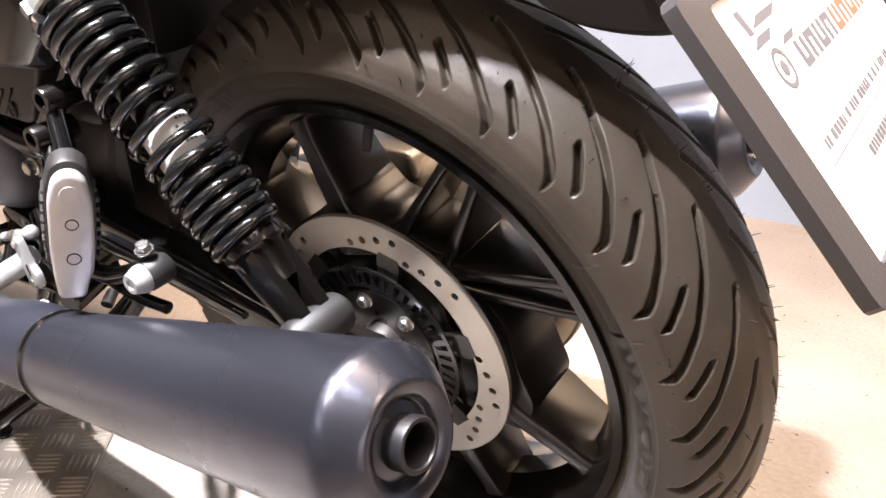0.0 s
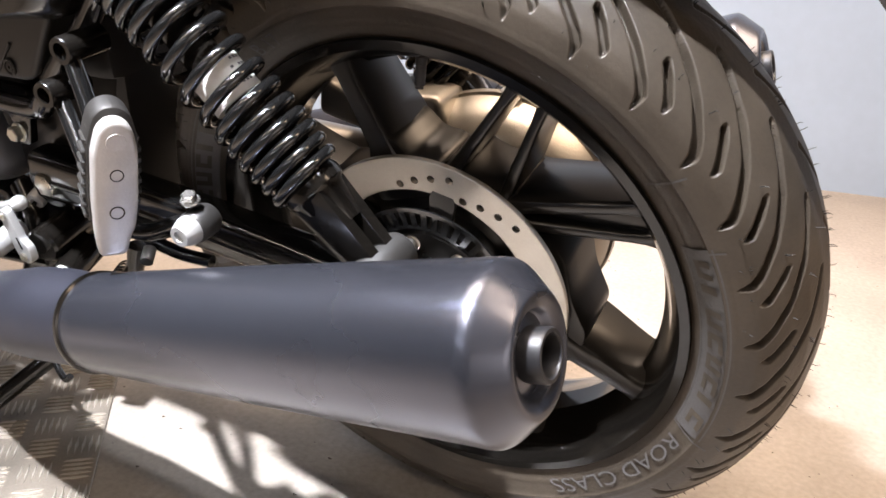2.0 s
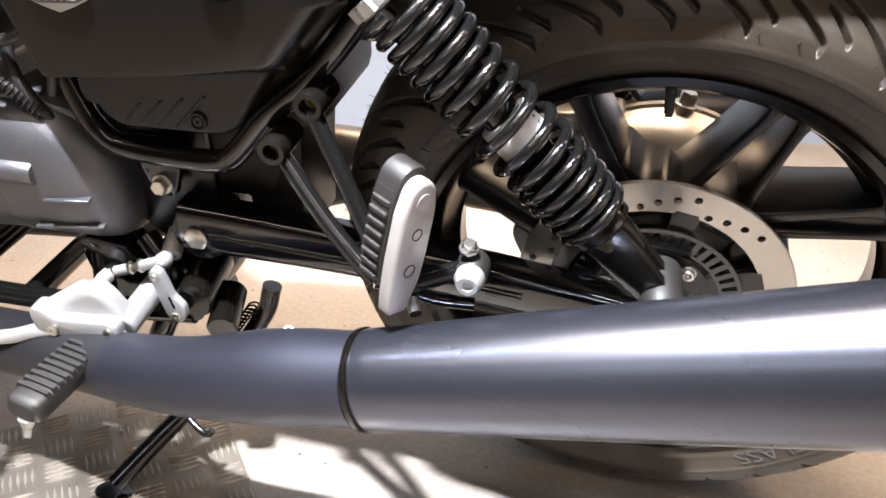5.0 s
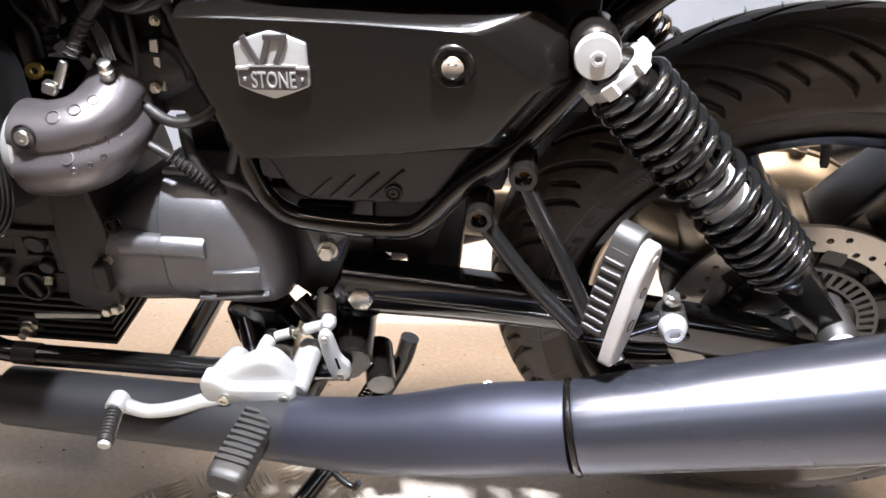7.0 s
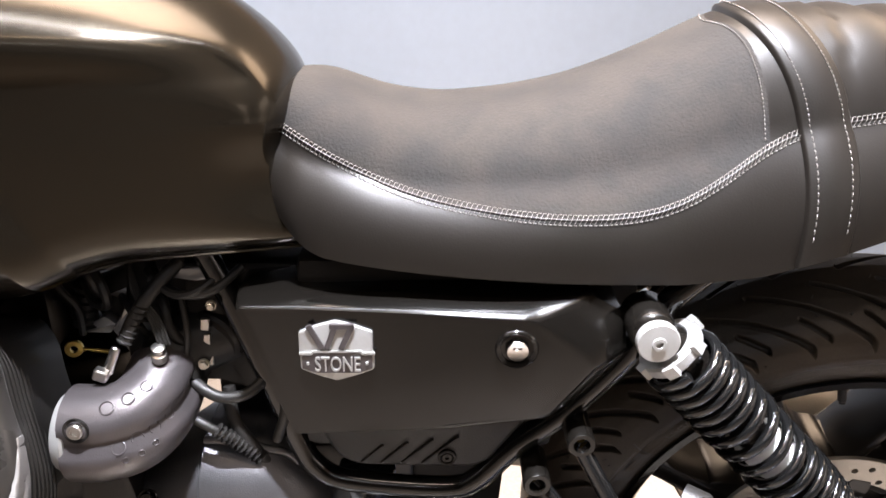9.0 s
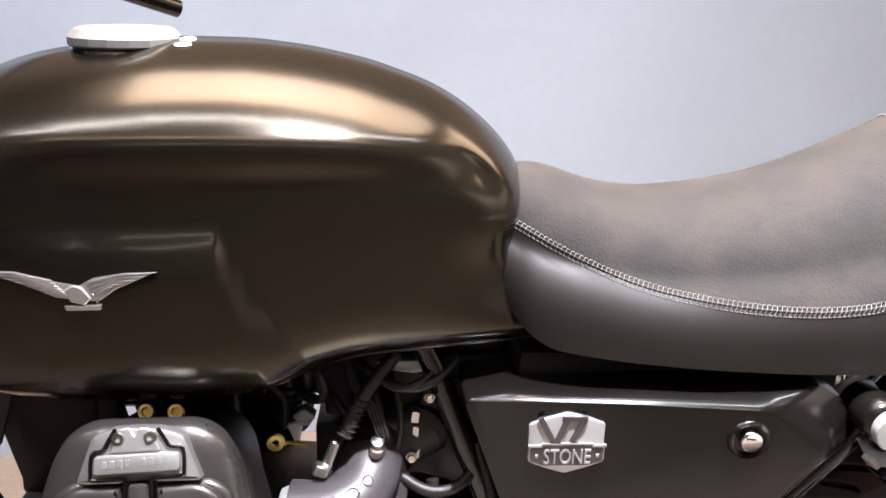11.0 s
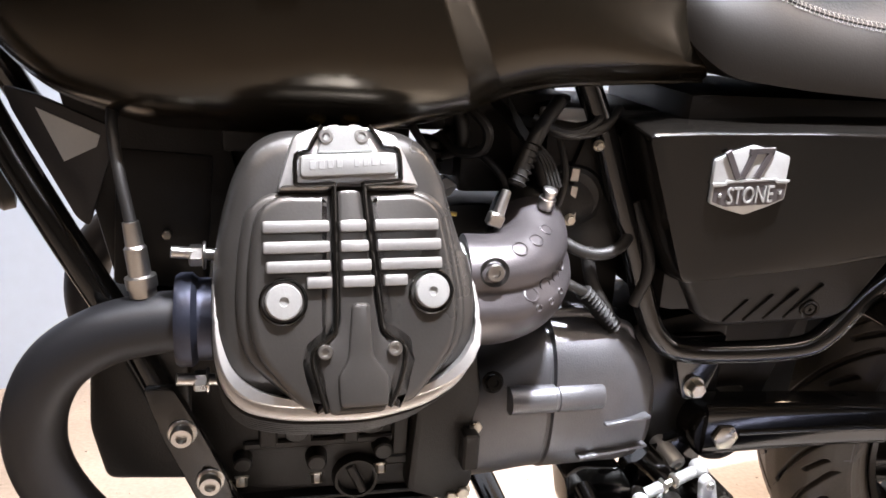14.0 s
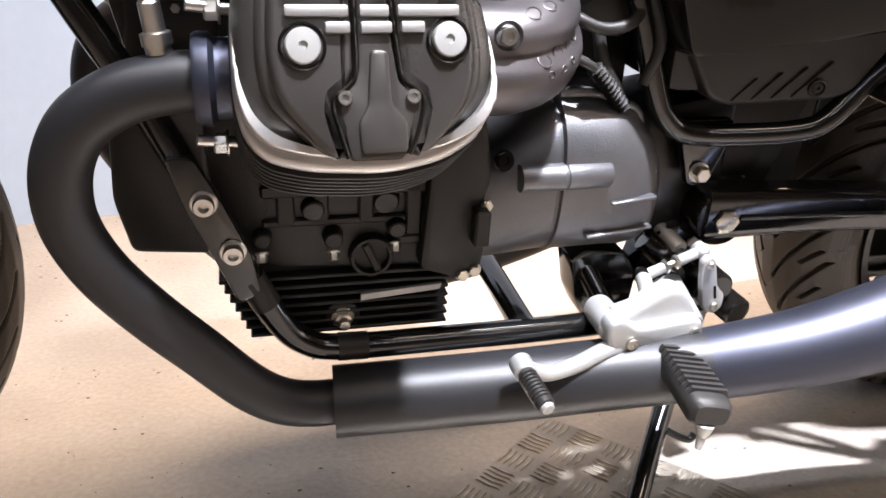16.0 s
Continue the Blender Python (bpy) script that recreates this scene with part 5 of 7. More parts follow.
# ---------------------------------------------------------------- frame
def frame_tubes():
    bm = bm_new()
    for s in (1, -1):
        f = lambda pts: [(x, y * s, z) for x, y, z in pts]
        tube(bm, f([(-0.648, -0.062, 0.690), (-0.619, -0.065, 0.629), (-0.597, -0.068, 0.572), (-0.572, -0.072, 0.508), (-0.556, -0.075, 0.462), (-0.543, -0.077, 0.437), (-0.518, -0.080, 0.421), (-0.46, -0.090, 0.421), (-0.405, -0.100, 0.428), (-0.383, -0.105, 0.443), (-0.35, -0.105, 0.482), (-0.305, -0.105, 0.522), (-0.255, -0.107, 0.585), (-0.225, -0.108, 0.640), (-0.15, -0.098, 0.690), (0.0, -0.080, 0.740)]), 0.0112, 16, 5)
    body = parts("frame", bm, FRAME, bike, "gloss black tubular steel frame", rest="frame_rail")
    for s in (1, -1):
        f = lambda pts: [(x, y * s, z) for x, y, z in pts]
        bm = bm_new()
        tube(bm, f([(-1.135, -0.03, 0.720), (-1.09, -0.05, 0.620), (-1.045, -0.072, 0.540), (-1.000, -0.088, 0.462), (-0.962, -0.10, 0.385), (-0.930, -0.10, 0.312), (-0.905, -0.10, 0.262), (-0.883, -0.10, 0.238), (-0.85, -0.10, 0.2275), (-0.75, -0.10, 0.2265), (-0.60, -0.10, 0.2275), (-0.47, -0.09, 0.231)]), 0.0125, 18, 6)
        part("down_tube", bm, FRAME, body)
    bm = bm_new()
    rod(bm, (-0.665, -0.10, 0.227), (-0.665, 0.10, 0.227), 0.0135, seg=16)
    rod(bm, (-0.47, -0.10, 0.245), (-0.47, 0.10, 0.245), 0.018, seg=16)
    parts("cross_tube", bm, FRAME, body)
    for s in (1, -1):
        bm = bm_new()
        slab(bm, rounded([(-0.988, 0.425), (-0.966, 0.425), (-0.946, 0.385), (-0.925, 0.335), (-0.918, 0.298), (-0.938, 0.290), (-0.956, 0.335), (-0.975, 0.380)], 0.006), -0.113 * s, -0.104 * s, 0.002)
        part("engine_bracket", bm, FRAME, body)
    bm = bm_new()
    for p in ((-0.960, -0.113, 0.386), (-0.940, -0.113, 0.341)):
        hexbolt(bm, p, (0, -1, 0), 0.0088, 0.008, True)
    parts("bracket_bolt", bm, STEEL, body, "bright socket screw", gap=0.0004)
    # clear tape round the tube
    bm = bm_new()
    for a, b in (((-0.928, -0.10, 0.308), (-0.914, -0.10, 0.28)), ((-0.852, -0.10, 0.2278), (-0.824, -0.10, 0.2268))):
        a, b = Vector(a), Vector(b)
        lathe(bm, a, b - a, [(0, 0.0128), (0, 0.0134), ((b - a).length, 0.0134), ((b - a).length, 0.0128)], 18, cap=False)
    parts("tape_wrap", bm, PLASTIC, body)
    # bracket with bolt under the side panel
    bm = bm_new()
    slab(bm, rounded([(-0.520, 0.430), (-0.462, 0.430), (-0.464, 0.405), (-0.478, 0.362), (-0.500, 0.362), (-0.512, 0.40)], 0.006), -0.070, -0.061, 0.0015)
    part("frame_lug", bm, FRAME, body)
    bm = bm_new()
    hexbolt(bm, (-0.490, -0.070, 0.376), (0, -1, 0), 0.0085, 0.009)
    part("lug_bolt", bm, ZINC, body, "zinc plated hexagon bolt")
    # bosses behind the gear lever
    bm = bm_new()
    rod(bm, (-0.47, -0.03, 0.262), (-0.462, -0.105, 0.256), 0.021, 0.021, 24, 0.003)
    rod(bm, (-0.445, -0.05, 0.236), (-0.432, -0.108, 0.229), 0.0165, 0.0165, 24, 0.002)
    tube(bm, [(-0.53, -0.06, 0.30), (-0.50, -0.075, 0.27), (-0.50, -0.085, 0.235), (-0.52, -0.09, 0.19)], 0.013, 14, 5)
    parts("stand_boss", bm, GLOSS, body)
    bm = bm_new()
    slab(bm, rounded([(-0.612, 0.286), (-0.598, 0.296), (-0.553, 0.290), (-0.535, 0.264), (-0.539, 0.219), (-0.566, 0.201), (-0.590, 0.215), (-0.603, 0.240)], 0.006), -0.068, -0.03, 0.004)
    rod(bm, (-0.600, -0.045, 0.288), (-0.572, -0.095, 0.228), 0.011, 0.012, 18, 0.002)
    slab(bm, rounded([(-0.508, 0.306), (-0.468, 0.319), (-0.458, 0.286), (-0.460, 0.253), (-0.451, 0.215), (-0.493, 0.226), (-0.534, 0.252), (-0.527, 0.279)], 0.006), -0.056, -0.02, 0.004)
    parts("stand_bracket", bm, FRAME, body, "black steel side stand bracket", angle=35)
    # right side mass of the frame behind the engine
    bm = bm_new()
    slab(bm, rounded([(-0.56, 0.43), (-0.445, 0.45), (-0.445, 0.285), (-0.50, 0.28), (-0.55, 0.32)], 0.008), -0.045, 0.06, 0.004)
    part("pivot_plate", bm, SATIN, body)
    bm = bm_new()
    slab(bm, rounded([(-0.446, 0.48), (-0.446, 0.356), (-0.412, 0.356), (-0.410, 0.285), (-0.358, 0.30), (-0.352, 0.395), (-0.345, 0.48)], 0.004), -0.04, 0.06, 0.003)
    part("battery_tray", bm, PLASTIC, body, "black plastic battery tray")
    return body


frame_tubes()


def side_stand():
    bm = bm_new()
    tube(bm, [(-0.412, -0.02, 0.225), (-0.425, -0.028, 0.185), (-0.470, -0.074, 0.120), (-0.515, -0.130, 0.078), (-0.556, -0.184, 0.040)], 0.0112, 16, 5)
    st = part("side_stand", bm, FRAME, bike, "gloss black side stand resting on the chequered plate")
    bm = bm_new()
    tube(bm, [(-0.500, -0.110, 0.092), (-0.480, -0.120, 0.082), (-0.466, -0.124, 0.078), (-0.460, -0.122, 0.084)], 0.0042, 10, 4)
    part("stand_tongue", bm, FRAME, st)
    bm = bm_new()
    rings = []
    w = lambda x, y, z: Vector((x, y * 0.99055 + z * 0.13711, -y * 0.13711 + z * 0.99055))
    for z, k in ((-0.0074, 1.0), (-0.003, 1.05), (-0.001, 0.95)):
        rings.append([w(-0.564 + 0.022 * k * math.cos(q), -0.184 + 0.014 * k * math.sin(q), z) for q in (2 * math.pi * i / 24 for i in range(24))])
    ring_loft(bm, rings)
    part("stand_foot", bm, FRAME, st)
    bm = bm_new()
    pts = []
    for i in range(200):
        t = i / 199
        o = Vector((-0.438, -0.022, 0.195)).lerp(Vector((-0.486, -0.078, 0.125)), t)
        q = t * 2 * math.pi * 22
        pts.append(o + Vector((math.cos(q) * 0.006, math.sin(q) * 0.006, 0)))
    tube(bm, pts, 0.0012, 6, 1)
    part("stand_spring", bm, GLOSS, st)


side_stand()

# ---------------------------------------------------------------- engine
def engine():
    bm = bm_new()
    slab(bm, rounded([(-0.985, 0.45), (-0.985, 0.36), (-0.965, 0.325), (-0.900, 0.300), (-0.745, 0.292), (-0.722, 0.30), (-0.715, 0.40), (-0.73, 0.47), (-0.90, 0.48)], 0.012), -0.074, 0.074, 0.006)
    e = part("crankcase", bm, ENGINE, bike, "black cast engine crankcase", angle=35)
    # ribs and bosses cast on the flank
    bm = bm_new()
    for x0, x1, z0, z1, d in ((-0.915, -0.75, 0.372, 0.384, 0.008), (-0.915, -0.75, 0.343, 0.351, 0.006), (-0.902, -0.886, 0.345, 0.385, 0.007), (-0.870, -0.856, 0.345, 0.385, 0.006), (-0.830, -0.816, 0.345, 0.385, 0.007), (-0.787, -0.772, 0.33, 0.385, 0.008), (-0.800, -0.74, 0.320, 0.330, 0.007)):
        box(bm, (x1 - x0, d, z1 - z0), pose((x0 + x1) / 2, -0.074 - d / 2 + 0.002, (z0 + z1) / 2), 0.002, 1)
    for x, z, r, d in ((-0.853, 0.333, 0.010, 0.012), (-0.795, 0.340, 0.010, 0.012), (-0.915, 0.335, 0.009, 0.010), (-0.76, 0.318, 0.012, 0.012), (-0.87, 0.36, 0.012, 0.006), (-0.805, 0.365, 0.014, 0.006)):
        rod(bm, (x, -0.07, z), (x, -0.074 - d, z - 0.002), r, r * 0.85, 18, 0.0015)
    parts("case_ribs", bm, ENGINE, e, angle=30, rest="case_rib")
    bm = bm_new()
    for x, z in ((-0.853, 0.320), (-0.797, 0.325), (-0.916, 0.322), (-0.835, 0.384)):
        hexbolt(bm, (x, -0.082, z), (0, -0.6, -0.8), 0.0048, 0.007)
    for x, z in ((-0.715, 0.363), (-0.722, 0.296), (-0.733, 0.292)):
        hexbolt(bm, (x, -0.090, z), (-0.1, -1, 0), 0.0058, 0.006)
    parts("case_bolt", bm, ZINC, e, "zinc plated bolt", gap=0.0004)
    bm = bm_new()
    lathe(bm, (-0.818, -0.070, 0.311), (0, -1, 0), [(0, 0.0215), (0.010, 0.0205), (0.014, 0.019), (0.014, 0.0165), (0.006, 0.0155), (0.006, 0.001)], 36)
    box(bm, (0.0075, 0.012, 0.031), pose(-0.818, -0.079, 0.311, 0, -25, 0), 0.0015, 1)
    parts("oil_filler", bm, PLASTIC, e, "black screw-in oil filler plug", angle=35, gap=0.0004)
    # sump with cooling fins
    bm = bm_new()
    slab(bm, rounded([(-0.952, 0.305), (-0.745, 0.300), (-0.748, 0.245), (-0.76, 0.225), (-0.925, 0.222)], 0.010), -0.066, 0.066, 0.004)
    for k in range(7):
        z = 0.292 - 0.0098 * k
        x0 = -0.955 + 0.0042 * k
        box(bm, (-0.742 - x0, 0.158, 0.0038), pose((x0 - 0.742) / 2, 0, z), 0.001, 1)
    parts("sump", bm, ENGINE, e, "finned black oil sump", angle=30, rest="sump_fin")
    bm = bm_new()
    lathe(bm, (-0.844, -0.072, 0.2455), (0, -1, 0), [(0, 0.0165), (0.004, 0.0165), (0.005, 0.015), (0.005, 0.009)], 28)
    part("drain_washer", bm, PLASTIC, e)
    bm = bm_new()
    hexbolt(bm, (-0.844, -0.077, 0.2455), (0, -1, 0), 0.0085, 0.006)
    rod(bm, (-0.844, -0.085, 0.2455), (-0.844, -0.094, 0.2455), 0.0048, seg=12)
    parts("through_bolt", bm, ZINC, e, gap=0.0004)
    bm = bm_new()
    slab(bm, [(-0.828, 0.2655), (-0.752, 0.2720), (-0.750, 0.2785), (-0.828, 0.2725)], -0.0835, -0.079, 0.0006, 1)
    part("type_tag", bm, ALLOY, e, "narrow pale metal tag")
    # front timing cover
    bm = bm_new()
    slab(bm, rounded([(-1.026, 0.468), (-1.032, 0.38), (-1.022, 0.332), (-0.955, 0.326), (-0.955, 0.475)], 0.008), -0.088, 0.088, 0.005, 3)
    part("front_cover", bm, ENGINE, e, "boxy black alternator cover", angle=35)
    for s in (1, -1):
        head(e, s)
    gearbox(e)
    return e


def head_matrix(s):
    n = Vector((0.0432, -0.9327 * s, 0.358)).normalized()
    up = (Vector((0, 0, 1)) - n * n.z).normalized()
    rt = up.cross(-n) * -1
    rt = (-n).cross(up) * -1 if rt.x < 0 else rt
    m = Matrix.Identity(4)
    for i in range(3):
        m[i][0], m[i][1], m[i][2] = rt[i], -n[i], up[i]
    m.translation = Vector((-0.8423, -0.2114 * s, 0.5546))
    return m


COVER = [(-0.0805, 0.0437), (-0.0870, 0.0152), (-0.0890, -0.0202), (-0.0889, -0.0484), (-0.0842, -0.0715), (-0.0709, -0.0865), (-0.0431, -0.0945), (0.0, -0.0975), (0.0193, -0.0970), (0.0542, -0.0904), (0.0800, -0.0748), (0.0900, -0.0530), (0.0895, -0.0248), (0.0840, 0.0025), (0.0745, 0.0336), (0.0684, 0.0646), (0.0560, 0.0850), (0.0380, 0.0945), (-0.0456, 0.0937), (-0.0630, 0.0840), (-0.0735, 0.0660)]


def head(e, s):
    M = head_matrix(s)

    def lp(x, y, z):
        return M @ Vector((x, y, z))

    def shape(k, dx=0.0, dz=0.0):
        return rounded([(x * k + dx, z * k + dz) for x, z in COVER], 0.016, 3)

    # finned barrel and head below the cover
    bm = bm_new()
    for k in range(6):
        slab(bm, shape(1.0 - 0.004 * k, 0, -0.0085 - 0.0030 * k), 0.0415 + 0.0085 * k, 0.0455 + 0.0085 * k, 0.001, 1, M)
    slab(bm, shape(0.92, 0, -0.004), 0.034, 0.16, 0.0, 1, M)
    hd = parts("cylinder_head", bm, ENGINE, bike, "black finned cylinder head with a ribbed valve cover", angle=30, rest="head_fin")
    # bright machined edge under the cover
    bm = bm_new()
    slab(bm, shape(0.992, 0, -0.0045), 0.025, 0.036, 0.006, 3, M)
    part("machined_edge", bm, MACHINED, hd, "bright machined alloy edge", angle=35)
    bm = bm_new()
    outline = shape(1.0)
    rings = []
    levels = ((0.985, 0.034, 0.004), (0.98, 0.0265, 0.007), (0.955, 0.0190, 0.009), (0.90, 0.0135, 0.011), (0.80, 0.0110, 0.012), (0.70, 0.0100, 0.013), (0.35, 0.0090, 0.013))

    def cover_point(x, z, t, out=0.0):
        k, y, dz = (float(np.interp(t, range(7), [v[i] for v in levels])) for i in range(3))
        return lp(x * (k + out), y - out * 0.06, z * (k + out) + dz * (1 if z < 0 else 0.1))

    for t in range(7):
        rings.append([cover_point(x, z, t) for x, z in outline])
    ring_loft(bm, rings)
    part("valve_cover", bm, COVER_PAINT, hd, "black valve cover", angle=50)
    # bare machined crescents round the two lower corners
    for lo, hi, mid in ((-172, -97, -130), (-76, -4, -46)):
        bm = bm_new()
        rows_ = []
        for j in range(31):
            a = lo + (hi - lo) * j / 30
            d = Vector((math.cos(radians(a)), math.sin(radians(a))))
            near = sorted((abs(math.degrees(math.atan2(p[1], p[0])) - a) + 1e-6, math.hypot(*p)) for p in outline)[:2]
            rad = sum(q / w for w, q in near) / sum(1 / w for w, q in near)
            bump_ = math.exp(-((a - mid) / 26) ** 2) * min(1, j / 4, (30 - j) / 4)
            face, inner = 0.024 - 0.0175 * bump_, 0.974 - 0.058 * bump_
            ring = []
            for k, y in ((0.986, 0.034), (0.990, face + 0.004), (0.984, face + 0.0008), (0.974, face), (inner, face), (inner, 0.034)):
                ring.append(lp(d.x * rad * k, y, d.y * rad * k + 0.0055))
            rows_.append(ring)
        ring_loft(bm, rows_)
        part("bare_corner", bm, MACHINED, hd, "bare machined crescent at the cover's corner", angle=35)
    # raised centre with side cheeks
    bm = bm_new()
    # two broad cheeks that fall away to the flange in steps
    for k, (y0, y1, bev) in enumerate(((-0.0008, 0.014, 0.0055), (0.0062, 0.020, 0.0060))):
        g = 1 + 0.105 * k
        slab(bm, rounded([(-0.0140, 0.0475), (-0.0470 * g, 0.0475 + 0.003 * k), (-0.0605 * g, 0.0370 + 0.003 * k), (-0.0655 * g, 0.010), (-0.0675 * g, -0.028), (-0.0625 * g, -0.052 - 0.003 * k), (-0.0490, -0.070 - 0.005 * k), (-0.0330, -0.088), (-0.0212, -0.090), (-0.0270, -0.070), (-0.0292, -0.0585), (-0.0272, -0.0500), (-0.0178, -0.0430), (-0.0134, -0.0340)], [0.002, 0.008, 0.012, 0.012, 0.014, 0.014, 0.012, 0.006, 0.001, 0.001, 0.001, 0.001, 0.001, 0.001]), y0, y1, bev, 4, M)
        slab(bm, rounded([(0.0100, 0.0475), (0.0440 * g, 0.0485 + 0.003 * k), (0.0590 * g, 0.0375 + 0.003 * k), (0.0640 * g, 0.012), (0.0690 * g, -0.024), (0.0660 * g, -0.048 - 0.003 * k), (0.0540, -0.067 - 0.005 * k), (0.0360, -0.087), (0.0205, -0.089), (0.0258, -0.0785), (0.0314, -0.0592), (0.0296, -0.0488), (0.0184, -0.0400), (0.0156, -0.0245)], [0.002, 0.008, 0.012, 0.012, 0.014, 0.014, 0.012, 0.006, 0.001, 0.001, 0.001, 0.001, 0.001, 0.001]), y0, y1, bev, 4, M)
    slab(bm, rounded([(-0.0098, 0.050), (0.0052, 0.050), (0.0125, -0.022), (0.0155, -0.043), (0.027, -0.051), (0.0275, -0.058), (0.0165, -0.092), (-0.0185, -0.092), (-0.0250, -0.059), (-0.0245, -0.052), (-0.0145, -0.043), (-0.0108, -0.034)], 0.004), -0.0012, 0.012, 0.0025, 2, M)
    slab(bm, rounded([(-0.003, -0.022), (0.009, -0.022), (0.0095, -0.056), (0.0195, -0.068), (0.0190, -0.088), (-0.0125, -0.088), (-0.0135, -0.068), (-0.0065, -0.057)], 0.004), -0.0042, 0.010, 0.003, 2, M)
    parts("cover_cheek", bm, COVER_PAINT, hd, angle=40)
    bm = bm_new()
    slab(bm, rounded([(-0.0475, 0.0495), (-0.036, 0.0850), (-0.022, 0.0905), (-0.0045, 0.0915), (0.014, 0.0905), (0.0305, 0.0855), (0.0450, 0.0505), (0.0105, 0.0505), (0.0075, 0.0545), (-0.0110, 0.0540), (-0.0145, 0.0495)], 0.004), -0.0008, 0.014, 0.003, 2, M)
    part("cover_shoulder", bm, MACHINED, hd, "satin grey upper shoulder of the cover", angle=40)
    # dark channels as thin gloss black beads, groove shade put into their colour
    bm = bm_new()
    for line in ([(-0.0116, 0.0546), (-0.0119, 0.0108), (-0.0128, -0.0344), (-0.0173, -0.0435), (-0.0268, -0.0505), (-0.0285, -0.058), (-0.0262, -0.0684), (-0.0205, -0.0900)], [(0.0072, 0.0546), (0.0088, 0.030), (0.0112, 0.0107), (0.0150, -0.0247), (0.0178, -0.0407), (0.0290, -0.0495), (0.0305, -0.0590), (0.0250, -0.0781), (0.0195, -0.0890)]):
        tube(bm, [lp(x, -0.0006, z) for x, z in line], 0.0017, 8, 4)
    tube(bm, [lp(x, -0.0022, z) for x, z in ((-0.0116, 0.0535), (-0.0335, 0.0530), (-0.0358, 0.057), (-0.0350, 0.072), (-0.0275, 0.075), (-0.0245, 0.0800), (-0.0185, 0.0905))], 0.0015, 8, 3)
    tube(bm, [lp(x, -0.0022, z) for x, z in ((0.0072, 0.0540), (0.0290, 0.0555), (0.0318, 0.059), (0.0305, 0.0755), (0.0215, 0.0775), (0.0180, 0.0820), (0.0120, 0.0910))], 0.0015, 8, 3)
    parts("channel_bead", bm, GLOSS, hd)
    # bright ribs
    first = True
    for z, spans in ((0.0268, ((-0.0570, -0.0155), (-0.0092, 0.0078), (0.0130, 0.0555))), (0.0140, ((-0.0570, -0.0155), (-0.0092, 0.0090), (0.0142, 0.0568))), (0.0018, ((-0.0555, -0.0155), (-0.0088, 0.0104), (0.0158, 0.0570))), (-0.0085, ((-0.0310, -0.0150), (-0.0085, 0.0120), (0.0178, 0.0335)))):
        for x0, x1 in spans:
            bm = bm_new()
            box(bm, (x1 - x0, 0.0062, 0.0074), M @ pose((x0 + x1) / 2, -0.0022, z), 0.0018, 2)
            part("cover_rib", bm, MACHINED, hd, "bright machined rib" if first else "", angle=35)
            first = False
    # name bar
    bm = bm_new()
    slab(bm, rounded([(-0.0330, 0.0575), (0.0292, 0.0600), (0.0285, 0.0735), (-0.0325, 0.0715)], 0.003), -0.0058, 0.0, 0.0015, 2, M)
    slab(bm, rounded([(-0.0225, 0.0730), (-0.0155, 0.0905), (-0.0080, 0.0915), (-0.0045, 0.0850), (-0.001, 0.0915), (0.0065, 0.0910), (0.0145, 0.0745)], 0.002), -0.0035, 0.002, 0.001, 1, M)
    part("name_bar", bm, ALLOY, hd, "bright name bar with worn raised marks", angle=35)
    bm = bm_new()
    for k in range(9):
        if k == 4:
            continue
        x = -0.0262 + 0.0056 * k
        zc = 0.0648 + 0.0004 * k
        box(bm, (0.0036, 0.0006, 0.0056), M @ pose(x + 0.001, -0.0059, zc), 0.0002, 1)
    parts("name_mark", bm, ALLOY, hd)
    for x, z in ((-0.0454, -0.0195), (0.0495, -0.0165)):
        bm = bm_new()
        lathe(bm, lp(x, 0.004, z), M.to_3x3() @ Vector((0, -1, 0)), [(0, 0.0150), (0.0062, 0.0150), (0.0072, 0.0140), (0.004, 0.0126), (0.001, 0.0122)], 40, cap=False)
        part("bolt_seat", bm, GLOSS, hd)
        bm = bm_new()
        lathe(bm, lp(x, 0.002, z), M.to_3x3() @ Vector((0, -1, 0)), [(0, 0.0112), (0.0075, 0.0112), (0.0086, 0.0104), (0.0090, 0.0035), (0.0090, 0.003), (0.0075, 0.0026), (0.0075, 0.0003)], 40)
        part("cover_bolt", bm, ALLOY, hd, "large polished cover bolt", angle=30)
    bm = bm_new()
    for x, z in ((-0.0210, -0.0520), (0.0238, -0.0522), (-0.0162, 0.0835), (0.0068, 0.0842)):
        hexbolt(bm, lp(x, -0.0015, z), M.to_3x3() @ Vector((0, -1, 0)), 0.0048, 0.003, True, False)
    parts("cover_screw", bm, STEEL, hd, gap=0.0004)
    # gold pipe fittings above the cover
    bm = bm_new()
    for x in (-0.860, -0.836):
        lathe(bm, (x, -0.118 * s, 0.618), (0.15, -0.85 * s, 0.5), [(0, 0.0066), (0.008, 0.0066), (0.0095, 0.0060), (0.0095, 0.0036), (0.002, 0.0033)], 20)
    parts("banjo_fitting", bm, GOLD, hd, "yellow zinc banjo fitting", gap=0.0004)
    # exhaust flange nuts
    bm = bm_new()
    for z in (0.546, 0.452):
        rod(bm, (-0.930, -0.155 * s, z), (-0.958, -0.160 * s, z + 0.004), 0.0042, seg=12)
        hexbolt(bm, (-0.936, -0.156 * s, z), (-1, 0, 0), 0.0075, 0.009)
    parts("flange_nut", bm, STEEL, hd, gap=0.0004)


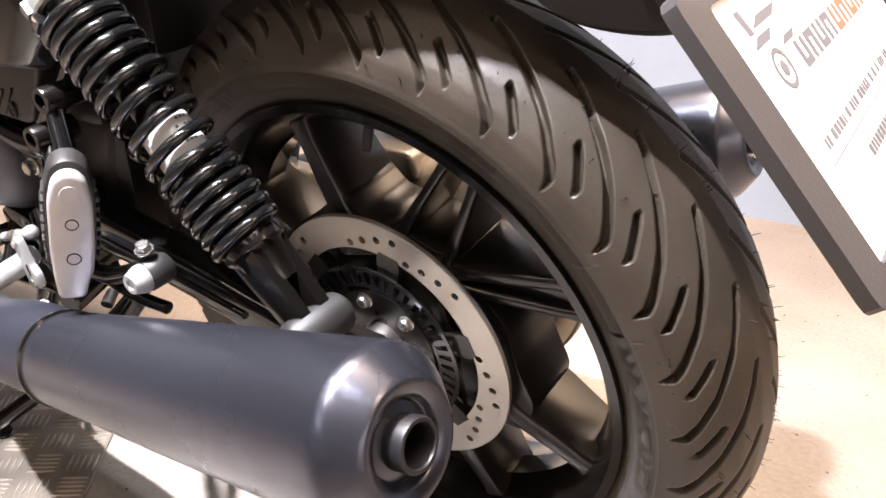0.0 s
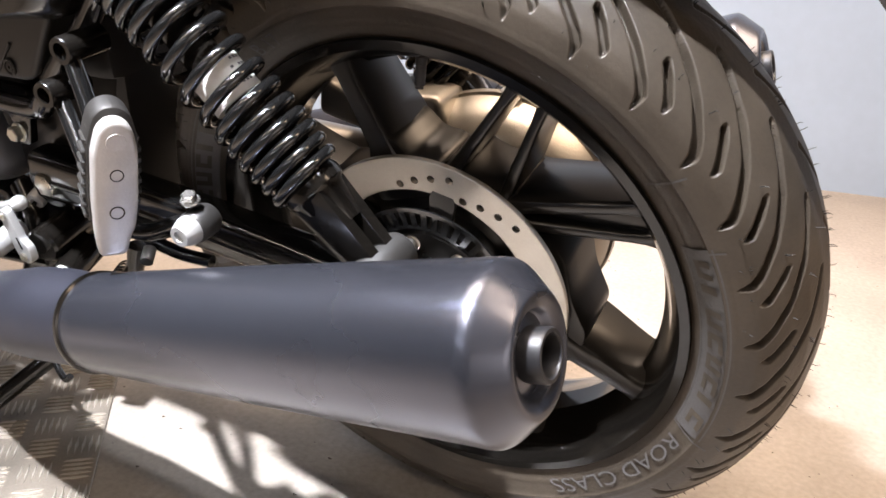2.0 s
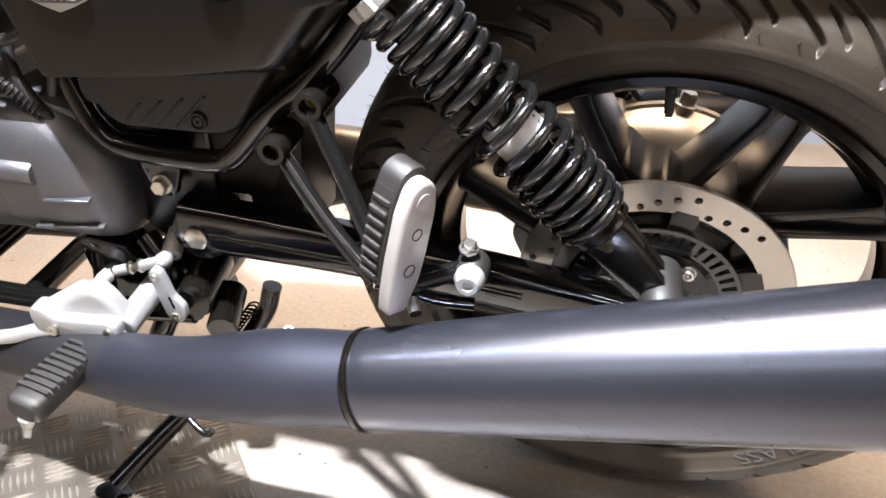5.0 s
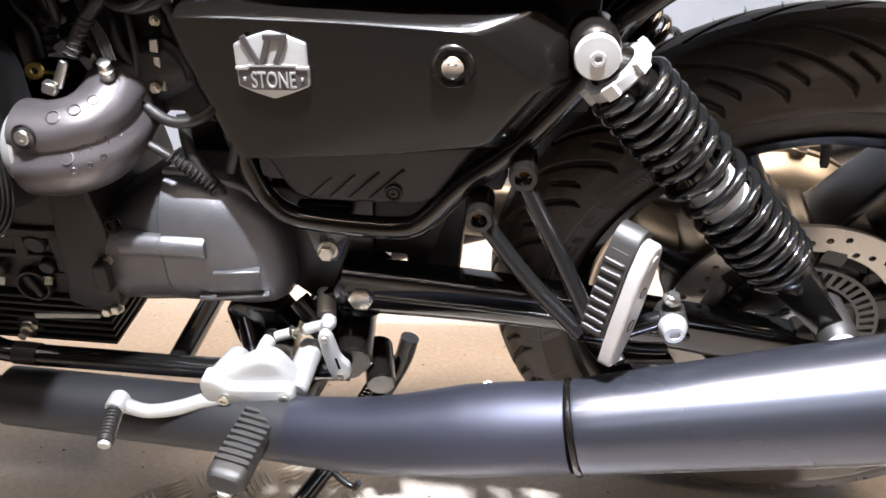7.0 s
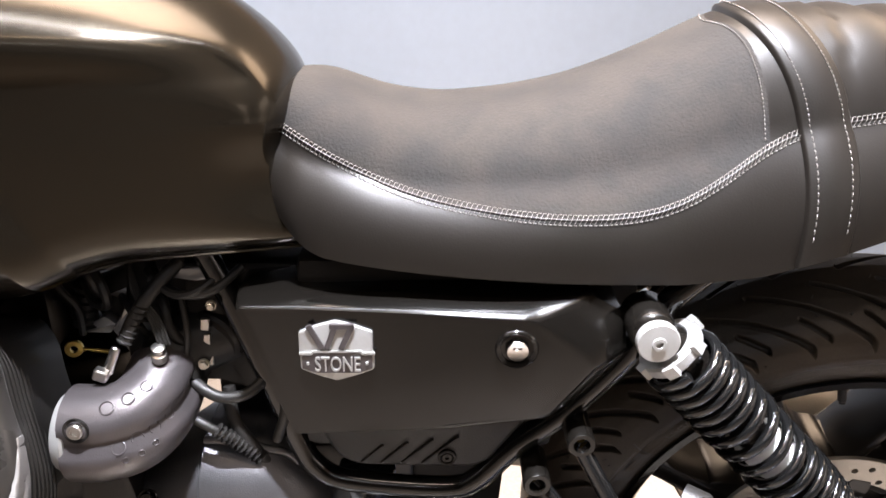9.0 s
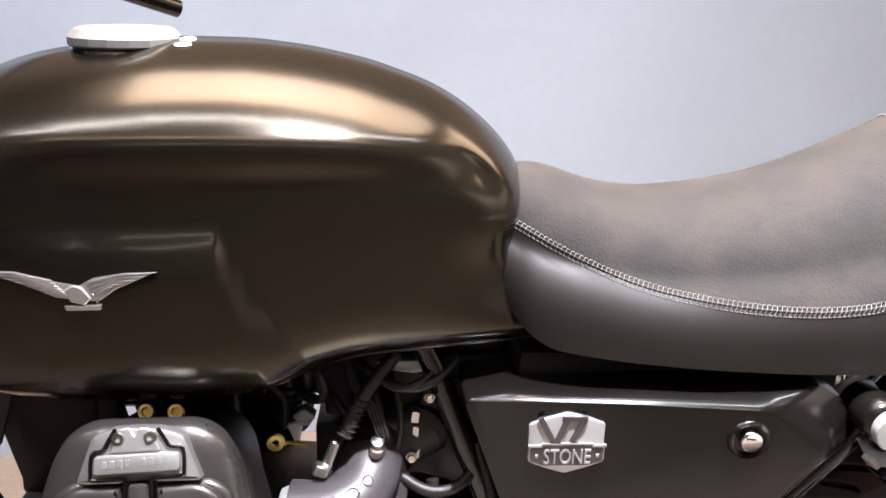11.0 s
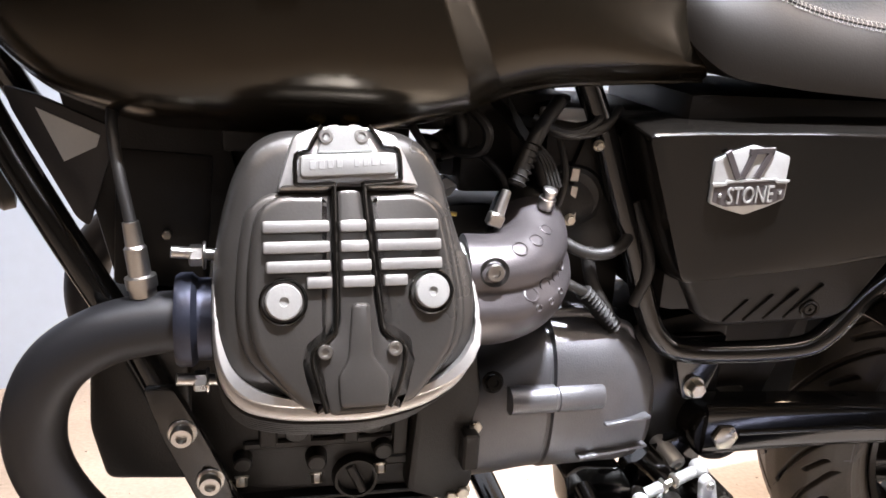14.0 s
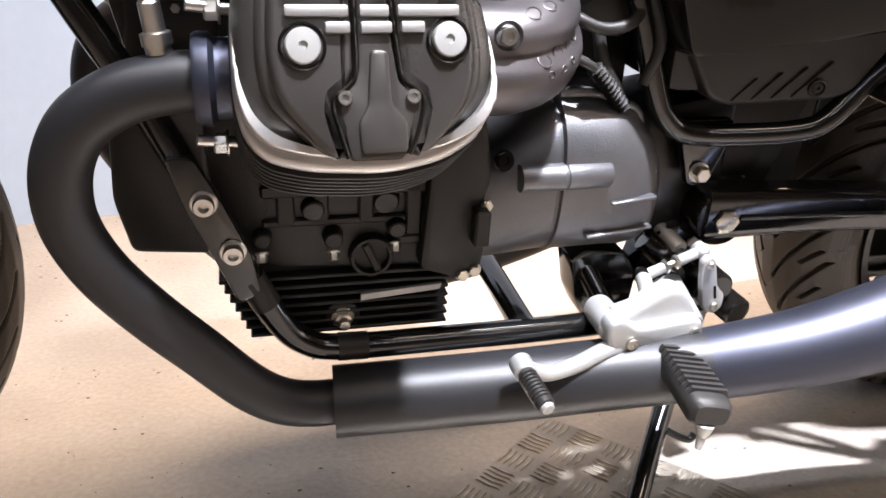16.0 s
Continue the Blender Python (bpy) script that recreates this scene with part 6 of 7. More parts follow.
def gearbox(e):
    bm = bm_new()
    rings = []
    for x, zc, hh, yd in ((-0.737, 0.345, 0.052, 0.058), (-0.735, 0.345, 0.054, 0.060), (-0.715, 0.352, 0.061, 0.066), (-0.690, 0.362, 0.068, 0.070), (-0.662, 0.374, 0.0765, 0.0735), (-0.6525, 0.3755, 0.0775, 0.074), (-0.6515, 0.3755, 0.0765, 0.073), (-0.6490, 0.3755, 0.0765, 0.073), (-0.648, 0.379, 0.0815, 0.0775),
                         (-0.602, 0.380, 0.0815, 0.0780), (-0.590, 0.379, 0.080, 0.0775), (-0.570, 0.371, 0.0735, 0.073), (-0.551, 0.363, 0.0640, 0.065), (-0.538, 0.355, 0.0500, 0.052), (-0.531, 0.350, 0.0300, 0.034)):
        ring = []
        for k in range(44):
            c, s = math.cos(2 * math.pi * k / 44), math.sin(2 * math.pi * k / 44)
            ring.append(Vector((x, -0.03 + yd * math.copysign(abs(c) ** 0.72, c), zc + hh * math.copysign(abs(s) ** 0.72, s))))
        rings.append(ring)
    ring_loft(bm, rings)
    g = part("gearbox", bm, CASTING, bike, "grey cast gearbox and starter housing", angle=32)
    bm = bm_new()
    lathe(bm, (-0.690, -0.1035, 0.3915), (1, 0, 0.012), [(0, 0.0125), (0.040, 0.0128), (0.041, 0.0118), (0.043, 0.0118), (0.044, 0.0128), (0.084, 0.0126), (0.0865, 0.0112), (0.087, 0.006), (0.087, 0.0005)], 24)
    part("starter_bulge", bm, CASTING, g)
    for z, x0, x1, y in ((0.366, -0.600, -0.552, -0.1045), (0.332, -0.620, -0.548, -0.1000)):
        bm = bm_new()
        box(bm, (x1 - x0, 0.010, 0.0035), pose((x0 + x1) / 2, y, z, 0, -2, 8), 0.001, 1)
        part("relief_rib", bm, CASTING, g)
    # lip along the upper edge, running down at the rear
    bm = bm_new()
    tube(bm, [(-0.648, -0.072, 0.4590), (-0.625, -0.074, 0.4600), (-0.606, -0.074, 0.4580), (-0.590, -0.073, 0.4500), (-0.572, -0.070, 0.4440), (-0.563, -0.067, 0.4330), (-0.560, -0.066, 0.4180)], 0.0042, 12, 5)
    part("upper_lip", bm, CASTING, g)
    bm = bm_new()
    hexbolt(bm, (-0.703, -0.093, 0.405), (0, -1, 0.3), 0.0075, 0.005, True)
    part("gearbox_screw", bm, GLOSS, g)
    # bell housing between engine and gearbox
    bm = bm_new()
    slab(bm, rounded([(-0.765, 0.45), (-0.722, 0.45), (-0.712, 0.40), (-0.714, 0.30), (-0.735, 0.285), (-0.775, 0.30)], 0.008), -0.094, 0.09, 0.006)
    box(bm, (0.014, 0.02, 0.035), pose(-0.722, -0.100, 0.345), 0.002, 1)
    parts("bell_housing", bm, ENGINE, g, "black bell housing", angle=35, rest="housing_lug")


engine()


def intake(s):
    line = [(-0.744, -0.120 * s, 0.502), (-0.718, -0.121 * s, 0.503), (-0.696, -0.113 * s, 0.507), (-0.683, -0.096 * s, 0.514), (-0.678, -0.076 * s, 0.524), (-0.677, -0.062 * s, 0.531)]
    bm = bm_new()
    sp = spline(line, 6)
    rings = []
    for i, p in enumerate(sp):
        t = (sp[min(i + 1, len(sp) - 1)] - sp[max(i - 1, 0)]).normalized()
        u = Vector((0, 0, 1)) - t * t.z
        u.normalize()
        v = t.cross(u)
        k = i / (len(sp) - 1)
        ring = []
        for j in range(40):
            q = 2 * math.pi * j / 40
            r = 0.0405 - 0.003 * k
            # shallow waist between the upper and lower bulge
            r *= 1 - 0.25 * math.exp(-((math.degrees(q) - 76) / 11) ** 2) - 0.25 * math.exp(-((math.degrees(q) - 284) / 11) ** 2)
            ring.append(p + u * (r * 1.12 * math.cos(q)) + v * (r * 0.96 * math.sin(q)))
        rings.append(ring)
    ring_loft(bm, rings)
    it = part("intake_cover", bm, INTAKE, bike, "grey cast intake elbow cover with round dimples", angle=60)
    ob = it
    bpy.context.view_layer.update()
    ev = ob.evaluated_get(bpy.context.evaluated_depsgraph_get())

    def on(x, z):
        hit, p, n, _ = ev.ray_cast(Vector((x, -0.5 * s, z)), Vector((0, s, 0)))
        return (p, n) if hit else (Vector((x, -0.15 * s, z)), Vector((0, -s, 0)))

    bm = bm_new()
    for x, z, r in ((-0.706, 0.5420, 0.0066), (-0.690, 0.5460, 0.0060), (-0.678, 0.5505, 0.0053), (-0.697, 0.5080, 0.0064), (-0.683, 0.5120, 0.0060), (-0.671, 0.5160, 0.0055), (-0.662, 0.5205, 0.0048), (-0.691, 0.498, 0.003), (-0.679, 0.501, 0.003), (-0.669, 0.506, 0.003)):
        p, n = on(x, z)
        lathe(bm, p - n * 0.0008, n, [(0, r), (0.0014, r), (0.0017, r * 0.88), (0.0004, r * 0.72), (0.0001, 0.0003)], 24)
    parts("dimple", bm, INTAKE, it, angle=60)
    bm = bm_new()
    p, n = on(-0.729, 0.528)
    lathe(bm, p - n * 0.001, n, [(0, 0.0115), (0.0015, 0.0112), (0.0005, 0.0085), (-0.001, 0.008)], 28, cap=False)
    part("screw_seat", bm, ENGINE, it)
    bm = bm_new()
    hexbolt(bm, p, n, 0.0068, 0.004, True, False)
    part("intake_screw", bm, STEEL, it)
    bm = bm_new()
    lathe(bm, (-0.754, -0.12 * s, 0.504), (1, 0, 0), [(0, 0.028), (0, 0.034), (0.004, 0.036), (0.009, 0.036), (0.011, 0.034)], 40)
    part("intake_flange", bm, ALLOY, it, "bright intake flange")
    # rubber duct from the elbow to the throttle body
    bm = bm_new()
    tube(bm, [(-0.677, -0.068 * s, 0.528), (-0.671, -0.052 * s, 0.540), (-0.655, -0.040 * s, 0.552), (-0.620, -0.030 * s, 0.562)], 0.034, 28, 6)
    part("intake_duct", bm, SOFT_RUBBER, it, "black rubber intake duct")
    # injector with its plug and hose
    bm = bm_new()
    rod(bm, (-0.716, -0.105 * s, 0.555), (-0.707, -0.098 * s, 0.578), 0.0050, 0.0042, 14, 0.001)
    box(bm, (0.013, 0.010, 0.011), pose(-0.719, -0.110 * s, 0.557, 0, 20, 0), 0.0015, 1)
    part("injector", bm, STEEL, it)
    bm = bm_new()
    tube(bm, [(-0.700, -0.098 * s, 0.582), (-0.692, -0.092 * s, 0.600), (-0.678, -0.08 * s, 0.622), (-0.655, -0.06 * s, 0.645)], 0.0065, 12, 5)
    for k in range(7):
        t = k / 6
        p = Vector((-0.699, -0.097 * s, 0.584)).lerp(Vector((-0.684, -0.086 * s, 0.612)), t)
        lathe(bm, p, (0.4, 0.25 * s, 0.9), [(-0.0012, 0.0066), (0, 0.0082), (0.0012, 0.0066)], 14)
    parts("injector_hose", bm, SOFT_RUBBER, it, rest="hose_ring")


intake(1)


def controls():
    # bracket plate of the rider's peg with the gear lever
    bm = bm_new()
    slab(bm, rounded([(-0.600, 0.268), (-0.577, 0.2746), (-0.562, 0.286), (-0.545, 0.2940), (-0.532, 0.291), (-0.5245, 0.282), (-0.508, 0.257), (-0.512, 0.245), (-0.592, 0.245)], 0.008), -0.153, -0.132, 0.008, 4)
    slab(bm, rounded([(-0.6115, 0.259), (-0.608, 0.271), (-0.596, 0.272), (-0.580, 0.2610), (-0.550, 0.2635), (-0.5215, 0.267), (-0.513, 0.262), (-0.5124, 0.248), (-0.519, 0.2375), (-0.529, 0.2355), (-0.551, 0.2380), (-0.569, 0.2300), (-0.590, 0.2285), (-0.606, 0.240)], 0.006), -0.166, -0.146, 0.0045, 3)
    rod(bm, (-0.597, -0.152, 0.254), (-0.590, -0.098, 0.245), 0.0155, 0.0150, 28, 0.002)
    rod(bm, (-0.516, -0.150, 0.250), (-0.510, -0.088, 0.262), 0.0135, 0.0135, 24, 0.002)
    tube(bm, [(-0.512, -0.150, 0.243), (-0.52, -0.165, 0.232), (-0.526, -0.172, 0.215), (-0.522, -0.170, 0.205)], 0.008, 12, 4)
    br = parts("peg_bracket", bm, ALLOY, bike, "bare alloy rider peg bracket", angle=40, rest="bracket_boss")
    bm = bm_new()
    for x, z in ((-0.5857, 0.2465), (-0.5216, 0.2537)):
        hexbolt(bm, (x, -0.1665, z), (0, -1, 0), 0.0062, 0.0028, True, False)
    parts("bracket_screw", bm, ZINC, br, gap=0.0004)
    bm = bm_new()
    tube(bm, [(-0.585, -0.155, 0.240), (-0.610, -0.160, 0.236), (-0.640, -0.166, 0.228), (-0.668, -0.171, 0.226), (-0.685, -0.174, 0.233), (-0.696, -0.175, 0.240)], 0.0075, 16, 5, radii=[0.010, 0.0085, 0.0075, 0.0075, 0.0085])
    rod(bm, (-0.696, -0.166, 0.240), (-0.696, -0.186, 0.239), 0.0105, 0.0105, 20, 0.002)
    part("gear_lever", bm, ALLOY, br, "bare alloy gear lever")
    bm = bm_new()
    rod(bm, (-0.696, -0.184, 0.239), (-0.690, -0.224, 0.232), 0.0075, 0.0082, 18, 0.001)
    for k in range(8):
        t = 0.12 + 0.1 * k
        p = Vector((-0.696, -0.184, 0.239)).lerp(Vector((-0.690, -0.224, 0.232)), t)
        lathe(bm, p, (0.15, -1, -0.17), [(-0.001, 0.0078), (0, 0.0092), (0.001, 0.0078)], 18)
    parts("lever_rubber", bm, SOFT_RUBBER, br, rest="rubber_ring")
    bm = bm_new()
    rod(bm, (-0.690, -0.2235, 0.232), (-0.6895, -0.228, 0.2312), 0.0065, 0.006, 18, 0.001)
    part("lever_tip", bm, ALLOY, br)
    # rider's peg
    bm = bm_new()
    A, B = Vector((-0.545, -0.174, 0.2315)), Vector((-0.556, -0.264, 0.235))
    ax = (B - A).normalized()
    up = Vector((0.15, 0, 1))
    up = (up - ax * up.dot(ax)).normalized()
    sd = ax.cross(up)
    rings = []
    for t, w, h in ((0.0, 0.015, 0.010), (0.06, 0.0175, 0.0125), (0.90, 0.0195, 0.0135), (0.96, 0.0185, 0.0125), (1.0, 0.015, 0.009)):
        o = A.lerp(B, t)
        ring = []
        for j in range(16):
            q = 2 * math.pi * j / 16
            c, s = math.cos(q), math.sin(q)
            ring.append(o + sd * (w * math.copysign(abs(c) ** 0.5, c)) + up * (h * math.copysign(abs(s) ** 0.5, s)))
        rings.append(ring)
    ring_loft(bm, rings)
    for k in range(9):
        o = A.lerp(B, 0.06 + 0.092 * k) + up * 0.0125
        rg = []
        for e2 in (-1, 1):
            rg.append([o + sd * (e2 * 0.0185) + ax * 0.0026 - up * 0.004, o + sd * (e2 * 0.0165) + ax * 0.0020 + up * 0.0034, o + sd * (e2 * 0.0165) - ax * 0.0020 + up * 0.0034, o + sd * (e2 * 0.0185) - ax * 0.0026 - up * 0.004])
        ring_loft(bm, rg)
    parts("rider_peg", bm, SOFT_RUBBER, br, "ribbed black rubber rider peg", angle=35, rest="peg_rib")
    bm = bm_new()
    rod(bm, B - up * 0.012 + ax * -0.006, B - up * 0.024 + ax * -0.004, 0.0085, 0.0055, 16, 0.001)
    rod(bm, B - up * 0.024 + ax * -0.004, B - up * 0.036 + ax * -0.002, 0.0042, 0.0035, 14, 0.001)
    part("peg_feeler", bm, ALLOY, br, "small alloy peg feeler")
    bm = bm_new()
    rod(bm, A - ax * 0.020 + up * 0.010 - sd * 0.004, A + ax * 0.006, 0.0105, 0.0120, 14, 0.002)
    part("peg_joint", bm, ALLOY, br)
    # gear linkage: lug, adjustable rod with its nuts, ball joint and slotted arm
    bm = bm_new()
    tube(bm, [(-0.556, -0.138, 0.258), (-0.555, -0.128, 0.272), (-0.553, -0.116, 0.279), (-0.550, -0.104, 0.281)], 0.0078, 16, 5)
    link_ = part("gear_linkage", bm, ALLOY, br, "bare alloy gear linkage")
    A, B = Vector((-0.550, -0.104, 0.281)), Vector((-0.488, -0.100, 0.303))
    for t0, t1, r, seg, nm in ((0.02, 0.36, 0.0058, 18, "rod_sleeve"), (0.36, 0.42, 0.0074, 6, "lock_nut"), (0.42, 0.54, 0.0036, 12, "threaded_rod"), (0.54, 0.61, 0.0074, 6, "lock_nut"), (0.61, 0.95, 0.0058, 18, "rod_sleeve")):
        bm = bm_new()
        rod(bm, A.lerp(B, t0), A.lerp(B, t1), r, r, seg, 0.0006)
        part(nm, bm, ALLOY if nm == "rod_sleeve" else ZINC, link_, angle=30)
    for o, mat, nm in ((A, GLOSS, "ball_boot"), (B, ALLOY, "ball_joint")):
        bm = bm_new()
        lathe(bm, o + Vector((0, 0.010, 0)), (0, -1, 0), [(0, 0.005), (0.003, 0.0078), (0.009, 0.0088), (0.015, 0.0072), (0.019, 0.003)], 20)
        part(nm, bm, mat, link_)
    bm = bm_new()
    slab(bm, rounded([(-0.4955, 0.300), (-0.489, 0.3065), (-0.4815, 0.302), (-0.4735, 0.272), (-0.4635, 0.262), (-0.4630, 0.247), (-0.4705, 0.2395), (-0.4815, 0.2425), (-0.4860, 0.252), (-0.4915, 0.275)], 0.004), -0.120, -0.111, 0.002, 2)
    arm = part("linkage_arm", bm, ALLOY, br, "slotted alloy linkage arm", angle=40)
    # slot as a thin black box on the arm, its shade painted in
    bm = bm_new()
    box(bm, (0.0026, 0.001, 0.015), pose(-0.4755, -0.1202, 0.266, 0, -14, 0), 0.0003, 1)
    part("arm_slot", bm, GLOSS, arm)
    for x, z, r in ((-0.4875, 0.2975, 0.0042), (-0.4735, 0.2495, 0.0050)):
        bm = bm_new()
        hexbolt(bm, (x, -0.1205, z), (0, -1, 0), r, 0.0025, True, False)
        part("arm_bolt", bm, ZINC, arm, angle=30)
    bm = bm_new()
    lathe(bm, (-0.503, -0.040, 0.300), (0.2, -0.95, -0.25), [(0, 0.0105), (0.034, 0.0105), (0.036, 0.0095), (0.037, 0.005), (0.033, 0.004)], 24)
    part("pivot_end", bm, ALLOY, link_)


controls()


def under_tank():
    """Dark parts between tank, engine and side panel."""
    bm = bm_new()
    box(bm, (0.24, 0.17, 0.20), pose(-0.43, 0, 0.56), 0.015)
    a = part("airbox", bm, PLASTIC, bike, "black plastic airbox")
    bm = bm_new()
    box(bm, (0.11, 0.12, 0.13), pose(-0.605, 0.01, 0.575), 0.012)
    rod(bm, (-0.62, -0.02, 0.57), (-0.635, -0.056, 0.562), 0.030, 0.028, 28, 0.003)
    parts("throttle_body", bm, PLASTIC, a, "black throttle body", rest="throttle_duct")
    bm = bm_new()
    box(bm, (0.075, 0.05, 0.115), pose(-0.975, -0.010, 0.535, 0, 4, 0), 0.006)
    box(bm, (0.09, 0.07, 0.07), pose(-0.90, 0.02, 0.60), 0.006)
    box(bm, (0.16, 0.05, 0.03), pose(-0.82, 0.01, 0.625), 0.006)
    parts("electrics_box", bm, PLASTIC, a)
    bm = bm_new()
    hexbolt(bm, (-0.972, -0.036, 0.524), (0, -1, 0), 0.0042, 0.004, False, False)
    hexbolt(bm, (-0.640, -0.072, 0.546), (0, -1, 0), 0.0042, 0.004)
    hexbolt(bm, (-0.625, -0.080, 0.612), (0, -1, 0), 0.0038, 0.004)
    parts("small_bolt", bm, ZINC, a, gap=0.0004)
    bm = bm_new()
    for pts, r in (([(-0.760, -0.02, 0.645), (-0.74, -0.055, 0.632), (-0.735, -0.05, 0.605), (-0.748, -0.02, 0.59)], 0.006),
                   ([(-0.70, -0.02, 0.64), (-0.675, -0.06, 0.605), (-0.665, -0.07, 0.575), (-0.64, -0.06, 0.55)], 0.005),
                   ([(-0.66, -0.075, 0.535), (-0.625, -0.088, 0.52), (-0.595, -0.085, 0.525), (-0.57, -0.06, 0.545)], 0.0055),
                   ([(-0.69, -0.05, 0.63), (-0.655, -0.075, 0.62), (-0.625, -0.08, 0.625), (-0.60, -0.06, 0.64)], 0.0042),
                   ([(-0.62, -0.07, 0.52), (-0.615, -0.08, 0.49), (-0.60, -0.085, 0.465), (-0.588, -0.08, 0.44)], 0.006),
                   ([(-0.655, -0.09, 0.50), (-0.63, -0.095, 0.488), (-0.61, -0.09, 0.472), (-0.595, -0.085, 0.452)], 0.0045),
                   ([(-0.72, -0.04, 0.60), (-0.70, -0.06, 0.58), (-0.69, -0.05, 0.55)], 0.0035),
                   ([(-0.58, -0.07, 0.56), (-0.565, -0.085, 0.51), (-0.575, -0.085, 0.47)], 0.005)):
        tube(bm, pts, r, 10, 6)
    parts("hose", bm, SOFT_RUBBER, a, "black rubber hoses and leads")
    bm = bm_new()
    for k in range(11):
        p = Vector((-0.628, -0.094, 0.487)).lerp(Vector((-0.592, -0.086, 0.450)), k / 10)
        lathe(bm, p, (0.65, 0.1, -0.7), [(-0.0012, 0.0058), (0, 0.0078), (0.0012, 0.0058)], 14)
    parts("hose_boot", bm, SOFT_RUBBER, a)
    # throttle linkage: bright clamp strip, ribbed boots, a yellow banjo, small brackets and leads
    bm = bm_new()
    for z0, z1, w in ((0.578, 0.590, 0.0040), (0.556, 0.574, 0.0034), (0.541, 0.552, 0.0048)):
        box(bm, (w * 2, 0.004, z1 - z0), pose(-0.637, -0.066, (z0 + z1) / 2, 0, 6, 0), 0.0008, 1)
    parts("duct_clamp", bm, STEEL, a, "bright steel duct clamp")
    bm = bm_new()
    lathe(bm, (-0.768, -0.050, 0.548), (0.25, -1, 0.1), [(0, 0.0036), (0, 0.0080), (0.002, 0.0088), (0.005, 0.0080), (0.005, 0.0036), (0, 0.0036)], 24, cap=False)
    rod(bm, (-0.761, -0.051, 0.547), (-0.735, -0.052, 0.545), 0.0022, seg=10)
    parts("banjo_union", bm, GOLD, a, "yellow zinc banjo union", gap=0.002)
    bm = bm_new()
    prof = []
    for k in range(6):
        prof += [(0.0085 * k, 0.0105), (0.0085 * k + 0.002, 0.0135), (0.0085 * k + 0.004, 0.0105)]
    lathe(bm, (-0.762, -0.030, 0.562), (0.15, 0, 1), prof, 20)
    part("ribbed_boot", bm, SOFT_RUBBER, a, "ribbed black rubber boot")
    bm = bm_new()
    slab(bm, rounded([(-0.762, 0.556), (-0.738, 0.556), (-0.731, 0.566), (-0.742, 0.574), (-0.752, 0.568)], 0.002), -0.036, -0.024, 0.001)
    slab(bm, rounded([(-0.672, 0.632), (-0.640, 0.628), (-0.612, 0.634), (-0.612, 0.640), (-0.672, 0.640)], 0.002), -0.066, -0.060, 0.001)
    parts("small_bracket", bm, ALLOY, a, "small bare alloy bracket")
    bm = bm_new()
    lathe(bm, (-0.672, -0.094, 0.562), (0.1, -0.3, 1), [(0, 0.006), (0.004, 0.0072), (0.010, 0.0070), (0.011, 0.005), (0.014, 0.005), (0.015, 0.0062), (0.018, 0.0062), (0.019, 0.004)], 16)
    part("sensor_plug", bm, STEEL, a, "small bright sensor", angle=30)
    bm = bm_new()
    for k in range(4):
        tube(bm, [(-0.670 + 0.003 * k, -0.096, 0.580), (-0.678 + 0.003 * k, -0.090, 0.602), (-0.694 + 0.002 * k, -0.078, 0.622), (-0.700, -0.060, 0.645)], 0.0014, 6, 4)
    for pts, r in (([(-0.79, -0.03, 0.640), (-0.772, -0.05, 0.612), (-0.758, -0.05, 0.590), (-0.760, -0.045, 0.560)], 0.0035),
                   ([(-0.735, -0.06, 0.640), (-0.720, -0.075, 0.622), (-0.722, -0.07, 0.604), (-0.740, -0.055, 0.600), (-0.752, -0.04, 0.612)], 0.0045),
                   ([(-0.68, -0.07, 0.632), (-0.655, -0.082, 0.622), (-0.632, -0.080, 0.628), (-0.616, -0.065, 0.640)], 0.0038),
                   ([(-0.655, -0.07, 0.615), (-0.650, -0.078, 0.585), (-0.655, -0.075, 0.555), (-0.668, -0.06, 0.535)], 0.0030)):
        tube(bm, pts, r, 8, 5)
    parts("wiring_lead", bm, SOFT_RUBBER, a, "thin black wiring leads")
    for size, m in (((0.026, 0.02, 0.055), pose(-0.795, 0.02, 0.590, 0, 12, 0)), ((0.045, 0.02, 0.020), pose(-0.745, 0.012, 0.590, 0, -24, 0)), ((0.040, 0.02, 0.045), pose(-0.716, 0.02, 0.585, 0, 8, 0)), ((0.030, 0.03, 0.070), pose(-0.690, 0.0, 0.600, 0, -10, 0)), ((0.070, 0.010, 0.105), pose(-0.606, -0.052, 0.565, 0, 18, 0))):
        bm = bm_new()
        box(bm, size, m, 0.004)
        part("dark_bracket", bm, PLASTIC, a)
    # oxygen sensor with lead on the header
    bm = bm_new()
    lathe(bm, (-0.978, -0.148, 0.515), (-0.12, 0.05, 1), [(0, 0.009), (0.006, 0.009), (0.006, 0.0105), (0.014, 0.0105), (0.015, 0.0075), (0.034, 0.0075), (0.036, 0.006), (0.052, 0.0055), (0.053, 0.003)], 18)
    part("exhaust_sensor", bm, STEEL, a, "bright exhaust sensor", angle=30)
    bm = bm_new()
    tube(bm, [(-0.984, -0.146, 0.566), (-0.992, -0.13, 0.60), (-0.998, -0.10, 0.635), (-0.985, -0.07, 0.66)], 0.0042, 10, 5)
    part("sensor_lead", bm, SOFT_RUBBER, a)
    # horn ahead of the down tubes
    bm = bm_new()
    lathe(bm, (-1.088, 0.0, 0.572), (-1.0, -0.25, 0.0), [(0, 0.015), (0.003, 0.034), (0.012, 0.036), (0.016, 0.033), (0.018, 0.015), (0.020, 0.001)], 36)
    part("horn", bm, PLASTIC, a, "round black horn")
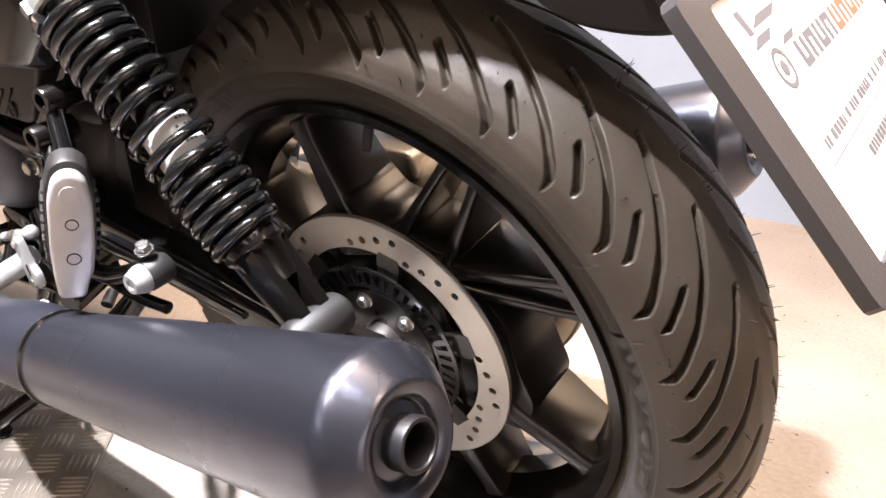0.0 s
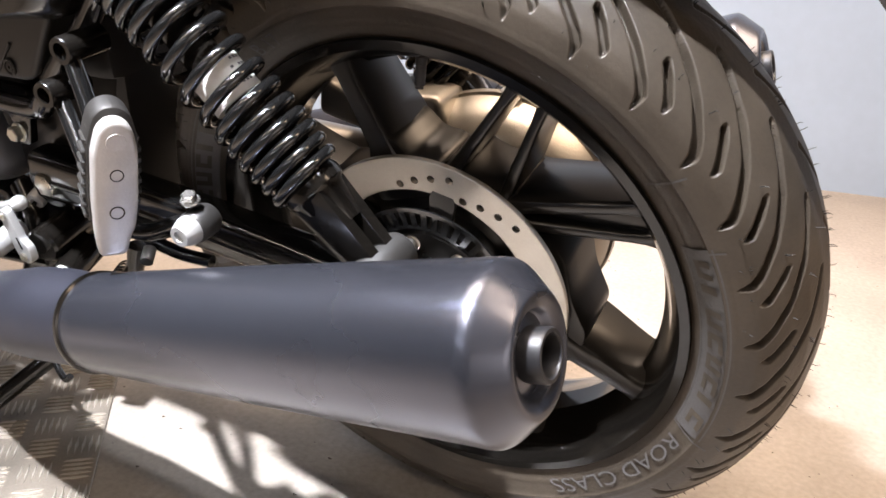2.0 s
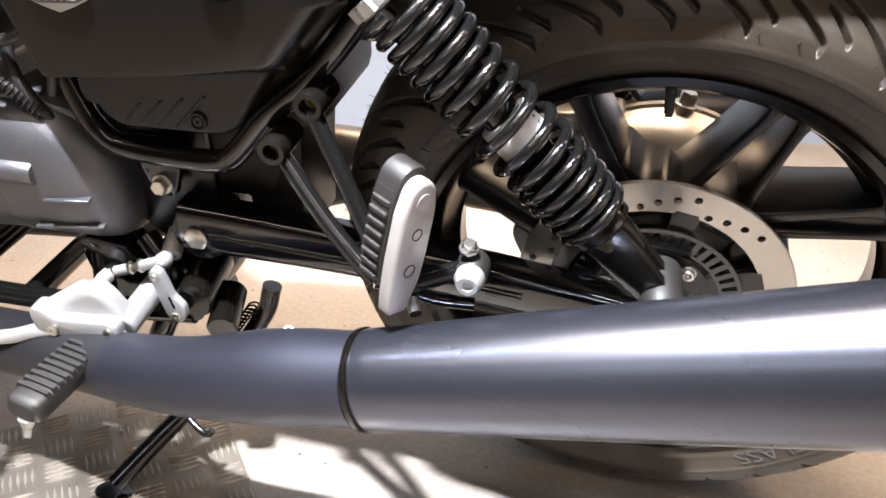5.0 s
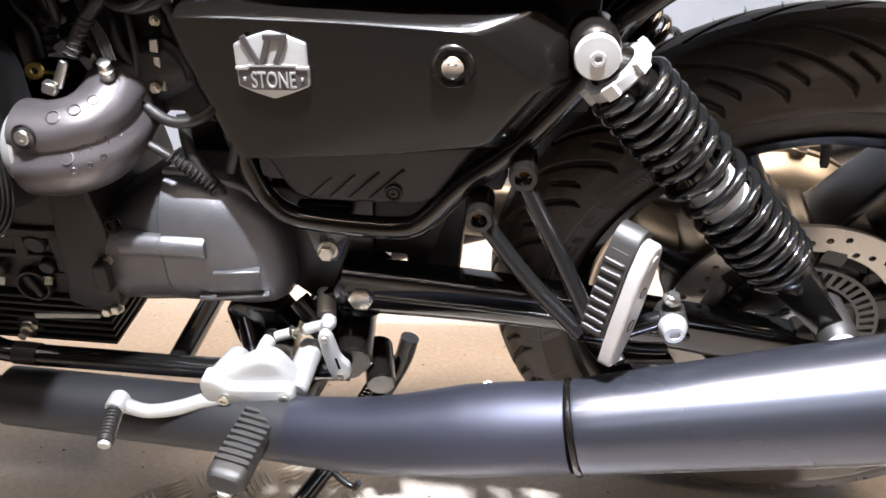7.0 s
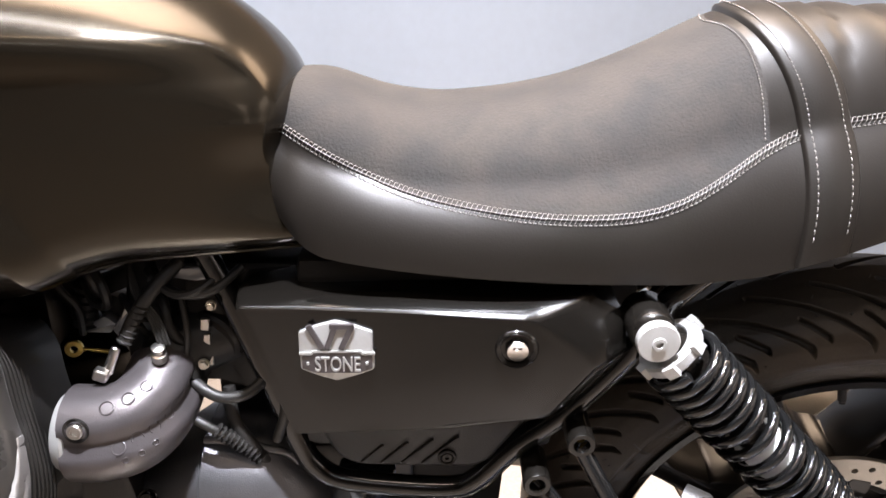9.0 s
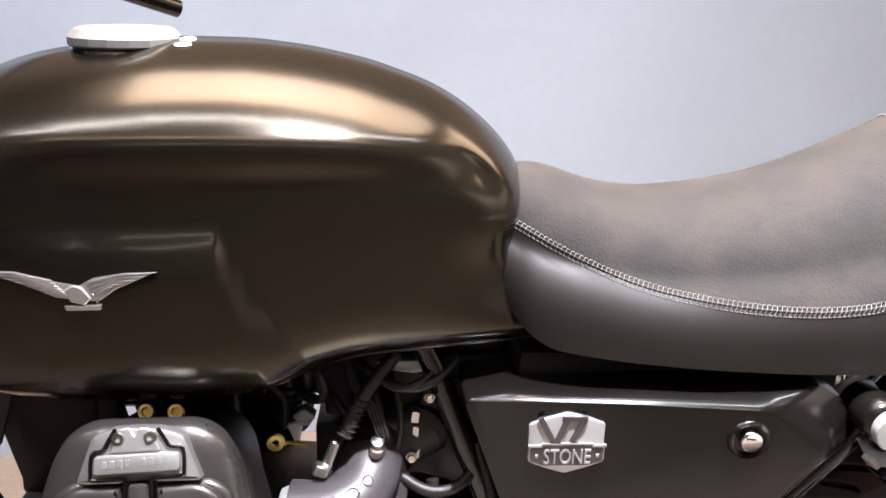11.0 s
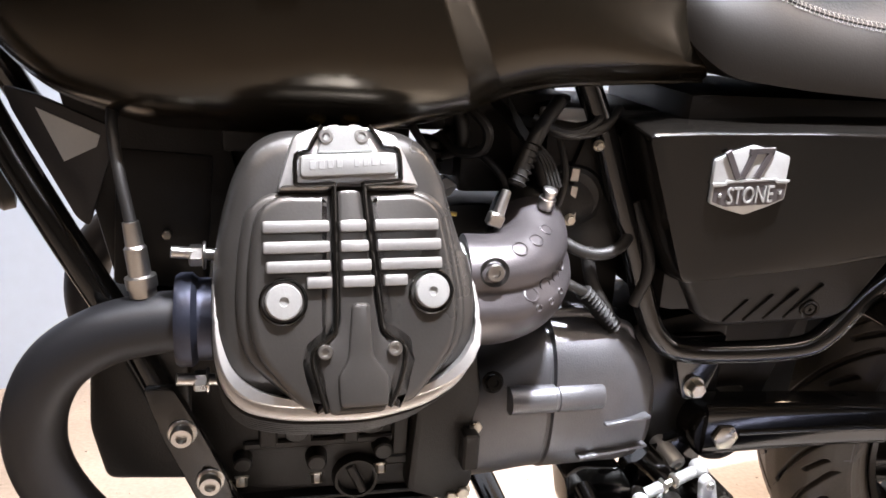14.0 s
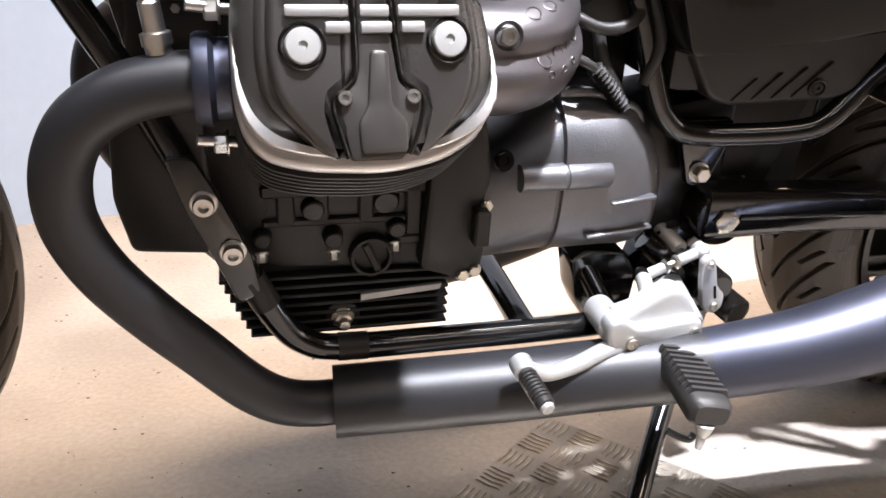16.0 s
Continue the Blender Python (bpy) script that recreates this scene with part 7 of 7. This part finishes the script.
    # black boxes and brackets under the tank
    for size, m in (((0.115, 0.016, 0.165), pose(-0.975, -0.024, 0.575, 0, -12, 0)), ((0.085, 0.10, 0.06), pose(-0.885, 0.0, 0.625)), ((0.10, 0.09, 0.09), pose(-0.675, 0.03, 0.60)), ((0.06, 0.05, 0.10), pose(-0.845, 0.03, 0.56)),
                    ((0.07, 0.06, 0.055), pose(-0.70, 0.02, 0.515)), ((0.075, 0.05, 0.06), pose(-0.735, 0.045, 0.635, 0, 10, 0)), ((0.10, 0.11, 0.13), pose(-0.29, 0.0, 0.60)), ((0.07, 0.03, 0.06), pose(-0.80, 0.03, 0.600)), ((0.05, 0.03, 0.03), pose(-0.775, 0.05, 0.55, 0, 25, 0)), ((0.10, 0.06, 0.13), pose(-0.60, 0.03, 0.475))):
        bm = bm_new()
        box(bm, size, m, 0.005)
        part("dark_box", bm, PLASTIC, a)
    bm = bm_new()
    slab(bm, rounded([(-1.084, 0.640), (-1.062, 0.634), (-1.008, 0.610), (-1.013, 0.583), (-1.031, 0.530), (-1.040, 0.538), (-1.079, 0.622)], 0.004), -0.034, -0.029, 0.0012)
    part("gusset_plate", bm, GREY_PLASTIC, a, "dull brown-black gusset plate")
    bm = bm_new()
    slab(bm, [(-1.062, 0.624), (-1.018, 0.604), (-1.021, 0.595), (-1.045, 0.583)], -0.0352, -0.0338)
    part("warning_label", bm, WHITE_LABEL, a, "pale paper warning label", smooth=False)


under_tank()


def front_end():
    bm = bm_new()
    for y in (-0.095, 0.095):
        rod(bm, (-1.435, y, 0.30), (-1.285, y, 0.60), 0.024, 0.024, 24)
        rod(bm, (-1.29, y, 0.59), (-1.125, y, 0.925), 0.0205, 0.0205, 24)
    f = parts("front_fork", bm, GLOSS, bike, "black telescopic front fork", rest="fork_tube")
    bm = bm_new()
    slab(bm, rounded([(-1.19, 0.73), (-1.12, 0.70), (-1.10, 0.735), (-1.17, 0.765)], 0.008), -0.125, 0.125, 0.004)
    slab(bm, rounded([(-1.155, 0.905), (-1.085, 0.875), (-1.072, 0.905), (-1.14, 0.93)], 0.008), -0.125, 0.125, 0.004)
    rod(bm, (-1.155, 0, 0.72), (-1.105, 0, 0.91), 0.03, 0.03, 24)
    parts("fork_yoke", bm, GLOSS, f, rest="steering_stem")
    bm = bm_new()
    tube(bm, [(-1.10, 0.0, 0.965), (-1.095, -0.10, 0.975), (-1.060, -0.20, 0.972), (-1.000, -0.285, 0.948), (-0.938, -0.352, 0.922)], 0.0112, 16, 6)
    tube(bm, [(-1.10, 0.0, 0.965), (-1.095, 0.10, 0.975), (-1.060, 0.20, 0.972), (-1.000, 0.285, 0.948), (-0.938, 0.352, 0.922)], 0.0112, 16, 6)
    parts("handlebar", bm, GLOSS, f, "black handlebar", rest="bar_half")
    bm = bm_new()
    rod(bm, (-1.030, -0.248, 0.961), (-0.936, -0.354, 0.921), 0.0150, 0.0150, 24, 0.002)
    part("grip", bm, SOFT_RUBBER, f)
    A, B = Vector((-0.937, -0.353, 0.9215)), Vector((-0.911, -0.412, 0.8966))
    bm = bm_new()
    L = (B - A).length
    lathe(bm, A, B - A, [(-0.010, 0.0125), (-0.008, 0.0142), (0.0, 0.0146), (0.001, 0.0136), (0.003, 0.0136), (0.004, 0.0156), (L * 0.35, 0.0168), (L * 0.70, 0.0165), (L - 0.010, 0.0152), (L - 0.004, 0.0136), (L, 0.0122), (L, 0.0060), (L - 0.003, 0.0056)], 48)
    part("bar_end", bm, ANODISED, f, "dark anodised bar end weight", angle=35)
    bm = bm_new()
    lathe(bm, A + (B - A).normalized() * (L - 0.004), B - A, [(0, 0.0055), (0.0036, 0.0055), (0.0042, 0.0050), (0.0044, 0.0014), (0.0040, 0.0010), (0.0040, 0.0003)], 32)
    part("bar_end_screw", bm, STEEL, f)
    bm = bm_new()
    tube(bm, [(-1.085, -0.165, 0.985), (-1.075, -0.215, 0.965), (-1.045, -0.280, 0.935), (-1.010, -0.325, 0.915)], 0.006, 12, 5, radii=[0.007, 0.006, 0.005, 0.007])
    box(bm, (0.03, 0.04, 0.03), pose(-1.075, -0.165, 0.965, 0, 20, 40), 0.006)
    parts("clutch_lever", bm, ALLOY, f, "bare alloy clutch lever", rest="lever_mount")
    bm = bm_new()
    box(bm, (0.05, 0.05, 0.05), pose(-1.085, -0.15, 0.94, 10, 20, 40), 0.008)
    box(bm, (0.05, 0.09, 0.06), pose(-1.125, -0.06, 0.86, 0, -20, 0), 0.008)
    box(bm, (0.045, 0.04, 0.035), pose(-1.040, -0.150, 0.912, 8, 15, 40), 0.007)
    box(bm, (0.024, 0.03, 0.030), pose(-1.030, -0.125, 0.868, 0, 25, 30), 0.005)
    parts("switch_block", bm, PLASTIC, f)
    bm = bm_new()
    for pts in ([(-1.09, -0.14, 0.93), (-1.11, -0.12, 0.86), (-1.105, -0.08, 0.79), (-1.08, -0.05, 0.74)], [(-1.08, -0.16, 0.945), (-1.085, -0.15, 0.88), (-1.10, -0.11, 0.80), (-1.11, -0.06, 0.72)], [(-1.11, -0.02, 0.93), (-1.12, -0.07, 0.83), (-1.095, -0.09, 0.76)]):
        tube(bm, pts, 0.005, 10, 6)
    parts("control_cable", bm, SOFT_RUBBER, f)
    # front mudguard stays out of the wheel's way
    bm = bm_new()
    for y in (-0.07, 0.07):
        rod(bm, (FRONT.x, y, FRONT.z), (FRONT.x, y * 1.2, FRONT.z), 0.03, 0.03, 24)
    lathe_y(bm, FRONT, [(-0.06, 0.03), (-0.05, 0.05), (0.05, 0.05), (0.06, 0.03)], 32)
    for k in range(6):
        a = radians(60 * k + 12)
        d, n = Vector((math.cos(a), 0, math.sin(a))), Vector((-math.sin(a), 0, math.cos(a)))
        rg = []
        for r, w in ((0.045, 0.014), (0.12, 0.009), (0.215, 0.012)):
            o = FRONT + d * r
            rg.append([o + n * w + Vector((0, -0.02, 0)), o - n * w + Vector((0, -0.02, 0)), o - n * w + Vector((0, 0.02, 0)), o + n * w + Vector((0, 0.02, 0))])
        ring_loft(bm, rg)
    parts("front_hub", bm, SATIN, front, angle=30, rest="front_spoke")


front_end()


def tail():
    # rear mudguard under the seat
    low = [(-0.06, 0.722), (0.0, 0.728), (0.055, 0.722), (0.095, 0.690), (0.125, 0.652), (0.148, 0.626), (0.171, 0.615), (0.200, 0.612), (0.224, 0.613), (0.244, 0.619), (0.262, 0.640)]
    top = [(-0.06, 0.740), (0.0, 0.746), (0.08, 0.748), (0.15, 0.750), (0.22, 0.735), (0.262, 0.690)]
    rows = []
    for x in np.linspace(-0.06, 0.262, 40):
        zl, zt = soft_profile(low, x, 0.012), soft_profile(top, x, 0.02)
        w = 0.074 - 0.02 * smooth01(0.12, 0.26, x)
        h = min(0.02, (zt - zl) * 0.4)
        rows.append([Vector((x, y, z)) for y, z in ((-w * 0.8, zl), (-w * 0.96, zl + h * 0.25), (-w, zl + h), (-w * 0.95, zt - h * 0.5), (-w * 0.8, zt), (0, zt + 0.004), (w * 0.8, zt), (w * 0.95, zt - h * 0.5), (w, zl + h), (w * 0.96, zl + h * 0.25), (w * 0.8, zl), (0, zl + 0.006))])
    bm = bm_new()
    ring_loft(bm, rows)
    g = part("rear_mudguard", bm, PLASTIC, bike, "black plastic rear mudguard", angle=40)
    bm = bm_new()
    tube(bm, [(0.10, -0.05, 0.68), (0.18, -0.05, 0.655), (0.25, -0.045, 0.635), (0.285, -0.04, 0.60)], 0.011, 12, 5)
    tube(bm, [(0.10, 0.05, 0.68), (0.18, 0.05, 0.655), (0.25, 0.045, 0.635), (0.285, 0.04, 0.60)], 0.011, 12, 5)
    box(bm, (0.05, 0.13, 0.025), pose(0.235, 0, 0.640, 0, 42, 0), 0.006)
    parts("plate_bracket", bm, PLASTIC, g, rest="bracket_arm")
    # advertising board in the number plate holder
    d = Vector((0.127, 0, -0.141)).normalized()
    nrm = Vector((0.141, 0, 0.127)).normalized()
    M = Matrix.Identity(4)
    for i in range(3):
        M[i][0], M[i][1], M[i][2] = (0, 1, 0)[i], nrm[i], -d[i]
    top = Vector((0.2613, 0, 0.6627))
    Lp = 0.168
    M.translation = top + d * (Lp / 2)
    bm = bm_new()
    out = rounded([(-0.160, -Lp / 2), (0.160, -Lp / 2), (0.160, Lp / 2), (-0.160, Lp / 2)], 0.010, 3)
    inn = rounded([(-0.136, -Lp / 2 + 0.013), (0.136, -Lp / 2 + 0.013), (0.136, Lp / 2 - 0.013), (-0.136, Lp / 2 - 0.013)], 0.005, 3)
    rings = [[M @ Vector((x, y, z)) for x, z in o] for o, y in ((inn, -0.001), (inn, 0.003), (out, 0.001), (out, -0.007), (inn, -0.007))]
    ring_loft(bm, rings, True, False)
    part("plate_frame", bm, GREY_PLASTIC, g, "grey black plastic plate frame", angle=30)
    bm = bm_new()
    box(bm, (0.276, 0.004, Lp - 0.022), M @ pose(0, -0.0015, 0), 0.0008, 1)
    part("plate_board", bm, SIGN_WHITE, g, "white advertising board")
    # plain shapes for the mark, bars for the lines of print
    bm = bm_new()

    def bar(bm, x0, x1, z0, z1, skew=0.0):
        vs = [bm.verts.new(M @ Vector((x, 0.0008, z))) for x, z in ((x0, z0), (x1, z0), (x1 + skew, z1), (x0 + skew, z1))]
        bm.faces.new(vs)

    def ring_shape(bm, cx, cz, r0, r1):
        a = [bm.verts.new(M @ Vector((cx + r0 * math.cos(q), 0.0008, cz + r0 * math.sin(q)))) for q in (2 * math.pi * i / 28 for i in range(28))]
        b = [bm.verts.new(M @ Vector((cx + r1 * math.cos(q), 0.0008, cz + r1 * math.sin(q)))) for q in (2 * math.pi * i / 28 for i in range(28))]
        for i in range(28):
            j = (i + 1) % 28
            bm.faces.new((a[i], a[j], b[j], b[i]))

    # a plain wheeled mark, then two words as blocks
    zo = Lp / 2
    ring_shape(bm, -0.093, zo - 0.0585, 0.0085, 0.0115)
    ring_shape(bm, -0.093, zo - 0.0585, 0.0, 0.0045)
    for k in range(5):
        q = 2 * math.pi * k / 5
        bar(bm, -0.0938 + 0.0065 * math.cos(q), -0.0922 + 0.0065 * math.cos(q), zo - 0.0595 + 0.0065 * math.sin(q), zo - 0.0575 + 0.0065 * math.sin(q))
    bar(bm, -0.112, -0.088, zo - 0.043, zo - 0.038, 0.010)
    bar(bm, -0.100, -0.066, zo - 0.034, zo - 0.029, 0.012)
    bar(bm, -0.108, -0.101, zo - 0.036, zo - 0.022, -0.003)
    bar(bm, -0.078, -0.058, zo - 0.050, zo - 0.046, 0.008)
    bar(bm, -0.068, -0.063, zo - 0.026, zo - 0.012, 0.006)

    def word(bm, x0, n, z0, h):
        """A word as plain blocks with a notch each."""
        for k in range(n):
            x = x0 + 0.0195 * k
            bar(bm, x, x + 0.0055, z0, z0 + h)
            bar(bm, x + 0.0105, x + 0.0160, z0, z0 + h)
            bar(bm, x + 0.0055, x + 0.0105, z0 + (h - 0.0045) * (k % 2), z0 + (h - 0.0045) * (k % 2) + 0.0045)

    word(bm, -0.064, 4, zo - 0.0680, 0.016)
    part("mark_grey", bm, SIGN_GREY, g)
    bm = bm_new()
    word(bm, 0.0160, 4, zo - 0.0680, 0.016)
    part("mark_red", bm, SIGN_RED, g)
    bm = bm_new()
    rnd = random.Random(3)
    for z, x0, x1, h in ((zo - 0.1030, -0.104, 0.110, 0.0062), (zo - 0.1270, -0.056, 0.050, 0.0068)):
        x = x0
        while x < x1:
            w = rnd.choice((0.0028, 0.0040, 0.0052))
            bar(bm, x, x + w, z, z + h)
            x += w + rnd.choice((0.0016, 0.0016, 0.0016, 0.006))
    bar(bm, -0.112, 0.115, zo - 0.1095, zo - 0.1088)
    part("print_bar", bm, SIGN_GREY, g)


tail()

# ---------------------------------------------------------------- chequered plate and grit on the floor
def chequer_plate():
    A = Vector((-0.56, 0.045, 0))
    e1 = Vector((0.168, -0.208, 0)).normalized()
    e2 = Vector((-0.140, -0.136, 0)).normalized()
    e2 = (e2 - e1 * e1.dot(e2)).normalized()
    S = 0.50
    bm = bm_new()
    out = rounded([(0, 0), (S, 0), (S, S), (0, S)], 0.02, 4)
    rings = [[A + e1 * p + e2 * q + Vector((0, 0, z)) for p, q in [(a * k + S / 2 * (1 - k), b * k + S / 2 * (1 - k)) for a, b in out]] for z, k in ((0.0004, 1.0), (0.0022, 1.0), (0.003, 0.997))]
    ring_loft(bm, rings)
    p = link("chequered_plate", bm, PLATE, None, angle=30)
    p.matrix_world = FLOOR_M
    tagged(p, "worn aluminium chequered plate lying on the floor under the stand", "metal plate")
    bm = bm_new()
    pit = 0.0450
    n = int(S / pit)
    for i in range(n):
        for j in range(n):
            c = A + e1 * (pit * i + 0.0200) + e2 * (pit * j + 0.0200)
            if c.y < -0.42 or c.x < -0.80:
                continue
            f, g = (e1, e2) if (i + j) % 2 else (e2, e1)
            for k in range(5):
                o = c + g * ((k - 2) * 0.0078)
                ln, w = 0.0180, 0.0021
                top = [o + f * (ln * 0.7 * s) + g * (w * 0.4 * t) + Vector((0, 0, 0.0050)) for s, t in ((-1, 0), (0, 1), (1, 0), (0, -1))]
                bot = [o + f * (ln * s) + g * (w * t) + Vector((0, 0, 0.0029)) for s, t in ((-1, 0), (0, 1), (1, 0), (0, -1))]
                tv, bv = [bm.verts.new(q) for q in top], [bm.verts.new(q) for q in bot]
                bm.faces.new(tv)
                for q in range(4):
                    bm.faces.new((bv[q], bv[(q + 1) % 4], tv[(q + 1) % 4], tv[q]))
    tagged(part("tread_bar", bm, BARS, p, angle=30), kind="stuff")


chequer_plate()


def floor_grit():
    rnd = random.Random(11)
    bm = bm_new()
    for _ in range(900):
        x, y = rnd.uniform(-1.6, 0.9), rnd.uniform(-0.45, 1.2)
        s = rnd.choice((0.0008, 0.001, 0.0013, 0.0018, 0.0035))
        a = rnd.uniform(0, 6.28)
        vs = [bm.verts.new((x + s * k * math.cos(a + q), y + s * k * 0.6 * math.sin(a + q), 0.0002 + (0.0012 if i == 3 else 0))) for i, (q, k) in enumerate(((0, 1.3), (2.1, 0.8), (4.2, 1.0), (1.0, 0.2)))]
        for f in ((0, 1, 2), (0, 1, 3), (1, 2, 3), (2, 0, 3)):
            bm.faces.new([vs[i] for i in f])
    grit = link("floor_grit", bm, GRIT, None, smooth=False)
    grit.matrix_world = FLOOR_M
    tagged(grit, "fine dark grit scattered on the floor", "grit", kind="stuff")


floor_grit()
